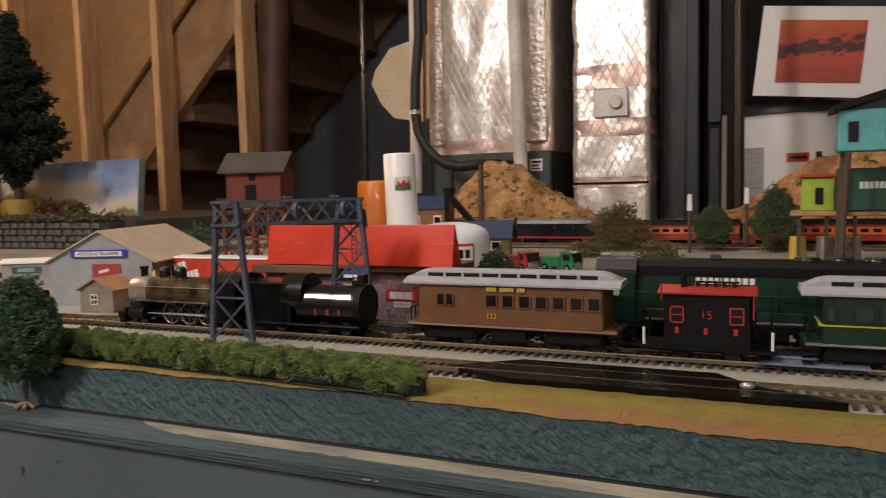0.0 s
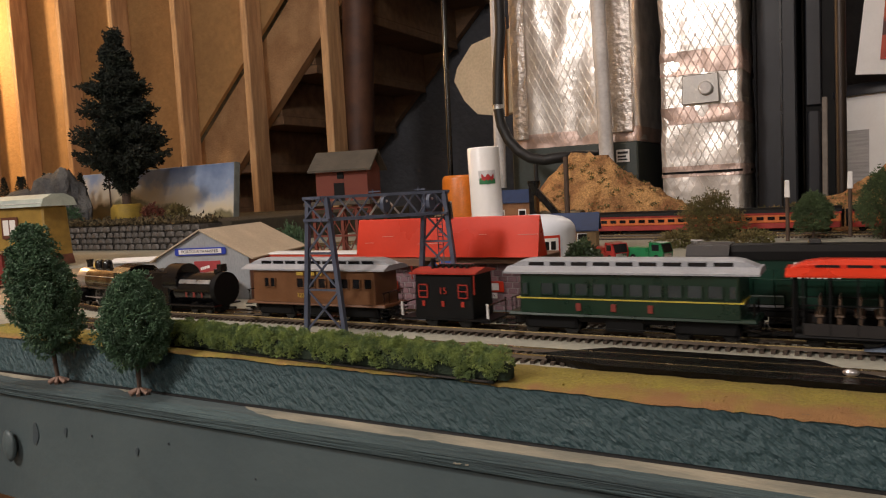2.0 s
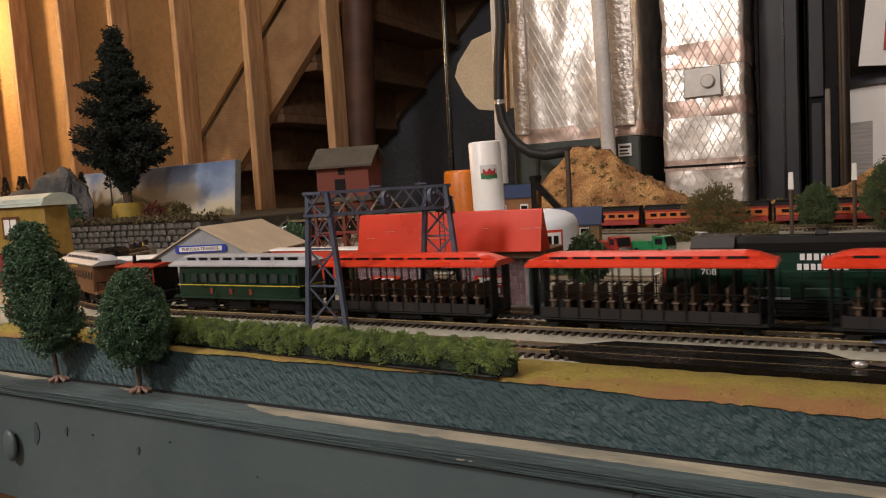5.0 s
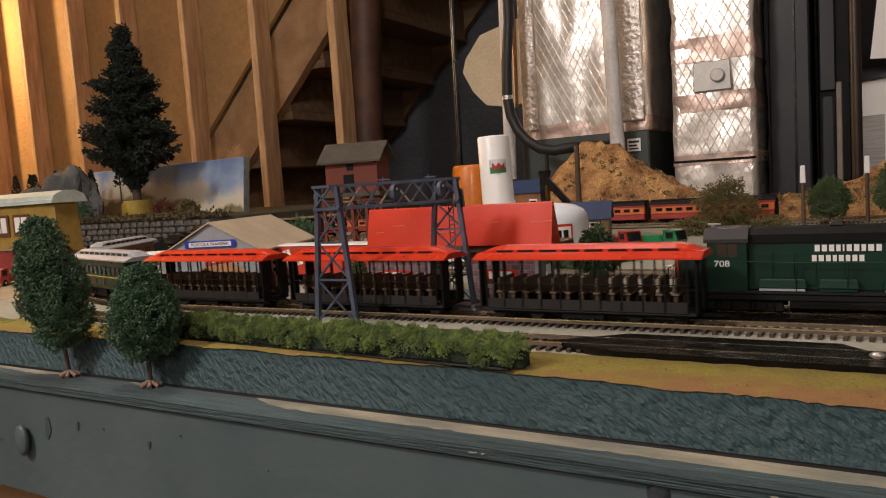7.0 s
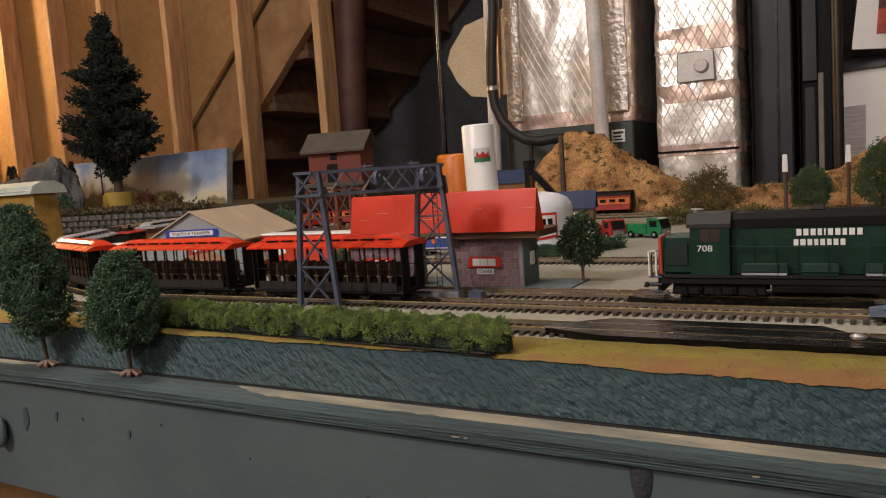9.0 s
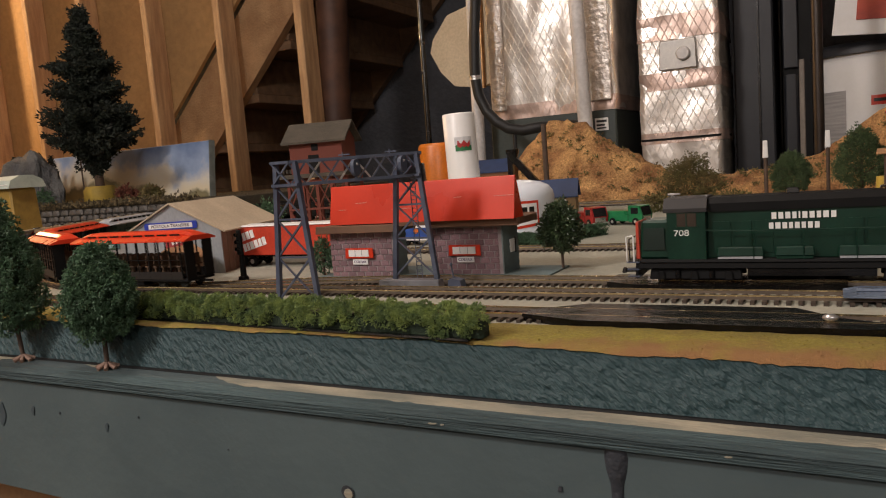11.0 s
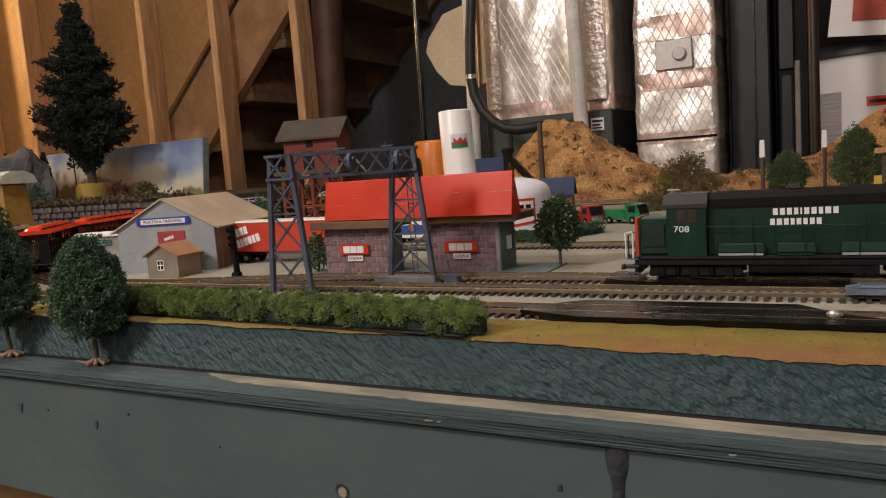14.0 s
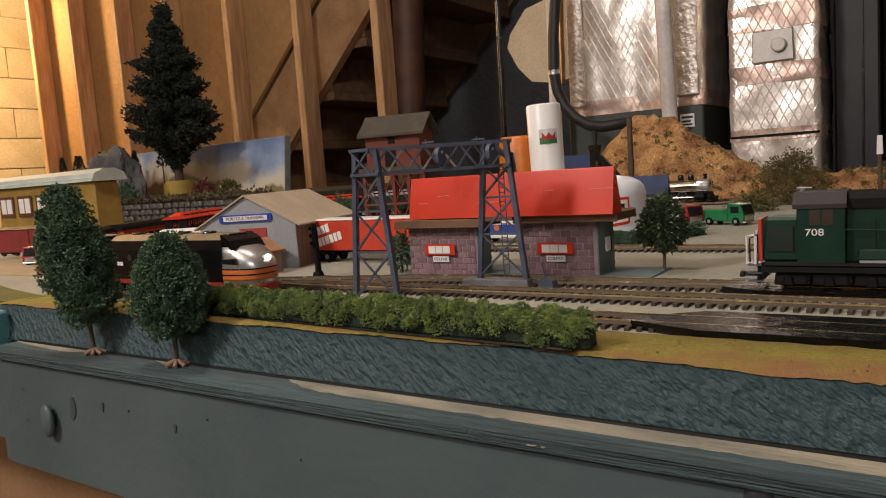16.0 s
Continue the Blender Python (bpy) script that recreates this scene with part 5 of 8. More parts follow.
def shed():
    ang = math.degrees(math.atan2(0.035, 0.101))
    s = thing("transfer_shed", pose(-0.590, 0.563, 0, 0, 0, ang), "grey gabled transfer shed with a pale roof", "building")
    w, ln, ze, zr = 0.107, 0.150, 0.0455, 0.0745
    grey = material("shed_grey", (0.35, 0.37, 0.385), 0.7, second=(0.25, 0.265, 0.275), scale=45, stretch=(1, 1, 0.35), fine=0.06, mix=1.2)
    part("gable_wall", Form().prism([(0, 0), (w, 0), (w, ze), (w / 2, zr - 0.001), (0, ze)], 0, 0.002), grey, s)
    part("rear_gable_wall", Form().prism([(0, 0), (w, 0), (w, ze), (w / 2, zr - 0.001), (0, ze)], ln - 0.002, ln), grey, s)
    brown = material("shed_brown", (0.24, 0.14, 0.09), 0.7, second=(0.18, 0.10, 0.065), scale=40)
    for k in range(12):
        part("side_board", Form().box(w - 0.002, w, 0.002 + k * 0.0122, 0.0138 + k * 0.0122, 0, ze, 0.0004), brown, s)
    part("side_wall", Form().box(0, 0.002, 0.002, ln - 0.002, 0, ze), grey, s)
    pale = material("shed_roof_cream", (0.50, 0.41, 0.29), 0.7, second=(0.42, 0.34, 0.24), scale=30)
    for n, (xa, xb) in enumerate(((-0.006, w / 2), (w + 0.006, w / 2))):
        zl = ze - 0.006 * (zr - ze) / (w / 2)
        part("roof_slope", Form().prism([(xa, zl), (xb, zr), (xb, zr + 0.0016), (xa, zl + 0.0016)], -0.003, ln + 0.003), pale, s, "pale cream roof slope")
    sign = part("sign_board", Form().prism([(w * 0.22 + x, 0.0485 + z) for x, z in ((0, 0.0015), (0.0015, 0), (0.0575, 0), (0.059, 0.0015), (0.059, 0.0065), (0.0575, 0.008), (0.0015, 0.008), (0, 0.0065))], -0.0016, -0.0002), material("sign_blue", (0.025, 0.055, 0.42), 0.4), s, "rounded blue sign board")
    plate = part("sign_plate", Form().box(w * 0.22 + 0.005, w * 0.22 + 0.054, -0.0021, -0.0016, 0.0500, 0.0550), M_WHITE, sign)
    lettering("PORTOLA TRANSFER", 0.0045, material("navy_ink", (0.02, 0.02, 0.05), 0.6), plate, pose(w * 0.22 + 0.0295, -0.0022, 0.0525, 90, 0, 0))
    poster = part("poster", Form().box(w * 0.42, w * 0.42 + 0.030, -0.0010, -0.0002, 0.026, 0.042), material("poster_red", (0.38, 0.045, 0.05), 0.6), s, "dull red poster")
    letter_bars([0.6] * 5, 0.003, M_WHITE, poster, pose(w * 0.42 + 0.013, -0.001, 0.0335, 0, 0, 0) @ pose(0, 0, 0, 0, -14, 0))
    part("door", Form().box(0.020, 0.040, -0.0008, -0.0002, 0, 0.026), grey, s)
    return s


shed()


def scale_hut():
    s = thing("small_hut", pose(-0.524, 0.541, 0, 0, 0, 6), "little taupe hut with a tan gabled roof", "hut")
    taupe = material("hut_taupe", (0.26, 0.22, 0.17), 0.75, scale=60)
    tan = material("hut_side_tan", (0.36, 0.25, 0.17), 0.75, scale=60)
    part("front_wall", Form().prism([(0, 0), (0.038, 0), (0.038, 0.0215), (0.019, 0.0315), (0, 0.0215)], 0, 0.0016), taupe, s)
    part("back_wall", Form().prism([(0, 0), (0.038, 0), (0.038, 0.0215), (0.019, 0.0315), (0, 0.0215)], 0.0304, 0.032), taupe, s)
    for x in (0, 0.0364):
        part("side_wall", Form().box(x, x + 0.0016, 0.0016, 0.0304, 0, 0.0215), tan, s)
    orange = material("hut_roof_orange", (0.46, 0.24, 0.11), 0.7, scale=60)
    for xa in (-0.003, 0.041):
        part("roof_slope", Form().prism([(xa, 0.0205), (0.019, 0.0322), (0.019, 0.0336), (xa, 0.0219)], -0.003, 0.035), orange, s)
    win = part("window", Form().box(0.0125, 0.0205, -0.0004, 0, 0.0075, 0.0175), M_WHITE, s, "white window frame")
    for a in (0.0135, 0.0172):
        for z in (0.0085, 0.0132):
            part("pane", Form().box(a, a + 0.0025, -0.0007, -0.0004, z, z + 0.0035), M_DARKWIN, win)
    return s


scale_hut()


def semi_trailer():
    t = thing("semi_trailer", pose(-0.372, 0.650, 0, 0, 0, 0), "orange-red box trailer with slanted white lettering", "trailer")
    red = material("trailer_red", (0.56, 0.055, 0.025), 0.45, second=(0.48, 0.045, 0.02), scale=40)
    part("box", Form().box(-0.150, 0, -0.014, 0.014, 0.0125, 0.0430, 0.0006), red, t)
    part("roof", Form().box(-0.151, 0.001, -0.0145, 0.0145, 0.0432, 0.0448, 0.0005), M_WHITE, t, "white roof")
    letter_bars([.6, .5, .5, .6, .6], 0.0085, M_WHITE, t, pose(-0.120, -0.0142, 0.0290, 0, -14, 0))
    letter_bars([.5, .4, .6, .6, .5, .6], 0.0085, M_WHITE, t, pose(-0.106, -0.0142, 0.0205, 0, -14, 0))
    part("bumper", Form().box(-0.148, 0, -0.010, 0.010, 0.0105, 0.0125), M_MATTBLACK, t)
    for x in (-0.128, -0.114, -0.012):
        for y in (-0.0115, 0.0115):
            wheel = part("tyre", Form().lathe([(0.0052, -0.002), (0.0058, -0.001), (0.0058, 0.001), (0.0052, 0.002)], 18, pose(x, y, 0.0058, 90, 0, 0)), M_MATTBLACK, t)
            part("hub", Form().lathe([(0.0026, -0.0024), (0.0026, 0.0024)], 12, pose(x, y, 0.0058, 90, 0, 0)), M_SILVER, wheel)
    for x in (-0.128, -0.114, -0.012):
        part("axle", Form().rod((x, -0.010, 0.0058), (x, 0.010, 0.0058), 0.0012, 6), M_MATTBLACK, t)
    return t


semi_trailer()


def road_switcher():
    """Six-axle hood diesel, its cab end towards -x."""
    e = thing("hood_diesel", pose(-0.050, 0.551, -0.0003) @ Matrix.Diagonal((1, 1, 1.07, 1)), "green and black six-axle hood diesel standing on the siding", "locomotive")
    w = 0.0118
    L = 0.226
    part("walkway", Form().box(0.004, L - 0.004, -0.0172, 0.0172, 0.0165, 0.0187, 0.0004), M_MATTBLACK, e)
    part("sill", Form().box(0.002, L - 0.002, -0.0165, 0.0165, 0.0128, 0.0165, 0.0004), M_MATTBLACK, e)
    part("fuel_tank", Form().prism([(-0.0155, 0.0125), (0.0155, 0.0125), (0.0155, 0.0085), (0.011, 0.0058), (-0.011, 0.0058), (-0.0155, 0.0085)], 0.070, 0.140, "x"), M_BLACK, e)
    part("short_hood", Form().box(0.003, 0.024, -w - 0.002, w + 0.002, 0.0185, 0.0425, 0.0014), M_BNGREEN, e)
    part("nose_stripe", Form().box(0.0005, 0.0032, -w - 0.0018, w + 0.0018, 0.0185, 0.0420, 0.0004), material("nose_red", (0.58, 0.07, 0.04), 0.4), e, "red nose front")
    part("toilet_louvre", Form().box(0.006, 0.020, -w - 0.0026, -w - 0.0020, 0.024, 0.038, 0.0002), material("shadowed_green", (0.003, 0.016, 0.010), 0.5, scale=60), e)
    cab = part("cab", Form().prism([(-0.0165, 0.0185), (0.0165, 0.0185), (0.0165, 0.0500), (0.012, 0.0545), (-0.012, 0.0545), (-0.0165, 0.0500)], 0.022, 0.046, "x"), M_BNGREEN, e)
    part("cab_roof", Form().prism([(-0.0172, 0.0472), (-0.0172, 0.0495), (-0.0125, 0.0555), (0.0125, 0.0555), (0.0172, 0.0495), (0.0172, 0.0472), (0.0166, 0.0472), (0.0166, 0.0499), (0.012, 0.0543), (-0.012, 0.0543), (-0.0166, 0.0499), (-0.0166, 0.0472)], 0.020, 0.047, "x"), material("brown_black_roof", (0.022, 0.019, 0.018), 0.6, scale=60), cab)
    for s in (-1, 1):
        pane = part("cab_window", Form().box(0.0285, 0.0405, s * 0.0165 - 0.0003, s * 0.0165 + 0.0003, 0.0385, 0.0465), material("cab_glass", (0.055, 0.040, 0.030), 0.2), cab)
        part("window_bar", Form().box(0.0340, 0.0347, s * 0.0167 - 0.0003, s * 0.0167 + 0.0003, 0.0385, 0.0465), M_BNGREEN, pane)
        part("cab_window_frame", Form().box(0.0278, 0.0412, s * 0.0166 - 0.0003, s * 0.0166 + 0.0003, 0.0379, 0.0386), M_BNGREEN, pane)
    part("horn", Form().rod((0.020, 0.002, 0.0572), (0.028, 0.002, 0.0572), 0.0010, 8, 0.0005).box(0.022, 0.024, 0.0010, 0.003, 0.0555, 0.0572), M_SILVER, cab)
    hood = part("long_hood", Form().box(0.046, L - 0.008, -w, w, 0.0185, 0.0470, 0.0006), M_BNGREEN, e)
    part("hood_top", Form().prism([(-w - 0.0008, 0.0465), (w + 0.0008, 0.0465), (w + 0.0008, 0.0515), (w * 0.75, 0.0550), (-w * 0.75, 0.0550), (-w - 0.0008, 0.0515)], 0.046, L - 0.007, "x"), M_MATTBLACK, e, "black upper hood")
    for k in range(14):
        x = 0.050 + 0.0122 * k
        if not 0.082 < x < 0.122:
            part("hood_door", Form().box(x, x + 0.0108, -w - 0.0004, w + 0.0004, 0.0215, 0.0405, 0.0002), M_BNGREEN, hood)
    for k in range(3):
        part("roof_fan", Form().lathe([(0.0075, 0.0550), (0.0075, 0.0568), (0.006, 0.0572)], 20, pose(0.150 + 0.019 * k, 0, 0)), M_BLACK, e)
    part("exhaust", Form().box(0.092, 0.100, -0.004, 0.004, 0.0550, 0.0580, 0.0005), M_BLACK, e)
    for k in range(5):
        x = 0.052 + 0.034 * k
        part("battery_box", Form().box(x, x + (0.022 if k % 2 else 0.028), -0.0168, -0.0128, 0.0200, 0.0255, 0.0006), M_BNGREEN, e)
        part("step_edge", Form().box(x + 0.001, x + (0.021 if k % 2 else 0.027), -0.0174, -0.0167, 0.0187, 0.0200), M_ROOFGREY if k % 2 == 0 else M_BNGREEN, e)
    for s in (-1, 1):
        posts = [0.046 + 0.028 * k for k in range(7)]
        rail = part("handrail", Form().tube([(posts[0], s * 0.0172, 0.036)] + [(x, s * 0.0172, 0.0352) for x in posts[1:]], 0.0004, 5), M_BNGREEN, e)
        for x in posts:
            part("stanchion", Form().rod((x, s * 0.0172, 0.0185), (x, s * 0.0172, 0.0358), 0.0004, 5), M_BNGREEN, rail)
    pilot = part("pilot", Form().box(0.0, 0.0025, -0.0155, 0.0155, 0.0065, 0.0165, 0.0004), M_MATTBLACK, e)
    for s in (-1, 1):
        part("white_grab_rail", Form().tube([(-0.0050, s * 0.0155, 0.0165), (-0.0052, s * 0.0155, 0.0330), (-0.0010, s * 0.0150, 0.0335)], 0.0006, 6).rod((-0.0005, s * 0.0155, 0.0165), (-0.0005, s * 0.0155, 0.033), 0.0006, 6), M_WHITE, e, "white corner grab rail")
        for k in range(3):
            part("step", Form().box(-0.005, 0.003, s * 0.0135 - 0.0030, s * 0.0135 + 0.0030, 0.0075 + 0.0045 * k, 0.0083 + 0.0045 * k), M_GANTRY, pilot)
    part("front_railing", Form().tube([(-0.0042, -0.012, 0.018), (-0.0042, -0.012, 0.031), (-0.0042, 0.012, 0.031), (-0.0042, 0.012, 0.018)], 0.0005, 5).rod((-0.0042, -0.012, 0.0245), (-0.0042, 0.012, 0.0245), 0.0004, 5), M_BLACK, e)
    part("front_deck", Form().box(-0.006, 0.003, -0.0155, 0.0155, 0.0165, 0.0175), M_BLACK, e)
    part("coupler", Form().box(-0.011, 0.002, -0.0014, 0.0014, 0.0085, 0.0110, 0.0004).box(-0.0125, -0.009, -0.0026, 0.0026, 0.008, 0.0115, 0.0006), M_BLACK, e)
    for xc in (0.038, 0.172):
        bog = part("bogie", Form().box(-0.029, 0.029, -0.0140, -0.0105, 0.0042, 0.0118, 0.0008).box(-0.029, 0.029, 0.0105, 0.0140, 0.0042, 0.0118, 0.0008).box(-0.02, 0.02, -0.0112, 0.0112, 0.0065, 0.0125), M_MATTBLACK, e, "", pose(xc, 0, 0.0015))
        for k in range(3):
            x = -0.021 + 0.021 * k
            ax = Form()
            for s in (-1, 1):
                ax.lathe([(0.0058, -0.0013), (0.0058, 0.0005), (0.0065, 0.0006), (0.0065, 0.0012)], 18, pose(0, s * 0.0083, 0, 90 * s, 0, 0))
            part("wheelset", ax.rod((0, -0.008, 0), (0, 0.008, 0), 0.001, 6), M_BLACK, bog, "", pose(x, 0, RAIL + 0.0058 - 0.0015))
            part("axle_box", Form().box(x - 0.0028, x + 0.0028, -0.0155, -0.0140, 0.0040, 0.0095, 0.0006), M_MATTBLACK, bog)
            if k < 2:
                part("coil_spring", Form().lathe([(0.0016, 0.0055), (0.0019, 0.007), (0.0016, 0.0085), (0.0019, 0.010)], 10, pose(x + 0.0105, -0.0140, 0)), M_BLACK, bog)
    lettering("708", 0.0052, M_WHITE, cab, pose(0.0310, -0.0167, 0.0345, 90, 0, 0) @ Matrix.Diagonal((1.28, 1, 1, 1)), "number")
    letter_bars([.72, .72, .72, .6, .24, .72, .72, .6, .8, .72], 0.0038, M_WHITE, e, pose(0.1025, -0.0120, 0.0412, 0, 0, 0), gap=0.75)
    letter_bars([.72, .8, .72, .6, .72, .65, .72, .72], 0.0036, M_WHITE, e, pose(0.0972, -0.0120, 0.0355, 0, 0, 0), gap=0.75)
    return e


road_switcher()


# ---------------------------------------------------------------- yard behind the station
def fuel_tank():
    t = thing("fuel_storage_tank", pose(-0.281, 0.885, 0), "white domed fuel storage tank with a red-edged badge", "storage tank")
    part("shell", Form().lathe([(0.050, 0.0), (0.050, 0.046), (0.0485, 0.053), (0.044, 0.059), (0.034, 0.064), (0.018, 0.067), (0.002, 0.068)], 40), material("cool_white_enamel", (0.78, 0.82, 0.88), 0.25, second=(0.74, 0.78, 0.84), scale=14, fine=0.01), t)
    f, g = Form(), Form()
    for form, r, z0, z1, a0, a1, mat in ((f, 0.0507, 0.014, 0.0435, -103, -33, None), (g, 0.0511, 0.0170, 0.0405, -100, -36, None)):
        v, n = [], 12
        for i in range(n + 1):
            a = math.radians(a0 + (a1 - a0) * i / n)
            dz = 0.003 * (1 - abs(2 * i / n - 1))
            v += [(r * math.cos(a), r * math.sin(a), z0 - dz), (r * math.cos(a), r * math.sin(a), z1)]
        form.add(v, [(2 * i, 2 * i + 2, 2 * i + 3, 2 * i + 1) for i in range(n)])
    b = part("badge_border", f, M_RED, t, "red badge border")
    part("badge_face", g, M_WHITE, b)
    bars = Form()
    for k in range(6):
        a0 = math.radians(-96 + 9.7 * k)
        a1 = a0 + math.radians(7.0)
        bars.add([(0.0515 * math.cos(a), 0.0515 * math.sin(a), z) for a in (a0, a1) for z in (0.0265, 0.0365)], [(0, 2, 3, 1)])
    part("badge_bars", bars, M_BLACK, b, "black badge bars")
    return t


fuel_tank()


def box_van():
    v = thing("box_van", pose(-0.352, 0.805, 0), "white and blue model box van parked behind the station", "van")
    part("body", Form().box(-0.045, 0.012, -0.013, 0.013, 0.006, 0.030, 0.001), M_WHITE, v)
    band = part("side_band", Form().box(-0.044, 0.011, -0.0134, -0.0130, 0.0105, 0.0215), material("van_blue", (0.03, 0.09, 0.36), 0.4), v, "blue side band")
    part("badge", Form().lathe([(0.0035, 0), (0.0035, 0.0004)], 16, pose(-0.018, -0.0134, 0.018, 90, 0, 0)), M_ORANGE, band, "round orange badge")
    part("cab", Form().box(0.012, 0.026, -0.012, 0.012, 0.005, 0.024, 0.002), M_WHITE, v)
    part("windscreen", Form().box(0.020, 0.0262, -0.0105, 0.0105, 0.015, 0.0215), M_DARKWIN, v)
    for x in (-0.034, 0.017):
        for s in (-1, 1):
            part("wheel", Form().lathe([(0.0055, -0.002), (0.0055, 0.002)], 16, pose(x, s * 0.0105, 0.0055, 90, 0, 0)), M_MATTBLACK, v)
    return v


box_van()


def model_lorry(x, y, rz, colour, name, label):
    t = thing(name, pose(x, y, 0, 0, 0, rz), label, "truck", "parked trucks")
    part("cab", Form().prism([(-0.004, 0.004), (0.014, 0.004), (0.016, 0.012), (0.012, 0.024), (-0.004, 0.025)], -0.0115, 0.0115), colour, t)
    part("bed", Form().box(-0.040, -0.005, -0.0115, 0.0115, 0.005, 0.018, 0.001), colour, t)
    part("windscreen", Form().prism([(0.0160, 0.0125), (0.0164, 0.0125), (0.0128, 0.0230), (0.0124, 0.0230)], -0.0095, 0.0095), M_DARKWIN, t)
    part("side_window", Form().box(0.000, 0.010, -0.0118, 0.0118, 0.0145, 0.0220), M_DARKWIN, t)
    part("grille", Form().box(0.0148, 0.0165, -0.008, 0.008, 0.0055, 0.0110, 0.0003), M_SILVER, t)
    part("bumper", Form().box(0.0140, 0.0175, -0.0115, 0.0115, 0.003, 0.0050, 0.0005), M_SILVER, t)
    for wx in (0.006, -0.028):
        for y2 in (-0.0105, 0.0105):
            wheel = part("tyre", Form().lathe([(0.0042, -0.0018), (0.0048, -0.001), (0.0048, 0.001), (0.0042, 0.0018)], 16, pose(wx, y2, 0.0048, 90, 0, 0)), M_MATTBLACK, t)
            part("hub", Form().lathe([(0.002, -0.0021), (0.002, 0.0021)], 10, pose(wx, y2, 0.0048, 90, 0, 0)), M_SILVER, wheel)
    return t


M_TRUCKRED = material("truck_red", (0.42, 0.025, 0.025), 0.3, scale=60, coat=0.3)
M_TRUCKGREEN = material("truck_green", (0.015, 0.20, 0.07), 0.3, scale=60, coat=0.3)
model_lorry(-0.205, 0.965, -40, M_TRUCKRED, "red_truck", "shiny red toy truck parked in the yard")
model_lorry(-0.150, 0.965, -20, M_TRUCKGREEN, "green_truck", "shiny green toy truck parked in the yard")
model_lorry(-0.965, 0.585, -60, M_TRUCKRED, "red_truck", "shiny red toy truck parked by the curve")

cup = thing("orange_beaker", pose(-0.404, 0.925, 0), "tall orange plastic beaker turned upside down", "beaker")
part("shell", Form().lathe([(0.029, 0), (0.0285, 0.06), (0.0262, 0.118), (0.0250, 0.1215), (0.0225, 0.1230)], 36), material("beaker_orange", (0.62, 0.17, 0.015), 0.35, scale=30, coat=0.2), cup)
part("rim", Form().lathe([(0.0302, 0), (0.0302, 0.004)], 36), MATS["beaker_orange"], cup)

roll = thing("paper_roll_tower", pose(-0.345, 0.885, 0, 0, -1.5, 0), "white paper-wrapped cylinder with a small flag sticker", "cylinder")
part("tube", Form().lathe([(0.0205, 0), (0.0205, 0.154), (0.0195, 0.156), (0.0165, 0.156), (0.0165, 0.140)], 36), M_WHITE, roll)
f = Form()
for lo, hi, form in ((0.108, 0.126, f),):
    v, n = [], 10
    for i in range(n + 1):
        a = math.radians(-86 + 62 * i / n)
        v += [(0.0207 * math.cos(a), 0.0207 * math.sin(a), lo + 0.001 * math.sin(i)), (0.0207 * math.cos(a), 0.0207 * math.sin(a), hi)]
    form.add(v, [(2 * i, 2 * i + 2, 2 * i + 3, 2 * i + 1) for i in range(n)])
flag = part("flag_sticker", f, material("flag_white", (0.7, 0.7, 0.7), 0.5), roll, "flag sticker of green with a red shape")
g, r2 = Form(), Form()
v, n = [], 10
for i in range(n + 1):
    a = math.radians(-84 + 58 * i / n)
    v += [(0.0209 * math.cos(a), 0.0209 * math.sin(a), 0.1085), (0.0209 * math.cos(a), 0.0209 * math.sin(a), 0.1155 + 0.0012 * math.sin(1.7 * i))]
part("flag_field", g.add(v, [(2 * i, 2 * i + 2, 2 * i + 3, 2 * i + 1) for i in range(n)]), material("flag_green", (0.03, 0.20, 0.07), 0.5), flag)
v = []
for i in range(n + 1):
    a = math.radians(-76 + 44 * i / n)
    v += [(0.0211 * math.cos(a), 0.0211 * math.sin(a), 0.1135 + 0.0012 * math.sin(2.1 * i)), (0.0211 * math.cos(a), 0.0211 * math.sin(a), 0.1195 + 0.0022 * math.sin(1.3 * i + 1))]
part("flag_shape", r2.add(v, [(2 * i, 2 * i + 2, 2 * i + 3, 2 * i + 1) for i in range(n)]), material("flag_red", (0.45, 0.03, 0.03), 0.5), flag)


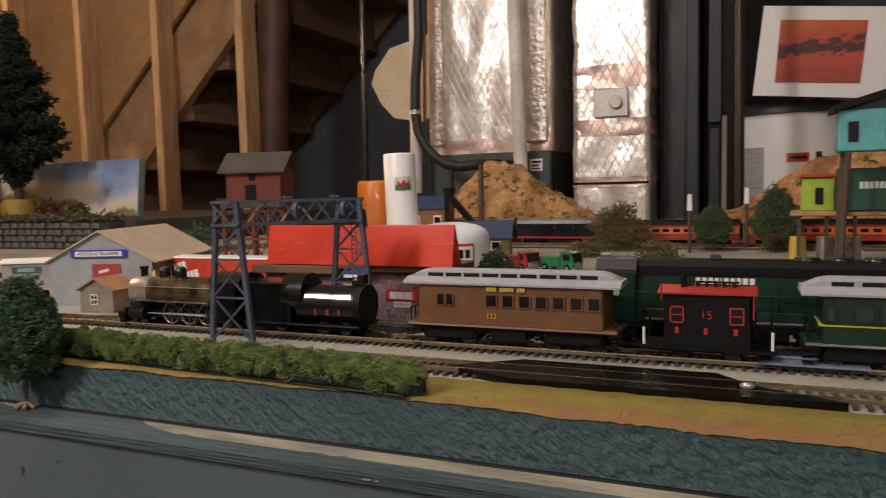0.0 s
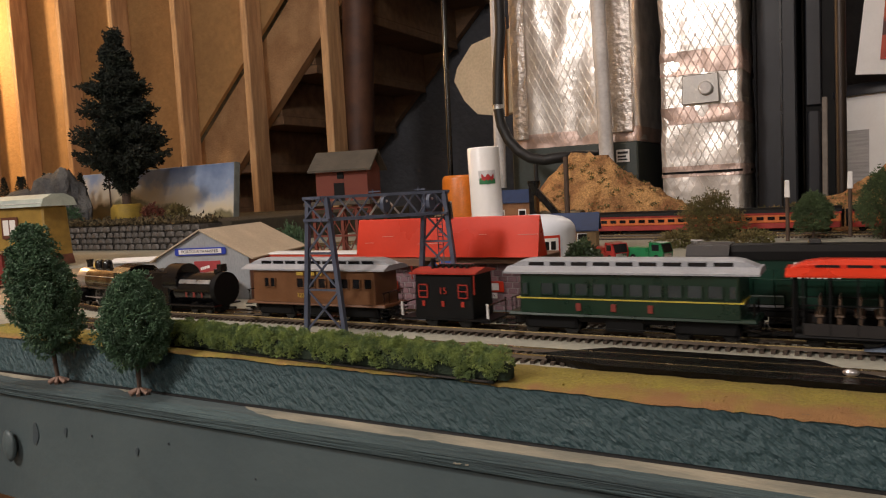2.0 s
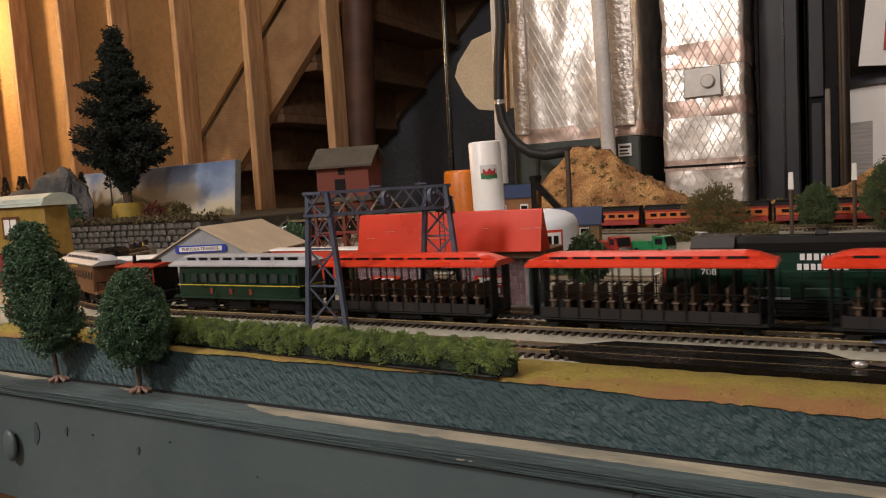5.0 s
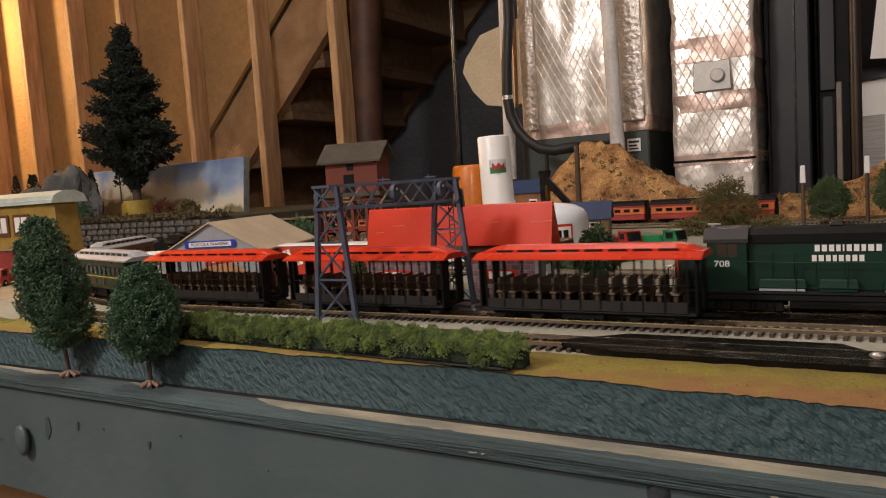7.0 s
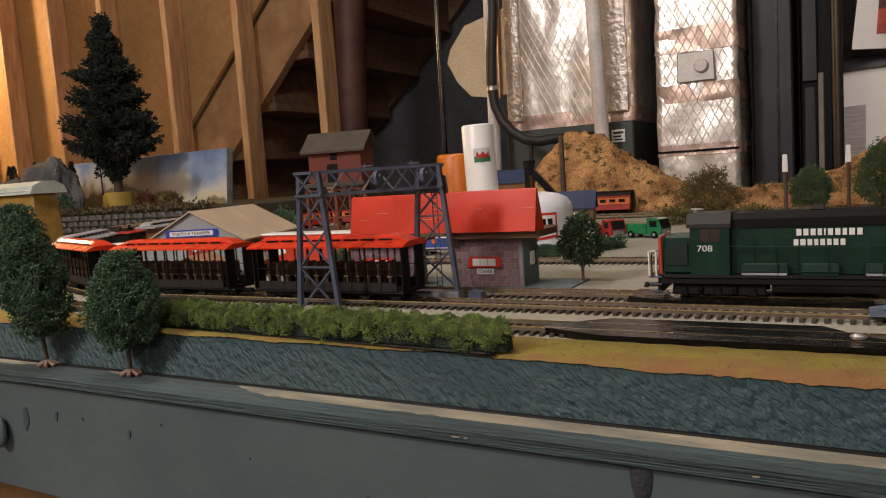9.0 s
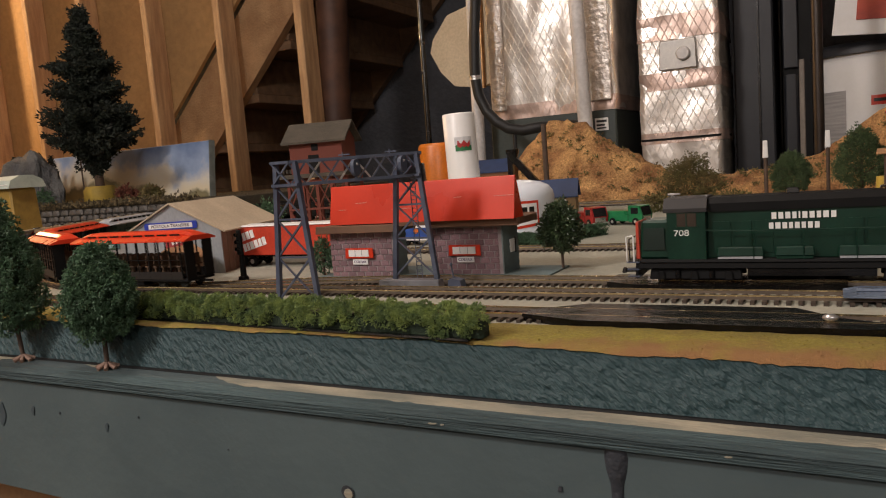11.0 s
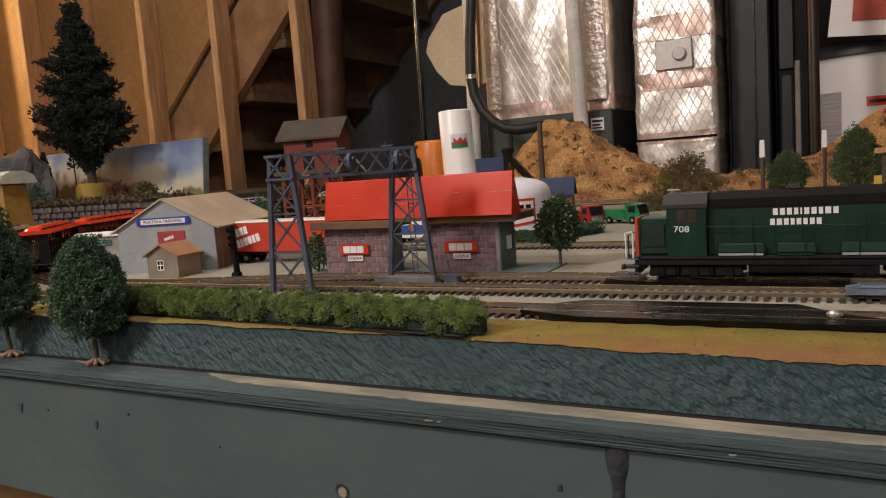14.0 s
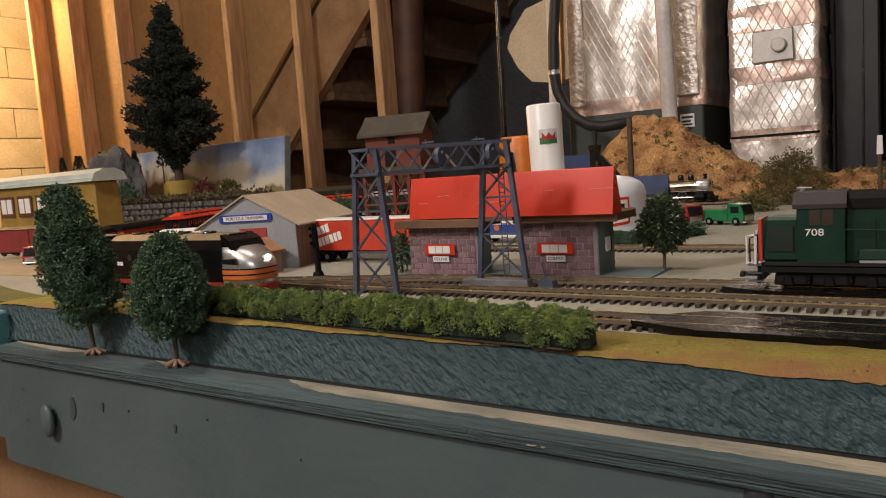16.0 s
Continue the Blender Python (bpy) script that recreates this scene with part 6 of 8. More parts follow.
def coaling_tower():
    t = thing("trestle_tower", pose(-0.582, 0.905, 0, 0, 0, 14), "red-brown shed on a trestle with a dark shingled roof", "building")
    red = material("barn_red", (0.150, 0.034, 0.020), 0.75, second=(0.15, 0.034, 0.018), scale=50)
    dark = material("tower_roof_moss", (0.075, 0.062, 0.045), 0.85, second=(0.05, 0.042, 0.03), scale=60, bump=0.4, bump_scale=500)
    part("body", Form().prism([(-0.026, 0.096), (0.026, 0.096), (0.026, 0.142), (0, 0.162), (-0.026, 0.142)], -0.040, 0.040, "x"), red, t)
    for ya in (-0.034, 0.034):
        part("roof_slope", Form().prism([(ya, 0.138), (0, 0.1655), (0, 0.1685), (ya, 0.141)], -0.049, 0.049, "x"), dark, t, "dark mossy roof slope")
    part("door", Form().box(-0.012, 0.004, -0.0268, -0.026, 0.096, 0.122), M_MATTBLACK, t)
    part("window", Form().box(-0.006, 0.004, -0.0268, -0.026, 0.128, 0.137), M_MATTBLACK, t)
    part("deck", Form().box(-0.056, 0.048, -0.040, 0.034, 0.090, 0.096, 0.0006), dark, t)
    for x in (-0.044, -0.022, 0.0, 0.022, 0.044):
        for y in (-0.030, 0.030):
            part("post", Form().box(x - 0.0022, x + 0.0022, y - 0.0022, y + 0.0022, 0, 0.090), red, t)
    for k in range(4):
        x = -0.044 + 0.022 * k
        for z in (0.004, 0.046):
            part("brace", Form().beam((x, -0.0325, z), (x + 0.022, -0.0325, z + 0.040), 0.0015, 0.0015), red, t)
            part("brace", Form().beam((x + 0.022, -0.0325, z), (x, -0.0325, z + 0.040), 0.0015, 0.0015), red, t)
    for z in (0.046, 0.086):
        part("beam", Form().box(-0.046, 0.046, -0.0335, -0.0315, z - 0.0015, z + 0.0015), red, t)
    for k in range(5):
        part("fire_bucket", Form().lathe([(0.0022, 0.098), (0.003, 0.104)], 10, pose(-0.050, -0.03 + 0.012 * k, 0)), dark, t)
    return t


coaling_tower()


def small_house(name, x, y, z, rz, size, wall, roof_mat, label, roof_rise=0.014, windows=2):
    w, d, h = size
    t = thing(name, pose(x, y, z, 0, 0, rz), label, "building")
    part("wall_shell", Form().prism([(-d / 2, 0), (d / 2, 0), (d / 2, h), (0, h + roof_rise - 0.001), (-d / 2, h)], -w / 2, w / 2, "x"), wall, t)
    for ya in (-d / 2 - 0.004, d / 2 + 0.004):
        part("roof_slope", Form().prism([(ya, h - 0.004 * 2 * roof_rise / d), (0, h + roof_rise), (0, h + roof_rise + 0.002), (ya, h + 0.002 - 0.004 * 2 * roof_rise / d)], -w / 2 - 0.004, w / 2 + 0.004, "x"), roof_mat, t)
    for k in range(windows):
        wx = -w / 2 + w * (k + 0.5) / windows
        win = part("window", Form().box(wx - w * 0.09, wx + w * 0.09, -d / 2 - 0.0008, -d / 2, h * 0.40, h * 0.80), M_WHITE, t)
        part("pane", Form().box(wx - w * 0.07, wx + w * 0.07, -d / 2 - 0.0012, -d / 2 - 0.0008, h * 0.44, h * 0.76), M_DARKWIN, win)
    return t


M_BLUEROOF = material("dark_blue_roof", (0.022, 0.045, 0.12), 0.6, scale=60)
small_house("blue_roofed_house", -0.320, 1.12, 0, 12, (0.085, 0.045, 0.034), material("house_sand", (0.36, 0.25, 0.13), 0.8, scale=60), M_BLUEROOF, "sand-coloured house with a dark blue roof", 0.022)
small_house("blue_roofed_house", -0.505, 1.33, 0.0, 8, (0.085, 0.05, 0.075), material("house_rust", (0.30, 0.14, 0.06), 0.8, scale=60), M_BLUEROOF, "rust-coloured house with a dark blue roof behind the tank", 0.02)

# ore loader behind the roof
loader = thing("conveyor_loader", pose(-0.455, 1.30, 0), "dark conveyor loader with a sloping arm", "loader")
part("mast", Form().beam((0, 0, 0), (0, 0, 0.100), 0.010, 0.010), M_BLACK, loader)
part("arm", Form().beam((0.004, 0, 0.098), (0.055, 0.0, 0.040), 0.008, 0.012), M_BLACK, loader)
part("hopper", Form().lathe([(0.003, 0.085), (0.012, 0.105), (0.012, 0.112)], 12, pose(0.004, 0, 0)), M_BLACK, loader)
part("strut", Form().beam((0.055, 0, 0.040), (0.055, 0, 0.0), 0.004, 0.004), M_BLACK, loader)

pole = thing("utility_pole", pose(-0.395, 1.32, 0), "plain dark brown pole before the hill", "pole")
part("shaft", Form().rod((0, 0, 0), (0, 0, 0.153), 0.0052, 12, 0.0046), M_BARK, pole)
for k, (x, y, h) in enumerate(((-0.020, 1.24, 0.092), (0.062, 1.30, 0.100))):
    p = thing("sign_post", pose(x, y, 0), "brown post with a small white board on top", "post", "white-headed posts")
    part("post", Form().rod((0, 0, 0), (0, 0, h - 0.02), 0.0028, 10), M_BARK, p)
    part("board", Form().box(-0.004, 0.004, -0.003, 0.003, h - 0.026, h, 0.0008), M_WHITE, p)


# ---------------------------------------------------------------- scenery
def hill(name, x0, x1, y0, y1, height, label, mat, seed, nx=90, ny=36):
    """A plaster hill: heights on a grid, rough all over, over a flat foot."""
    f, v = Form(), []
    for j in range(ny + 1):
        for i in range(nx + 1):
            x, y = x0 + (x1 - x0) * i / nx, y0 + (y1 - y0) * j / ny
            h = height(x, y)
            edge = min(1, j / 2)
            p = Vector((x, y, 0)) * 30 + Vector((seed, 0, 0))
            h = h * (1 + 0.12 * noise.noise(p)) + edge * (0.010 * noise.noise(p * 2.2) + 0.005 * noise.noise(p * 6)) - edge * 0.016 * abs(noise.noise(Vector((x * 26 + y * 14, seed, y * 5))))
            v.append((x, y + 0.004 * noise.noise(p * 1.7), max(-0.002, h)))
    w = nx + 1
    f.add(v, [(j * w + i, j * w + i + 1, (j + 1) * w + i + 1, (j + 1) * w + i) for j in range(ny) for i in range(nx)], None, True)
    ring = [j * w for j in range(ny, -1, -1)] + list(range(1, nx + 1)) + [j * w + nx for j in range(1, ny + 1)] + [ny * w + i for i in range(nx - 1, 0, -1)]
    low = len(v)
    f.v += [(v[k][0], v[k][1], -0.004) for k in ring]
    for a in range(len(ring)):
        b = (a + 1) % len(ring)
        f.f.append((ring[a], ring[b], low + b, low + a))
    return structure(name, f, mat, label, "hill")


M_DESERT = material("desert_plaster", (0.56, 0.32, 0.125), 0.95, second=(0.27, 0.125, 0.048), scale=26, bump=1.0, bump_scale=150, fine=0.22, mix=0.55)
KNOTS = [(-0.66, 0.02), (-0.58, 0.055), (-0.52, 0.095), (-0.475, 0.140), (-0.435, 0.170), (-0.405, 0.168), (-0.36, 0.148), (-0.30, 0.108), (-0.24, 0.066), (-0.18, 0.042), (-0.10, 0.036), (-0.02, 0.044), (0.04, 0.062), (0.10, 0.098), (0.16, 0.140), (0.24, 0.175), (0.34, 0.20), (0.6, 0.22), (1.2, 0.16)]


def ridge(x, y):
    z = np.interp(x, [k[0] for k in KNOTS], [k[1] for k in KNOTS])
    foot = 1.395 + 0.01 * math.sin(x * 23)
    crest = 1.47 + 0.02 * math.sin(x * 9)
    u = (y - foot) / (crest - foot) if y < crest else max(0.0, 1 - 2.5 * (y - crest))
    u = min(1.0, max(0.0, u))
    return z * (u ** 0.8)


hill("desert_hill", -0.68, 1.3, 1.392, 1.62, ridge, "orange-brown plaster desert hill with tufts of scrub", M_DESERT, 3.3, 150, 30)
tufts = Form()
rng = random.Random(77)
for _ in range(240):
    x = rng.uniform(-0.55, 0.35)
    y = rng.uniform(1.40, 1.47)
    z = ridge(x, y)
    for k in range(9):
        leaf(tufts, Vector((x + rng.gauss(0, 0.004), y + rng.gauss(0, 0.003), z + rng.uniform(0, 0.006))), 0.0042, rng, Vector((0, 0, 0.6)))
tagged(part("scrub_tufts", tufts, M_SAGE), "scattered olive scrub tufts on the desert hill", "scrub", kind="stuff")

# terrace at the left back, with its stone wall
structure("terrace", Form().box(-2.3, -1.13, 1.20, 1.95, 0.0, 0.060, 0.002), material("terrace_brown", (0.055, 0.045, 0.028), 0.95, scale=30, bump=0.8, bump_scale=500), "green-brown raised scenery terrace", "terrace")
M_STONE = material("wall_stone", (0.17, 0.16, 0.145), 0.5, second=(0.075, 0.070, 0.064), scale=40, bump=0.5, bump_scale=500)
wall = thing("stone_wall", pose(0, 0, 0), "weathered grey stone retaining wall along the curve", "wall", kind="structure")
part("core", Form().box(-2.25, -1.16, 1.160, 1.199, 0.0, 0.057), material("wall_joint_grey", (0.055, 0.05, 0.045), 0.9, scale=90), wall)
rng = random.Random(12)
stones = [Form().box(-0.014, 0.014, 0, 0.006, 0, 0.013, 0.003).mesh("stone", M_STONE), Form().box(-0.010, 0.010, 0, 0.007, 0, 0.013, 0.003).mesh("stone", M_STONE)]
for row in range(4):
    x = -2.24 + rng.uniform(0, 0.02)
    while x < -1.17:
        k = rng.randrange(2)
        part("stone", stones[k], M_STONE, wall, "", pose(x, 1.153 + rng.uniform(-0.002, 0.002), 0.001 + row * 0.0142))
        x += 0.0295 if k == 0 else 0.0225
M_FLOWER = material("dry_flower_mix", (0.14, 0.105, 0.05), 0.9, second=(0.055, 0.046, 0.026), islands=0.7, scale=60)
growth = Form()
for _ in range(3600):
    leaf(growth, Vector((rng.uniform(-2.2, -1.16), rng.gauss(1.178, 0.018), 0.060 + abs(rng.gauss(0, 0.006)))), 0.0065, rng, Vector((0, 0, 0.8)))
tagged(part("wall_top_growth", growth, M_FLOWER), "dry brown and ochre growth along the wall top", "undergrowth", kind="stuff")


def canvas_painting():
    p = thing("landscape_canvas", pose(-1.70, 1.46, 0.060, -7, 0, 0), "unframed canvas painting of sky, clouds and trees leaning at the back", "painting")
    m = bpy.data.materials.new("painted_landscape")
    m.use_nodes = True
    nt = m.node_tree
    b = nt.nodes["Principled BSDF"]
    co, sep = nt.nodes.new("ShaderNodeTexCoord"), nt.nodes.new("ShaderNodeSeparateXYZ")
    nz = nt.nodes.new("ShaderNodeTexNoise")
    nz.inputs["Scale"].default_value, nz.inputs["Detail"].default_value = 9, 6
    nt.links.new(co.outputs["Object"], nz.inputs["Vector"])
    nt.links.new(co.outputs["Object"], sep.inputs[0])
    add = nt.nodes.new("ShaderNodeMath")
    add.operation = "MULTIPLY_ADD"
    add.inputs[1].default_value = 0.20
    nt.links.new(nz.outputs["Fac"], add.inputs[0])
    nt.links.new(sep.outputs["Z"], add.inputs[2])
    r = nt.nodes.new("ShaderNodeValToRGB")
    mr = nt.nodes.new("ShaderNodeMapRange")
    mr.inputs["From Min"].default_value, mr.inputs["From Max"].default_value = 0.06, 0.27
    lean = nt.nodes.new("ShaderNodeMath")
    lean.operation = "MULTIPLY_ADD"
    lean.inputs[1].default_value = 0.10
    nt.links.new(sep.outputs["X"], lean.inputs[0])
    nt.links.new(add.outputs[0], lean.inputs[2])
    nt.links.new(lean.outputs[0], mr.inputs["Value"])
    nt.links.new(mr.outputs[0], r.inputs["Fac"])
    e = r.color_ramp.elements
    e[0].position, e[0].color = 0.0, (0.16, 0.12, 0.05, 1)
    e[1].position, e[1].color = 1.0, (0.11, 0.18, 0.34, 1)
    for pos, col in ((0.22, (0.30, 0.25, 0.12, 1)), (0.34, (0.20, 0.18, 0.10, 1)), (0.42, (0.70, 0.62, 0.44, 1)), (0.60, (0.66, 0.63, 0.55, 1)), (0.74, (0.30, 0.39, 0.56, 1))):
        el = e.new(pos)
        el.color = col
    nt.links.new(r.outputs["Color"], b.inputs["Base Color"])
    b.inputs["Roughness"].default_value = 0.6
    part("canvas", Form().box(-0.36, 0.31, 0, 0.018, 0, 0.150, 0.002), m, p)
    part("canvas_edge", Form().box(0.3101, 0.3125, -0.0005, 0.0185, 0, 0.1505), material("canvas_edge_grey", (0.20, 0.22, 0.20), 0.8, scale=40), p)


canvas_painting()


def fir_tree():
    t = thing("bottle_brush_fir", pose(-1.610, 1.30, 0.060), "big dark bottle-brush fir in a yellow pot", "tree")
    part("pot", Form().lathe([(0.036, 0), (0.042, 0.008), (0.041, 0.040), (0.034, 0.050)], 6), material("pot_yellow", (0.40, 0.28, 0.045), 0.7, scale=40), t, "mustard yellow pot")
    part("trunk", Form().rod((0, 0, 0.03), (0, 0, 0.47), 0.012, 8, 0.003), M_BARK, t)
    f, rng = Form(), random.Random(99)
    hs, ws = [0.080, 0.100, 0.125, 0.170, 0.230, 0.290, 0.350, 0.420, 0.465, 0.490], [0.012, 0.034, 0.070, 0.098, 0.095, 0.078, 0.056, 0.030, 0.015, 0.005]
    for _ in range(900):
        z = rng.uniform(0.075, 0.485)
        full = float(np.interp(z, hs, ws)) * (1 + 0.22 * math.sin(z * 95) + 0.15 * math.sin(z * 41))
        if rng.random() > 0.35 + full / 0.13:
            continue
        a = rng.uniform(0, 2 * math.pi)
        reach = full * rng.uniform(0.55, 1.15)
        d = Vector((math.cos(a), math.sin(a), 0))
        n = max(4, int(reach / 0.009))
        for k in range(n):
            s = (k + 1) / n
            p = d * reach * s + Vector((0, 0, z + 0.030 * s * s - 0.012 * s))
            for _ in range(8):
                leaf(f, p + Vector((rng.gauss(0, 0.004), rng.gauss(0, 0.004), rng.gauss(0, 0.004))), 0.0085, rng, d * 0.8 + Vector((0, 0, 0.35)))
    a = math.radians(-25)
    for k in range(60):
        s = rng.uniform(0.3, 1.0)
        for _ in range(14):
            leaf(f, Vector((0.190 * s * math.cos(a), 0.190 * s * math.sin(a), 0.120 + 0.055 * s)) + Vector((rng.gauss(0, 0.010), rng.gauss(0, 0.010), rng.gauss(0, 0.009))), 0.012, rng, Vector((0.8, -0.3, 0.3)))
    part("needles", f, material("fir_needles", (0.014, 0.021, 0.012), 0.8, second=(0.009, 0.013, 0.008), islands=0.4, scale=30), t)


fir_tree()


def boulder(name, x, y, z, size, seed, label):
    f, bm = Form(), bmesh.new()
    bmesh.ops.create_icosphere(bm, subdivisions=4, radius=1)
    for v in bm.verts:
        k = 1 + 0.30 * noise.noise(v.co * 1.3 + Vector((seed, 0, 0))) + 0.13 * noise.noise(v.co * 3.4 + Vector((0, seed, 0))) + 0.05 * noise.noise(v.co * 9)
        v.co = Vector((v.co.x * size[0], v.co.y * size[1], max(-0.3, v.co.z) * size[2])) * k
    me = bpy.data.meshes.new(name)
    bm.to_mesh(me)
    bm.free()
    me.materials.append(material("boulder_grey", (0.15, 0.15, 0.145), 0.85, second=(0.07, 0.072, 0.075), scale=20, bump=0.7, bump_scale=150))
    ob = new(name, me)
    ob.matrix_basis = pose(x, y, z)
    return tagged(ob, label, "rock")


boulder("model_boulder", -1.86, 1.27, 0.085, (0.100, 0.06, 0.125), 5, "large grey plaster boulder on the terrace")
boulder("model_boulder", -2.08, 1.30, 0.075, (0.10, 0.06, 0.085), 8, "lower brown-grey plaster boulder on the terrace")
for k in range(9):
    x = -2.24 + 0.07 * k + 0.02 * math.sin(5 * k)
    s = 0.045 + 0.02 * math.sin(3.1 * k)
    t = thing("little_fir", pose(x, 1.34 + 0.02 * math.sin(2 * k), 0.150 if x < -1.75 else 0.06), "small dark model fir on the rocks", "tree", "little firs")
    f, r3 = Form(), random.Random(k)
    for _ in range(240):
        u = r3.random()
        a = r3.uniform(0, 6.283)
        d = Vector((math.cos(a), math.sin(a), 0))
        leaf(f, d * (1 - u) * s * 0.36 * r3.uniform(0.5, 1) + Vector((0, 0, s * (0.1 + 1.25 * u))), 0.006, r3, d)
    part("needles", f, MATS["fir_needles"], t)
    part("trunk", Form().rod((0, 0, -0.092 if x < -1.75 else -0.004), (0, 0, s), 0.002, 6), M_BARK, t)
for k, (x, r, m) in enumerate(((-1.45, 0.026, material("rust_foam", (0.16, 0.05, 0.03), 0.95, islands=0.4, scale=40)), (-1.78, 0.03, M_TREE), (-1.36, 0.024, MATS["olive_foam"]))):
    shrub(x, 1.25, 0.060, "small model shrub on the terrace", (r, r, r * 0.9), 700, 0.0065, 60 + k, m)


def yellow_depot():
    # a depot building, given the body, roof and wheels of a railcar
    t = thing("trolley_car", pose(-1.345, 0.83, 0.0, 0, 0, 3), "mustard yellow depot with a pale green roof, shaped like a trolley car", "trolley")
    must = material("depot_mustard", (0.36, 0.23, 0.05), 0.55, scale=50)
    pale = material("depot_roof_mint", (0.44, 0.50, 0.44), 0.6, second=(0.36, 0.42, 0.38), scale=50)
    brown = material("depot_brown", (0.14, 0.05, 0.03), 0.6, scale=50)
    part("body", Form().box(-0.160, 0.155, -0.030, 0.030, 0.020, 0.112, 0.003), must, t)
    part("skirt", Form().box(-0.161, 0.156, -0.031, 0.031, 0.004, 0.024, 0.002), brown, t)
    part("roof", Form().prism([(-0.036, 0.112), (0.036, 0.112), (0.030, 0.126), (0.012, 0.134), (-0.012, 0.134), (-0.030, 0.126)], -0.168, 0.162, "x"), pale, t)
    for k in range(3):
        part("roof_rib", Form().beam((-0.166, -0.034 + 0.012 * k, 0.1185 + 0.006 * k), (0.160, -0.034 + 0.012 * k, 0.1185 + 0.006 * k), 0.001, 0.001), M_WHITE, t)
    for k in range(4):
        x = -0.125 + 0.062 * k
        frame_ = part("window_frame", Form().box(x - 0.024, x + 0.024, -0.0312, -0.030, 0.055, 0.095), brown, t, "brown window frame")
        part("pane", Form().box(x - 0.018, x - 0.002, -0.0320, -0.0312, 0.062, 0.090), M_WHITE, frame_)
        part("pane", Form().box(x + 0.002, x + 0.018, -0.0320, -0.0312, 0.062, 0.090), M_WHITE, frame_)
    bogie(t, -0.09, 2, 0.03)
    bogie(t, 0.09, 2, 0.03)


yellow_depot()
box = thing("red_boxcar", pose(-1.085, 0.640, 0, 0, 0, 12), "dull red wooden boxcar standing beyond the curve", "boxcar")
part("body", Form().box(-0.06, 0.06, -0.014, 0.014, 0.010, 0.044, 0.001), material("boxcar_red", (0.24, 0.03, 0.025), 0.6, scale=50), box)
part("roof", Form().prism([(-0.015, 0.044), (0.015, 0.044), (0, 0.048)], -0.061, 0.061, "x"), M_MATTBLACK, box)
part("door", Form().box(-0.012, 0.012, -0.0150, -0.014, 0.012, 0.042), MATS["boxcar_red"], box)
bogie(box, -0.038)
bogie(box, 0.038)
structure("yard_ground", Form().box(-1.12, -0.62, 0.5, 1.15, -0.0005, 0.0006), material("yard_tan", (0.42, 0.32, 0.19), 0.9, second=(0.34, 0.26, 0.16), scale=18, bump=0.4, bump_scale=900), "tan sandy yard ground inside the curve", "ground")
store = thing("grey_lineside_store", pose(-0.742, 0.676, 0, 0, 0, 28), "low grey lineside store with a white roof edge", "building")
part("wall_shell", Form().box(-0.045, 0.045, -0.014, 0.014, 0, 0.031, 0.0006), material("store_grey", (0.30, 0.30, 0.29), 0.7, second=(0.24, 0.24, 0.235), scale=60), store)
part("roof", Form().prism([(-0.016, 0.031), (0.016, 0.031), (0.016, 0.033), (0.004, 0.0365), (-0.004, 0.0365), (-0.016, 0.033)], -0.047, 0.047, "x"), M_WHITE, store, "white roof")
board = part("sign_board", Form().box(-0.032, 0.002, -0.0146, -0.0140, 0.019, 0.027), material("sign_dark_teal", (0.06, 0.11, 0.11), 0.6, scale=80), store)
letter_bars([.6, .6, .6, .6, .6, .6], 0.0045, material("pale_teal_lettering", (0.30, 0.48, 0.44), 0.6), board, pose(-0.015, -0.0147, 0.0208))
dark_box = thing("coal_bin", pose(-0.602, 0.560, 0), "low black bin beside the shed", "bin")
part("bin", Form().box(-0.012, 0.008, -0.008, 0.008, 0, 0.016, 0.001), M_MATTBLACK, dark_box)

# houses at the board's far right
M_LIME = material("lime_paint", (0.36, 0.52, 0.04), 0.5, scale=50)
M_AQUA = material("aqua_paint", (0.11, 0.42, 0.44), 0.5, scale=50)
M_BLUE = material("bright_blue_paint", (0.03, 0.22, 0.50), 0.5, scale=50)
M_BOTTLE = material("bottle_green_paint", (0.010, 0.085, 0.045), 0.45, scale=50)
loft = thing("stilt_house", pose(0.2, 0.98, 0), "aqua and blue house on tall stilts", "building")
part("side_wall", Form().box(-0.045, 0.045, -0.0245, 0.025, 0.140, 0.185, 0.001), M_AQUA, loft)
part("end_wall", Form().box(0.0455, 0.10, -0.0265, 0.027, 0.060, 0.205, 0.001), M_BLUE, loft, "bright blue end wall")
part("roof", Form().prism([(-0.050, 0.183), (0.105, 0.228), (0.105, 0.236), (-0.050, 0.190)], -0.032, 0.032), M_MATTBLACK, loft)
for x in (-0.030, 0.006):
    part("window", Form().box(x - 0.005, x + 0.005, -0.0255, -0.0245, 0.150, 0.172), M_DARKWIN, loft)
for x in (-0.034, 0.036):
    for y in (-0.02, 0.02):
        part("stilt", Form().rod((x - 0.006, y, 0), (x, y, 0.140), 0.0035, 8), M_BARK, loft)
lime = thing("lime_house", pose(0.142, 1.045, 0), "lime green narrow house on a deck", "building")
part("wall_shell", Form().box(-0.018, 0.018, -0.018, 0.018, 0.072, 0.112, 0.001), M_LIME, lime)
part("roof", Form().box(-0.021, 0.021, -0.021, 0.021, 0.112, 0.116, 0.001), M_DKRED, lime)
part("window", Form().box(-0.003, 0.006, -0.0188, -0.018, 0.080, 0.100), M_DARKWIN, lime)
part("deck", Form().box(-0.03, 0.10, -0.026, 0.024, 0.066, 0.072, 0.001), MATS["hut_roof_orange"], lime)
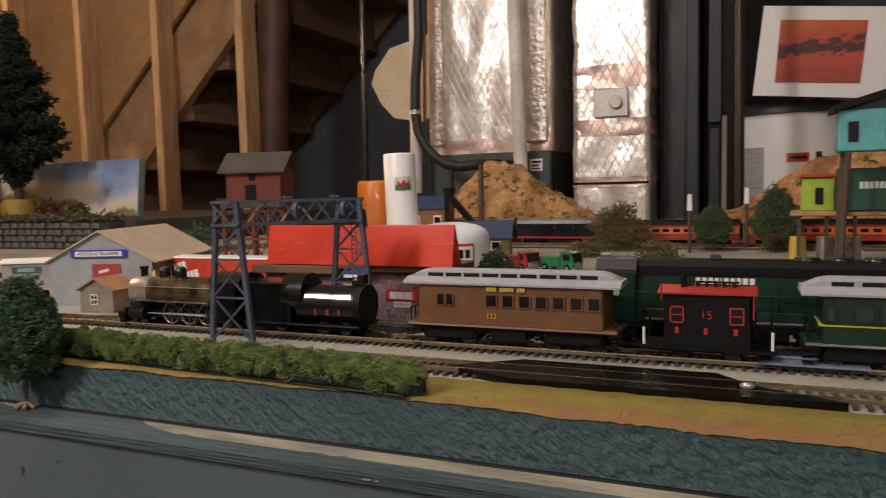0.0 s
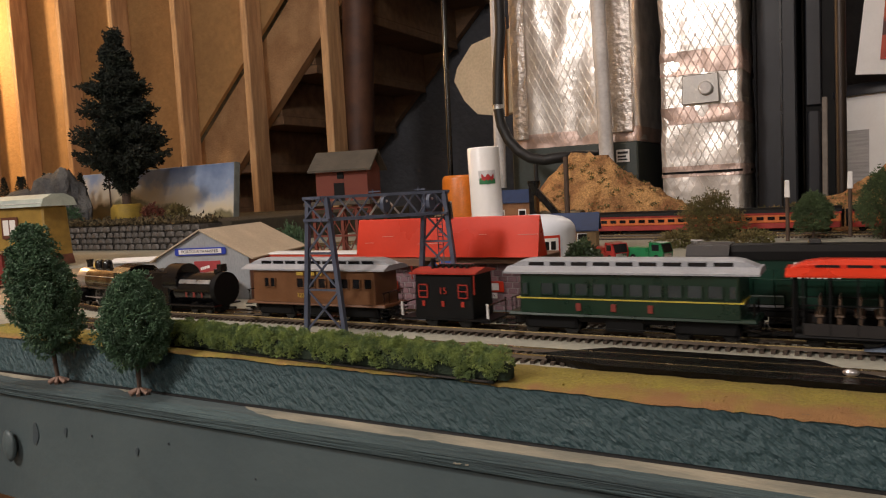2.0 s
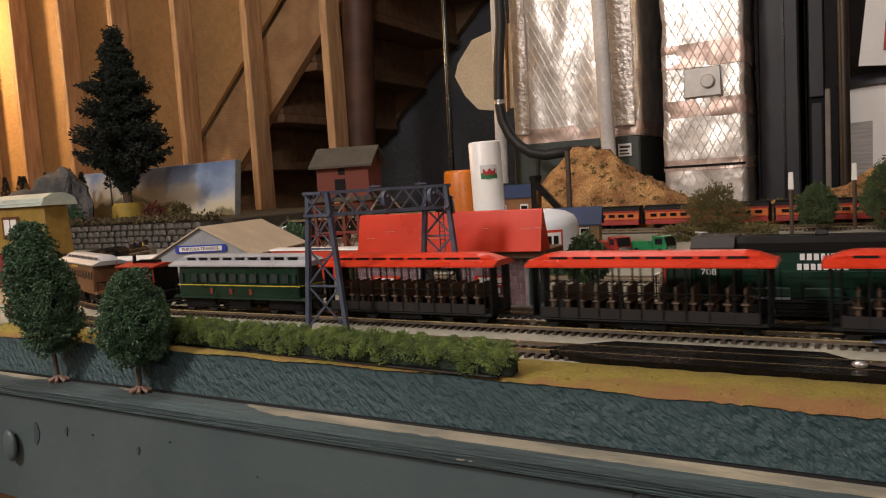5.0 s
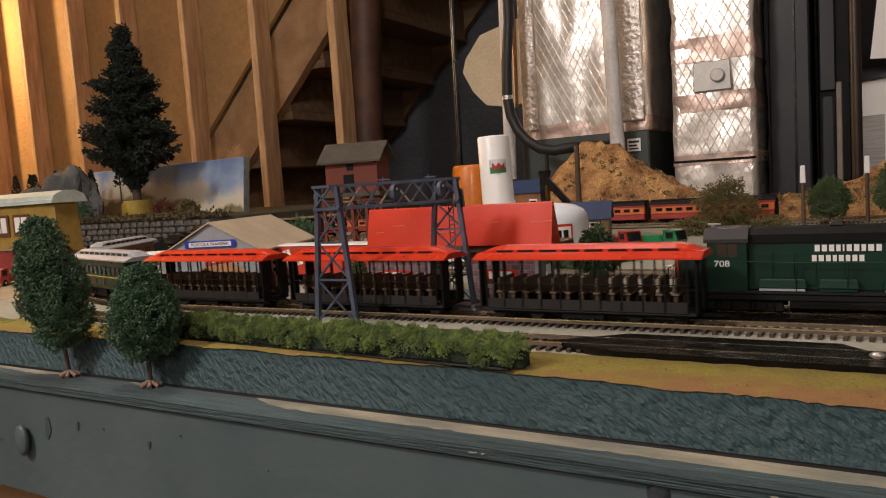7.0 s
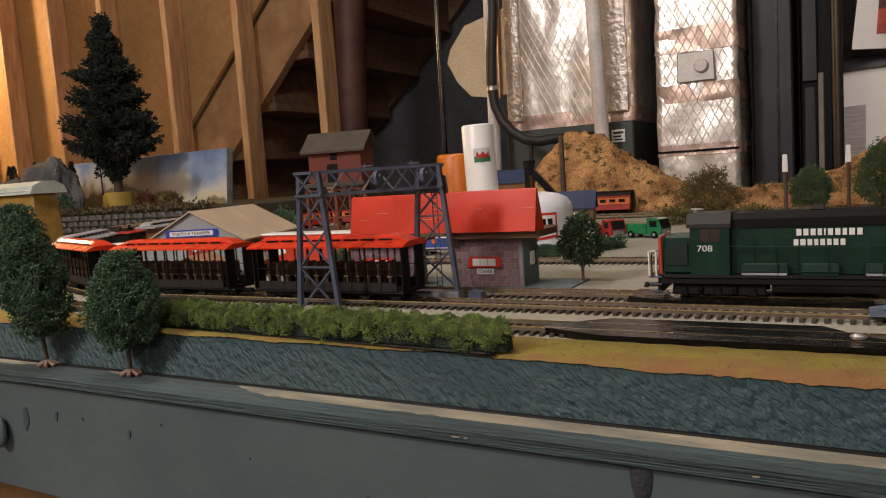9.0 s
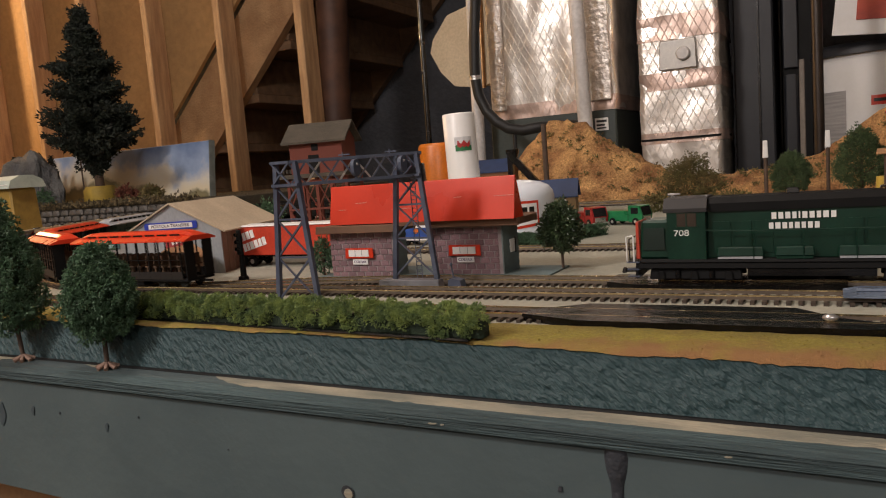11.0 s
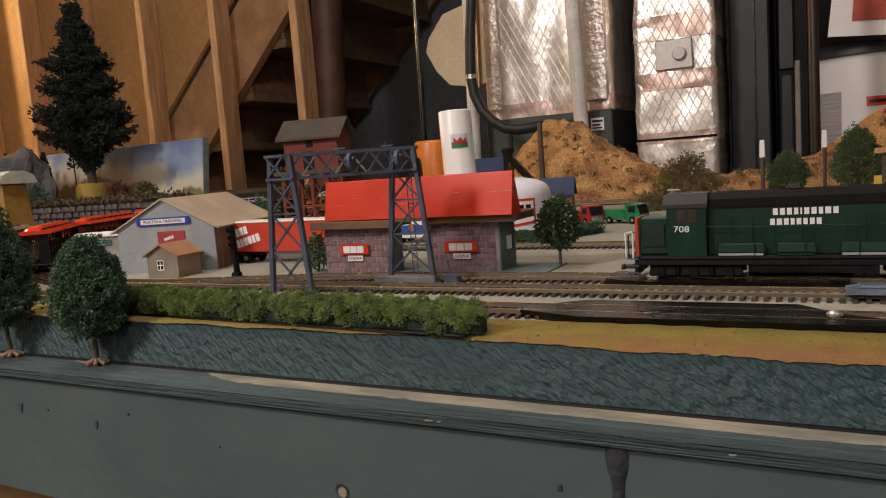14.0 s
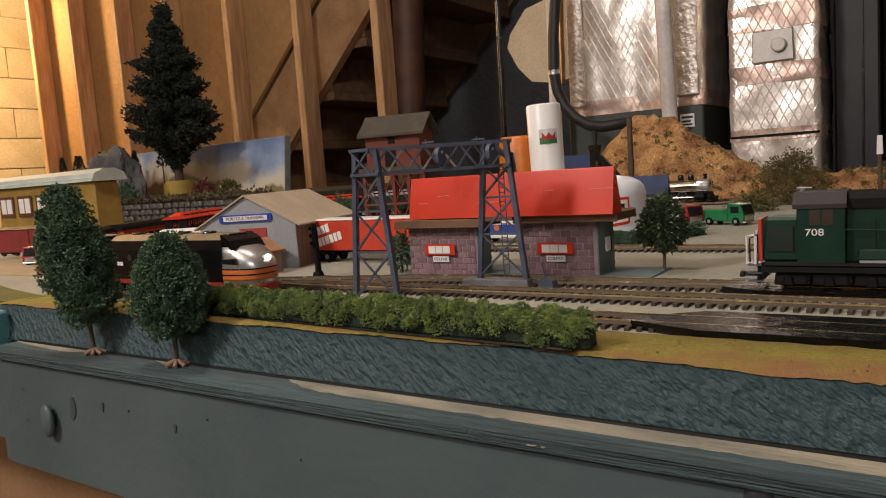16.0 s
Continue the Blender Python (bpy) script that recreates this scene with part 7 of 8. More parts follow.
for x in (-0.02, 0.01, 0.04, 0.085):
    part("barrel", Form().lathe([(0.009, 0), (0.010, 0.02), (0.009, 0.040)], 16, pose(x, 0.0, 0.0)), M_SILVER if x > 0 else M_GOLD, lime)
    part("deck_post", Form().box(x - 0.002, x + 0.002, -0.02, -0.016, 0, 0.066), M_BARK, lime)
shop = thing("green_shop", pose(0.200, 1.03, 0), "dark green shop front with pale lettering", "building")
part("wall_shell", Form().box(-0.040, 0.060, -0.014, 0.03, 0.0722, 0.122, 0.001), M_BOTTLE, shop)
letter_bars([.5] * 8, 0.008, M_WHITE, shop, pose(0.005, -0.0142, 0.098))
part("pillar", Form().box(-0.036, -0.030, -0.012, -0.006, 0, 0.0722).box(0.050, 0.056, -0.012, -0.006, 0, 0.0722), M_BARK, shop)


# ---------------------------------------------------------------- cellar behind the layout
def foil_material(name, tint, rough):
    """Crinkled foil wrap with an embossed diamond scrim and taped bands."""
    m = bpy.data.materials.new(name)
    m.use_nodes = True
    nt = m.node_tree
    n, l = nt.nodes, nt.links
    b = n["Principled BSDF"]
    b.inputs["Metallic"].default_value = 0.72
    co, sep = n.new("ShaderNodeTexCoord"), n.new("ShaderNodeSeparateXYZ")
    l.new(co.outputs["Object"], sep.inputs[0])

    def op(kind, a, c=None):
        x = n.new("ShaderNodeMath")
        x.operation = kind
        for k, v in enumerate((a, c)):
            if v is None:
                continue
            if isinstance(v, (int, float)):
                x.inputs[k].default_value = v
            else:
                l.new(v, x.inputs[k])
        return x.outputs[0]

    u = op("ADD", op("MULTIPLY", sep.outputs["X"], 150.0), op("MULTIPLY", sep.outputs["Z"], 78.0))
    v = op("SUBTRACT", op("MULTIPLY", sep.outputs["X"], 150.0), op("MULTIPLY", sep.outputs["Z"], 78.0))
    scrim = op("MINIMUM", op("ABSOLUTE", op("SINE", u)), op("ABSOLUTE", op("SINE", v)))
    scrim = op("MINIMUM", scrim, 0.22)
    nz = n.new("ShaderNodeTexNoise")
    nz.inputs["Scale"].default_value, nz.inputs["Detail"].default_value = 20, 8
    l.new(co.outputs["Object"], nz.inputs["Vector"])
    cr = n.new("ShaderNodeTexVoronoi")
    cr.inputs["Scale"].default_value = 42
    l.new(co.outputs["Object"], cr.inputs["Vector"])
    h = op("ADD", op("MULTIPLY", scrim, -1.0), op("ADD", op("MULTIPLY", nz.outputs["Fac"], 0.75), op("MULTIPLY", cr.outputs["Distance"], 0.25)))
    bp = n.new("ShaderNodeBump")
    bp.inputs["Strength"].default_value, bp.inputs["Distance"].default_value = 0.8, 0.0028
    l.new(h, bp.inputs["Height"])
    l.new(bp.outputs[0], b.inputs["Normal"])
    r = n.new("ShaderNodeValToRGB")
    e = r.color_ramp.elements
    e[0].position, e[0].color = 0.35, (*[c * 0.72 for c in tint], 1)
    e[1].position, e[1].color = 0.62, (*tint, 1)
    l.new(nz.outputs["Fac"], r.inputs["Fac"])
    l.new(r.outputs["Color"], b.inputs["Base Color"])
    shine = n.new("ShaderNodeMapRange")
    shine.inputs["From Max"].default_value = 0.22
    shine.inputs["To Min"].default_value, shine.inputs["To Max"].default_value = rough + 0.22, rough
    l.new(scrim, shine.inputs["Value"])
    l.new(shine.outputs[0], b.inputs["Roughness"])
    return m


M_FOIL = foil_material("duct_foil", (0.99, 0.94, 0.87), 0.30)
M_TAPE = foil_material("pinkish_foil_tape", (0.80, 0.62, 0.54), 0.42)
M_CABINET = material("furnace_dark_green", (0.050, 0.065, 0.060), 0.5, scale=8)
M_PANELGREY = material("dark_grey_panel", (0.018, 0.019, 0.024), 0.5, second=(0.013, 0.014, 0.017), scale=5)
M_RUBBER = material("black_foam_hose", (0.014, 0.014, 0.014), 0.55, scale=40)
M_PVC = material("white_pvc", (0.72, 0.70, 0.68), 0.45, scale=8)


def crumpled(x0, x1, y0, y1, z0, z1, seed, nx=14, nz=50, amp=0.004):
    """A wrapped box duct whose sides bulge and crease."""
    f = Form()
    per = [(x0 + (x1 - x0) * i / nx, y0) for i in range(nx + 1)] + [(x1, y0 + (y1 - y0) * i / 5) for i in range(1, 6)] + [(x1 - (x1 - x0) * i / 4, y1) for i in range(1, 5)] + [(x0, y1 - (y1 - y0) * i / 5) for i in range(1, 5)]
    v = []
    for j in range(nz + 1):
        z = z0 + (z1 - z0) * j / nz
        for x, y in per:
            p = Vector((x, y, z))
            d = amp * (noise.noise(p * 14 + Vector((seed, 0, 0))) + 0.6 * noise.noise(p * 38))
            v.append((x + d * 1.2, y + d * 1.6, z))
    w = len(per)
    f.add(v, [(j * w + i, j * w + (i + 1) % w, (j + 1) * w + (i + 1) % w, (j + 1) * w + i) for j in range(nz) for i in range(w)], None, True)
    return f


duct = thing("foil_wrapped_duct", pose(0, 0, 0), "foil-wrapped insulated air duct with taped seams", "duct", "foil ducts")
part("wrap", crumpled(-0.372, -0.176, 2.0, 2.25, -0.30, 1.745, 2.0), M_FOIL, duct)
for z, t in ((0.395, 0.030), (0.262, 0.022), (0.118, 0.014), (0.640, 0.03)):
    part("tape_band", crumpled(-0.3745, -0.1735, 1.9965, 2.2535, z - t, z + t, 5.0 + z, 14, 6), M_TAPE, duct, "pinkish foil tape band")
# matt black band paints the shade that lies in the wrap's fold
part("crease", crumpled(-0.375, -0.173, 1.996, 2.254, 0.112, 0.118, 9.0, 14, 2, 0.003), M_MATTBLACK, duct)
gauge = part("access_plate", Form().box(-0.318, -0.226, 1.988, 1.998, 0.288, 0.362, 0.002), material("galvanised_grey", (0.42, 0.40, 0.37), 0.45, 0.6, scale=30), duct, "grey access plate with a round knob", pose(0, 0, 0))
part("knob", Form().lathe([(0.017, 0), (0.017, 0.008), (0.014, 0.011)], 24, pose(-0.258, 1.988, 0.325, 90, 0, 0)), M_PVC, gauge)

duct2 = thing("foil_wrapped_duct", pose(0, 0, 0), "wide foil-wrapped air duct over the furnace", "duct", "foil ducts")
part("wrap", crumpled(-0.835, -0.462, 2.10, 2.40, 0.218, 1.745, 12.0, 24, 46, 0.005), M_FOIL, duct2)
part("tape_band", crumpled(-0.838, -0.459, 2.0965, 2.4035, 0.213, 0.255, 14.0, 24, 6), M_TAPE, duct2, "pinkish foil tape band")
part("corner_strip", Form().box(-0.560, -0.470, 2.085, 2.0955, 0.24, 1.745, 0.002), material("dull_foil_strip", (0.80, 0.75, 0.70), 0.42, 0.8, scale=14, bump=0.4, bump_scale=60), duct2, "flat dull foil strip")
part("corner_strip", Form().box(-0.834, -0.785, 2.085, 2.0955, 0.24, 1.745, 0.002), MATS["dull_foil_strip"], duct2, "flat dull foil strip")

furnace = thing("furnace_cabinet", pose(0, 0, 0), "dark green furnace cabinet under the duct", "furnace")
part("cabinet", Form().box(-0.84, -0.452, 2.07, 2.45, -0.92, 0.212, 0.004), M_CABINET, furnace)
part("rating_label", Form().box(-0.515, -0.478, 2.0685, 2.0700, 0.155, 0.190), M_WHITE, furnace, "small white rating label")
part("label_bars", Form().box(-0.511, -0.482, 2.0678, 2.0685, 0.178, 0.184).box(-0.511, -0.488, 2.0678, 2.0685, 0.168, 0.173).box(-0.511, -0.484, 2.0678, 2.0685, 0.160, 0.164), M_PANELGREY, furnace)

pipe = thing("white_vent_pipe", pose(0, 0, 0), "white plastic vent pipe beside the foil duct", "pipe")
part("pipe", Form().rod((-0.512, 1.99, -0.10), (-0.560, 1.99, 1.745), 0.0195, 20), M_PVC, pipe)
part("elbow", Form().ball((-0.512, 1.99, -0.10), 0.0225, 14), M_PVC, pipe)
pipe2 = thing("white_vent_pipe", pose(0, 0, 0), "white plastic vent pipe beside the black hose", "pipe")
part("pipe", Form().rod((-0.835, 1.98, 0.10), (-0.805, 1.98, 1.745), 0.017, 20), M_PVC, pipe2)

hose = thing("insulated_hose", pose(0, 0, 0), "thick black foam-insulated pipe curving to the furnace", "hose")
bend = [(-0.765, 1.9, 1.745), (-0.775, 1.9, 0.90), (-0.778, 1.9, 0.53), (-0.792, 1.9, 0.42), (-0.796, 1.9, 0.33), (-0.788, 1.9, 0.275), (-0.768, 1.9, 0.232), (-0.740, 1.9, 0.200), (-0.705, 1.9, 0.178), (-0.665, 1.9, 0.170), (-0.62, 1.905, 0.174), (-0.58, 1.94, 0.176), (-0.56, 2.05, 0.176)]
part("hose", Form().tube(bend, 0.0145, 16), M_RUBBER, hose)
part("joint", Form().lathe([(0.0158, -0.006), (0.0158, 0.006)], 16, pose(-0.796, 1.9, 0.325)), M_SILVER, hose, "silver tape joint")
part("hanger", Form().tube([(-0.690, 1.90, 0.170), (-0.690, 1.90, 0.10), (-0.680, 1.92, 0.02)], 0.006, 8), M_RUBBER, hose)

tankc = thing("cream_panel", pose(0, 0, 0), "cream octagonal panel hung behind the hose", "panel")
part("panel", Form().prism([(-1.053, 0.45), (-1.040, 0.49), (-0.985, 0.556), (-0.80, 0.60), (-0.80, 0.34), (-0.895, 0.325), (-0.975, 0.338), (-1.020, 0.385)], 2.13, 2.16), material("cream_plastic", (0.62, 0.52, 0.36), 0.5, second=(0.55, 0.45, 0.30), scale=10), tankc)
part("seam", Form().box(-0.902, -0.898, 2.126, 2.130, 0.33, 0.575), material("cream_plastic_seam", (0.40, 0.32, 0.20), 0.6), tankc)
part("rim", Form().rod((-0.872, 2.12, 0.32), (-0.866, 2.12, 0.62), 0.008, 10), material("copper_pipe", (0.50, 0.28, 0.13), 0.35, 0.8), tankc, "dull copper pipe along the edge")

thin = thing("black_iron_pipe", pose(0, 0, 0), "thin black iron pipe from floor to ceiling", "pipe", "iron pipes")
part("pipe", Form().rod((-1.078, 2.1, -0.92), (-1.050, 2.1, 1.745), 0.0085, 12), M_BLACK, thin)
thin2 = thing("black_iron_pipe", pose(0, 0, 0), "black iron pipe before the water heater", "pipe", "iron pipes")
part("pipe", Form().rod((0.050, 1.8, -0.92), (0.036, 1.8, 1.745), 0.0105, 12), material("brown_black_iron", (0.04, 0.028, 0.02), 0.4, 0.3, scale=20), thin2)
stack = thing("rusty_stove_pipe", pose(0, 0, 0), "rusty brown stove pipe beside the post", "pipe")
part("pipe", Form().rod((-1.685, 2.36, -0.92), (-1.520, 2.36, 1.745), 0.060, 24), material("rust_brown", (0.105, 0.048, 0.028), 0.6, 0.2, second=(0.06, 0.028, 0.018), scale=14), stack)

# stairs seen from the side, rising to the right, closed with risers
stair = thing("cellar_stairs", pose(0, 0, 0), "brown wooden cellar stairs with closed risers behind the studs", "stairs")
SLANT = [(-2.75, -0.257), (-0.70, 1.745), (-0.99, 1.745), (-2.75, 0.077)]
part("stringer", Form().prism(SLANT, 2.335, 2.375), M_STRINGER, stair, "sloping pine stringer")
part("far_stringer", Form().prism(SLANT, 3.25, 3.29), M_DARKWOOD, stair)
for k in range(10):
    x = -2.60 + 0.192 * k
    z = 0.482 + 0.98 * (x + 1.996) + 0.16
    part("tread", Form().box(x - 0.03, x + 0.215, 2.376, 3.249, z - 0.018, z + 0.018, 0.003), M_DARKWOOD, stair)
    part("riser", Form().box(x, x + 0.018, 2.377, 3.248, z - 0.170, z - 0.0185, 0.002), M_DARKWOOD, stair)
blocks = thing("block_wall", pose(0, 0, 0), "cream painted concrete block wall in the lit corner", "wall", kind="structure")
M_BLOCK = material("cream_block_paint", (0.74, 0.64, 0.44), 0.7, second=(0.64, 0.54, 0.35), scale=5, bump=0.4, bump_scale=120, each=0.06)
block = Form().box(0, 0.012, -0.198, 0.198, -0.097, 0.097, 0.004).mesh("block", M_BLOCK)
part("mortar", Form().box(-5.099, -5.092, 1.2, 3.29, -0.90, 1.74), material("cream_mortar", (0.50, 0.42, 0.28), 0.9), blocks)
for row in range(13):
    for k in range(5):
        part("block", block, M_BLOCK, blocks, "", pose(-5.0918, 1.42 + 0.402 * k + (0.2 if row % 2 else 0.0), -0.80 + 0.201 * row))

# right-hand side: dark cabinets, water heater, picture
cab1 = thing("steel_cabinet", pose(0, 0, 0), "dark grey steel cabinet beside the foil duct", "cabinet", "steel cabinets")
part("body", Form().box(-0.160, -0.060, 2.15, 2.55, -0.92, 1.745, 0.004), M_PANELGREY, cab1)
part("edge_trim", Form().box(-0.100, -0.095, 2.146, 2.150, -0.92, 1.745), M_BLACK, cab1)
cab2 = thing("steel_cabinet", pose(0, 0, 0), "dark grey steel cabinet with a seam", "cabinet", "steel cabinets")
part("body", Form().box(-0.050, 0.030, 2.22, 2.60, -0.92, 1.745, 0.004), M_MATTBLACK, cab2)
part("door", Form().box(-0.044, -0.006, 2.212, 2.22, -0.90, 0.26, 0.003), M_PANELGREY, cab2)
part("upper_door", Form().box(-0.044, -0.006, 2.212, 2.22, 0.275, 1.70, 0.003), M_PANELGREY, cab2)
heater = thing("water_heater", pose(0.160, 2.32, 0), "white tank water heater with a dark top and a red badge", "water heater")
part("jacket", Form().lathe([(0.158, -0.92), (0.158, 0.288)], 48), M_WHITE, heater)
part("top_cap", Form().lathe([(0.172, 0.288), (0.172, 0.304), (0.150, 0.318), (0.02, 0.322)], 48), M_PANELGREY, heater, "dark steel top cap")
for k, (a0, a1, z0, z1, mt, r) in enumerate(((-104, -66, 0.110, 0.205, M_WHITE, 0.1586), (-92, -72, 0.158, 0.182, M_RED, 0.1594), (-90, -74, 0.166, 0.174, M_BLACK, 0.1600), (-66, -60, 0.16, 0.184, M_PANELGREY, 0.1594), (-150, -112, 0.06, 0.20, material("warning_label_grey", (0.42, 0.40, 0.38), 0.6, second=(0.30, 0.29, 0.28), scale=60, stretch=(0.2, 0.2, 3)), 0.1590))):
    f, v, n = Form(), [], 10
    for i in range(n + 1):
        a = math.radians(a0 + (a1 - a0) * i / n)
        v += [(r * math.cos(a), r * math.sin(a), z0), (r * math.cos(a), r * math.sin(a), z1)]
    part(("label_sheet", "badge", "badge_bar", "small_badge", "warning_label")[k], f.add(v, [(2 * i, 2 * i + 2, 2 * i + 3, 2 * i + 1) for i in range(n)]), mt, heater)
part("water_pipe", Form().tube([(0.05, -0.02, 0.32), (0.05, -0.02, 0.335), (0.12, -0.03, 0.345), (0.25, -0.04, 0.355)], 0.012, 12), MATS["copper_pipe"], heater, "dull copper water pipe")
flue = thing("flue_box", pose(0, 0, 0), "pale vertical flue beside the water heater", "flue")
part("casing", Form().box(-0.004, 0.012, 2.10, 2.14, -0.92, 0.285, 0.002), material("flue_beige", (0.30, 0.26, 0.22), 0.6, scale=10), flue)


def sunset_print():
    p = thing("sunset_picture", pose(0, 0, 0), "sunset print in a wide white mount", "picture")
    part("mount", Form().prism([(0.071, 0.333), (0.415, 0.300), (0.415, 0.519), (0.096, 0.558)], 2.120, 2.128), M_WHITE, p, "white card mount")
    m = bpy.data.materials.new("sunset_ink")
    m.use_nodes = True
    nt = m.node_tree
    b = nt.nodes["Principled BSDF"]
    co, sep = nt.nodes.new("ShaderNodeTexCoord"), nt.nodes.new("ShaderNodeSeparateXYZ")
    nz = nt.nodes.new("ShaderNodeTexNoise")
    nz.inputs["Scale"].default_value, nz.inputs["Detail"].default_value = 30, 6
    mp = nt.nodes.new("ShaderNodeMapping")
    mp.inputs["Scale"].default_value = (1, 1, 2.2)
    nt.links.new(co.outputs["Object"], mp.inputs["Vector"])
    nt.links.new(mp.outputs[0], nz.inputs["Vector"])
    nt.links.new(co.outputs["Object"], sep.inputs[0])
    add = nt.nodes.new("ShaderNodeMath")
    add.operation, add.inputs[1].default_value = "MULTIPLY_ADD", 0.11
    nt.links.new(nz.outputs["Fac"], add.inputs[0])
    nt.links.new(sep.outputs["Z"], add.inputs[2])
    mr = nt.nodes.new("ShaderNodeMapRange")
    mr.inputs["From Min"].default_value, mr.inputs["From Max"].default_value = 0.392, 0.560
    nt.links.new(add.outputs[0], mr.inputs["Value"])
    r = nt.nodes.new("ShaderNodeValToRGB")
    nt.links.new(mr.outputs[0], r.inputs["Fac"])
    e = r.color_ramp.elements
    e[0].position, e[0].color = 0.0, (0.30, 0.035, 0.018, 1)
    e[1].position, e[1].color = 1.0, (0.50, 0.12, 0.02, 1)
    for pos, col in ((0.32, (0.46, 0.06, 0.025, 1)), (0.50, (0.50, 0.075, 0.03, 1)), (0.56, (0.06, 0.015, 0.015, 1)), (0.68, (0.08, 0.02, 0.015, 1)), (0.74, (0.48, 0.06, 0.02, 1))):
        el = e.new(pos)
        el.color = col
    nt.links.new(r.outputs["Color"], b.inputs["Base Color"])
    part("print", Form().prism([(0.123, 0.363), (0.314, 0.346), (0.329, 0.496), (0.135, 0.518)], 2.116, 2.120), m, p, "orange and red sunset print")


sunset_print()

# lit corner lamp
corner = thing("hanging_lamp", pose(-4.22, 2.02, 0.95), "glowing globe lamp hanging in the far corner", "lamp")
part("globe", Form().lathe([(0.002, 0.04), (0.045, 0.055), (0.080, 0.10), (0.090, 0.15), (0.080, 0.20), (0.045, 0.245), (0.022, 0.255)], 24), material("globe_glow", (1.0, 0.80, 0.48), 0.3, emit=14.0), corner)
part("socket", Form().lathe([(0.024, 0.255), (0.024, 0.30), (0.012, 0.315)], 16), M_BLACK, corner)
part("cord", Form().rod((0, 0, 0.315), (0, 0, 0.795), 0.004, 6), M_BLACK, corner)

# ---------------------------------------------------------------- fascia details
knob = thing("fascia_knob", pose(-0.497, 0.345, -0.0735), "slate-painted oval knob on the fascia", "knob")
part("knob", Form().lathe([(0.005, 0), (0.005, 0.004), (0.0100, 0.006), (0.0112, 0.010), (0.0085, 0.0135), (0.003, 0.015)], 24, Matrix.Diagonal((0.72, 0.45, 1.12, 1)) @ pose(0, 0, 0, 90, 0, 0)), M_FASCIA, knob)
putty = thing("putty_seam", pose(-0.016, 0.345, -0.034), "dark smeared filler over the fascia joint", "seam", kind="structure")
f = Form()
rng = random.Random(4)
v = []
for k in range(15):
    z = -0.084 * k / 14 + 0.002
    w = 0.0042 + 0.0012 * math.sin(k * 1.3) - 0.00012 * k
    v += [(-w, 0.0005, z), (-w * 0.4, -0.0016, z), (w * 0.5, -0.0014, z), (w, 0.0005, z)]
f.add(v, [(4 * k + j, 4 * k + j + 1, 4 * k + j + 5, 4 * k + j + 4) for k in range(14) for j in range(3)], None, True)
part("filler", f, material("filler_dark", (0.040, 0.044, 0.052), 0.5, scale=80, bump=0.25, bump_scale=250), putty)
screw = thing("screw_hole", pose(-0.161, 0.345, -0.0755), "rusty countersunk screw in the fascia", "screw", kind="structure")
part("recess", Form().lathe([(0.0040, 0.0005), (0.0033, -0.0003), (0.0028, 0.0004)], 18, pose(0, 0, 0, 90, 0, 0)), MATS["filler_dark"], screw)
part("screw_head", Form().lathe([(0.0031, -0.0002), (0.0027, 0.0008)], 16, pose(0.0006, 0, -0.0006, 90, 0, 0)), M_BARE, screw)
for x, z, w in ((-0.40, -0.055, 0.0007), (-0.32, -0.050, 0.0006), (-0.245, -0.062, 0.0005), (0.02, -0.066, 0.0009), (-0.042, -0.056, 0.0012)):
    d = thing("paint_chip", pose(x, 0.345, z), "small dark chip in the fascia paint", "chip", "fascia chips", kind="structure")
    part("chip", Form().prism([(-w, -w * 1.2), (w * 0.6, -w), (w * 0.8, w), (-w * 0.5, w)], -0.0003, 0.0003), MATS["filler_dark"], d)
for x, z, w, t in ((-0.468, -0.062, 0.0035, 0.0090), (-0.430, -0.056, 0.0016, 0.0035), (-0.352, -0.060, 0.0014, 0.0030), (-0.536, -0.055, 0.0022, 0.0012), (-0.535, -0.079, 0.0024, 0.0011)):
    d = thing("paint_smear", pose(x, 0.345, z), "soft dark smear in the slate fascia paint", "smear", "fascia smears", kind="structure")
    part("smear", Form().prism([(w * math.cos(a) * (1 + 0.25 * math.sin(3 * a + x * 90)) + 0.35 * w * math.sin(a), t * math.sin(a)) for a in np.linspace(0, 2 * math.pi, 19)[:-1]], -0.00025, 0.0002), material("smeared_slate", (0.060, 0.080, 0.088), 0.5, second=(0.045, 0.060, 0.068), scale=120), d)
structure("board_end", Form().box(-1.4, -0.590, 0.352, 0.372, -0.0343, -0.002, 0.002), material("turquoise_board", (0.10, 0.30, 0.33), 0.6, second=(0.07, 0.22, 0.25), scale=20), "turquoise painted board beyond the fascia's end", "board")
structure("fascia_return", Form().box(-1.4, -0.5765, 0.352, 0.370, -0.105, -0.0345, 0.001), M_FASCIA, "slate grey board joined on beyond the fascia's end", "fascia")
structure("under_board", Form().box(-1.6, 1.6, 0.42, 1.9, -0.10, -0.031), M_DARKWOOD, "dark timber framing under the layout", "framing")
crate = thing("cardboard_box", pose(-0.48, 0.60, -0.92), "brown cardboard box under the layout", "box")
part("carton", Form().box(-0.45, 0.30, -0.16, 0.25, 0, 0.775, 0.004), material("cardboard", (0.34, 0.19, 0.09), 0.85, second=(0.28, 0.15, 0.07), scale=12), crate)
for x in (-1.3, 0.2, 1.4):
    leg = thing("layout_leg", pose(x, 0.9, -0.92), "square timber leg of the layout", "leg", "layout legs")
    part("leg", Form().box(-0.045, 0.045, -0.045, 0.045, 0, 0.82, 0.004), M_WOOD, leg)

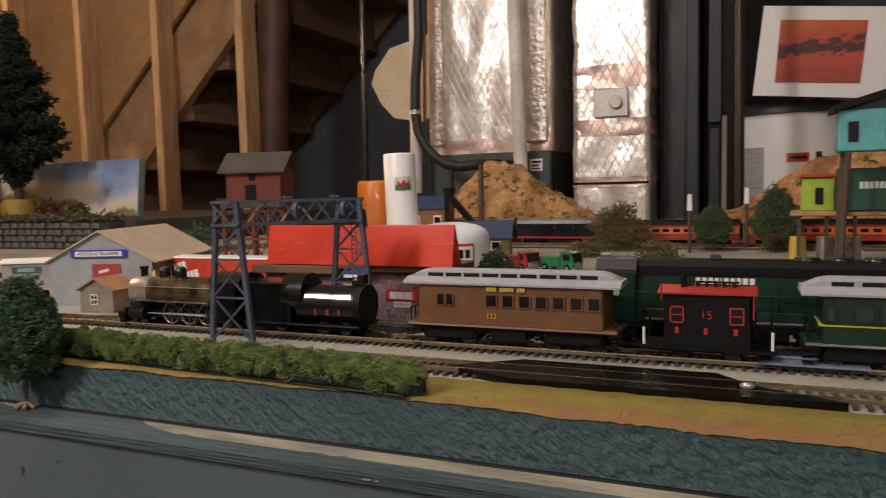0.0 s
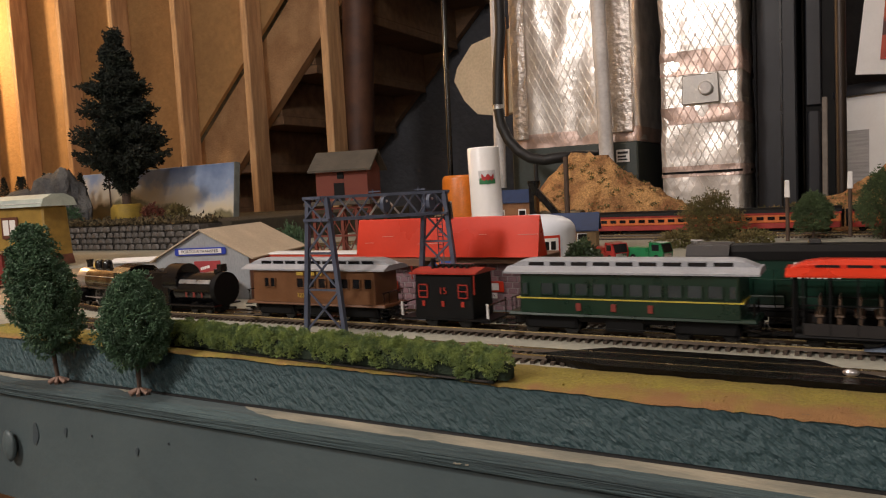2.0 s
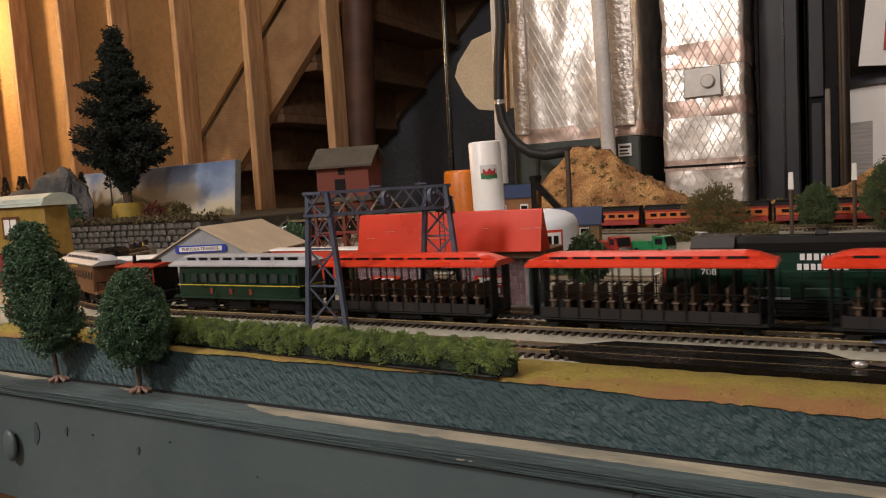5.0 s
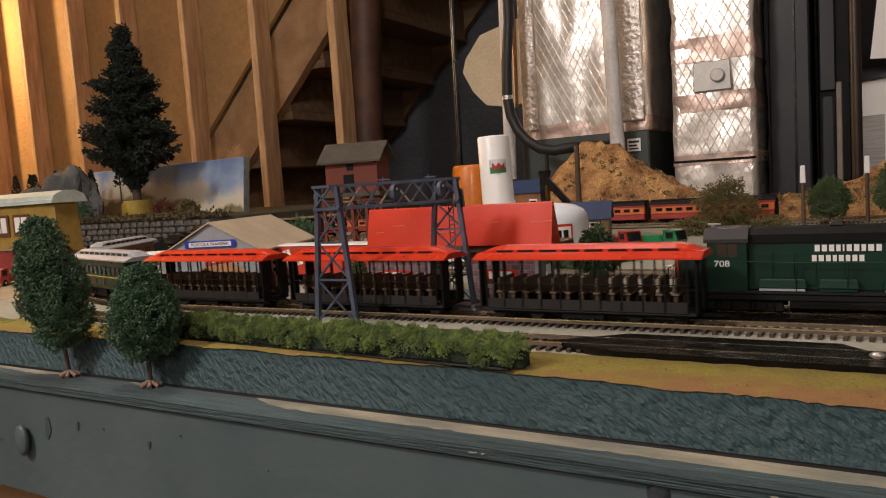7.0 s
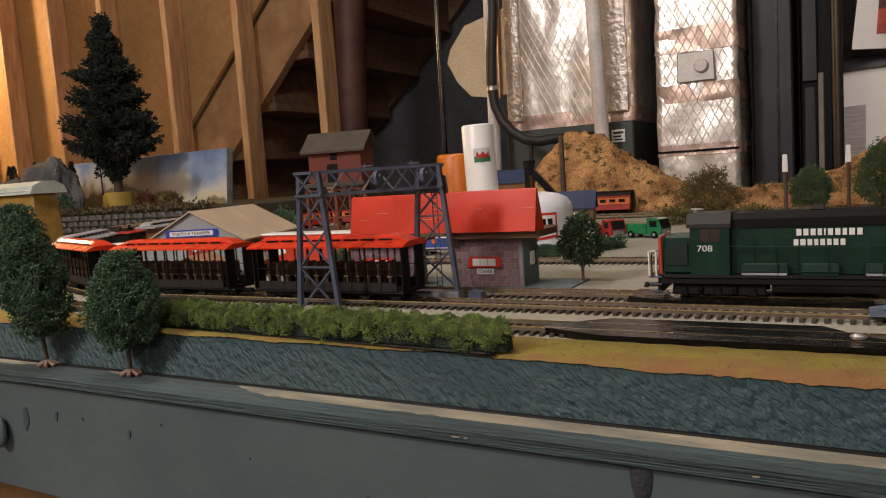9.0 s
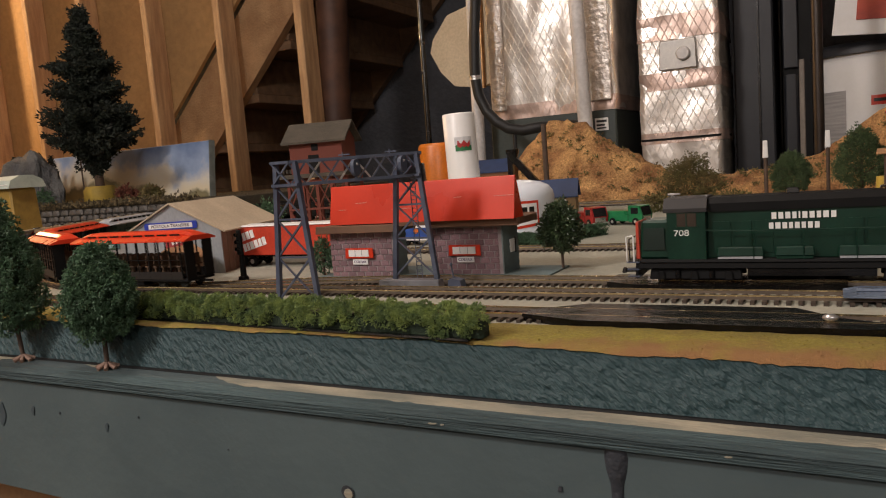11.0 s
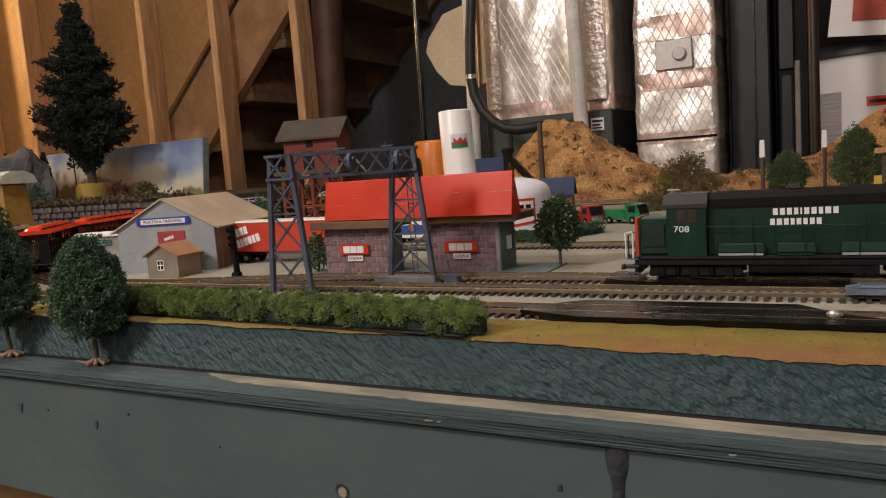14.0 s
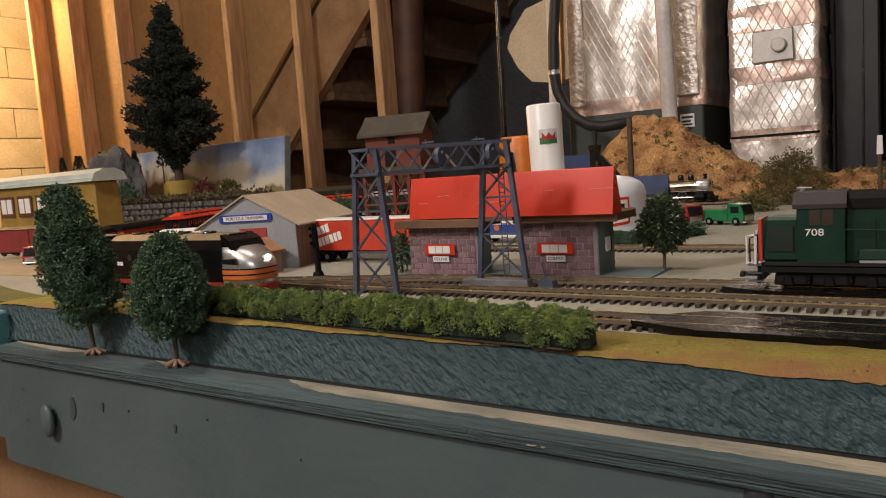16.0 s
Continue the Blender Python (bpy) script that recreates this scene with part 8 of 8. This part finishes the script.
bead = thing("clear_bead", pose(0.066, 0.4335, 0.0044), "clear glass bead lying on the black strip", "bead")
part("bead", Form().ball((0, 0, 0.0018), 0.0024, 12, (1.6, 1, 0.75)), M_SILVER, bead)
rerail = thing("rerailer", pose(0.098, 0.503, 0), "blue-grey plastic rerailing ramp over the main track", "rerailer")
part("ramp", Form().prism([(-0.026, 0.0046), (0.030, 0.0046), (0.030, 0.0062), (-0.018, 0.0062)], -0.014, 0.014), material("smoke_blue_plastic", (0.16, 0.20, 0.27), 0.25, scale=40), rerail)
part("guide", Form().box(-0.02, 0.030, -0.0035, 0.0035, 0.0062, 0.0078, 0.0005), MATS["smoke_blue_plastic"], rerail)
for k, (x, w) in enumerate(((-0.104, 0.0026), (-0.0985, 0.0012), (0.03, 0.0016))):
    sp = thing("paint_splash", pose(x, 0.342, -0.0305), "dry white paint splash on the plywood edge", "splash", "paint splashes", kind="structure")
    part("splash", Form().prism([(-w, -0.0002), (-w * 0.3, -0.0006), (w * 0.7, -0.0003), (w, 0.0001), (w * 0.5, 0.0004), (w * 0.1, 0.0001), (-w * 0.5, 0.0003)], -0.0004, 0.0002), M_BARE, sp)


# ---------------------------------------------------------------- what moves
def eased(rows, t):
    """Way made at a time, smoothly between (seconds, metres) rows."""
    ts, ss = [r[0] for r in rows], [r[1] for r in rows]
    slopes = [(ss[min(i + 1, len(ts) - 1)] - ss[max(i - 1, 0)]) / (ts[min(i + 1, len(ts) - 1)] - ts[max(i - 1, 0)]) for i in range(len(ts))]
    i = max(k for k in range(len(ts) - 1) if ts[k] <= t)
    w = ts[i + 1] - ts[i]
    u = (t - ts[i]) / w
    return (2 * u**3 - 3 * u**2 + 1) * ss[i] + (u**3 - 2 * u**2 + u) * w * slopes[i] + (3 * u**2 - 2 * u**3) * ss[i + 1] + (u**3 - u**2) * w * slopes[i + 1]


STEAM_WAY = [(0, 0.0), (1.5, 0.178), (3.5, 0.401), (7, 0.795), (9, 0.991), (16, 1.69)]
STREAM_WAY = [(0, 2.039), (4.5, 1.549), (9, 1.059), (12, 0.796), (14.5, 0.540), (16, 0.357)]


def on_loop(s, base, r, backwards=False):
    a, b = loop_point(s + base / 2, r), loop_point(s - base / 2, r)
    d = (b - a) if backwards else (a - b)
    c = (a + b) / 2
    return pose(c.x, c.y, 0, 0, 0, math.degrees(math.atan2(d.y, d.x)))


def motions():
    times = [k * 0.25 for k in range(65)]
    for car, offset, base in STEAM:
        walk(car, [(t, on_loop(eased(STEAM_WAY, t) + offset, base, R_A)) for t in times])
    for car, offset, base in STREAM:
        walk(car, [(t, on_loop(eased(STREAM_WAY, t) - offset, base, R_C, True)) for t in times])
    ticks = [k * 0.1 for k in range(161)]
    for wheel in DRIVERS:
        place = wheel.matrix_basis.translation.copy()
        walk(wheel, [(t, pose(*place, 0, math.degrees(eased(STEAM_WAY, t) / 0.0102), 0)) for t in ticks])


motions()
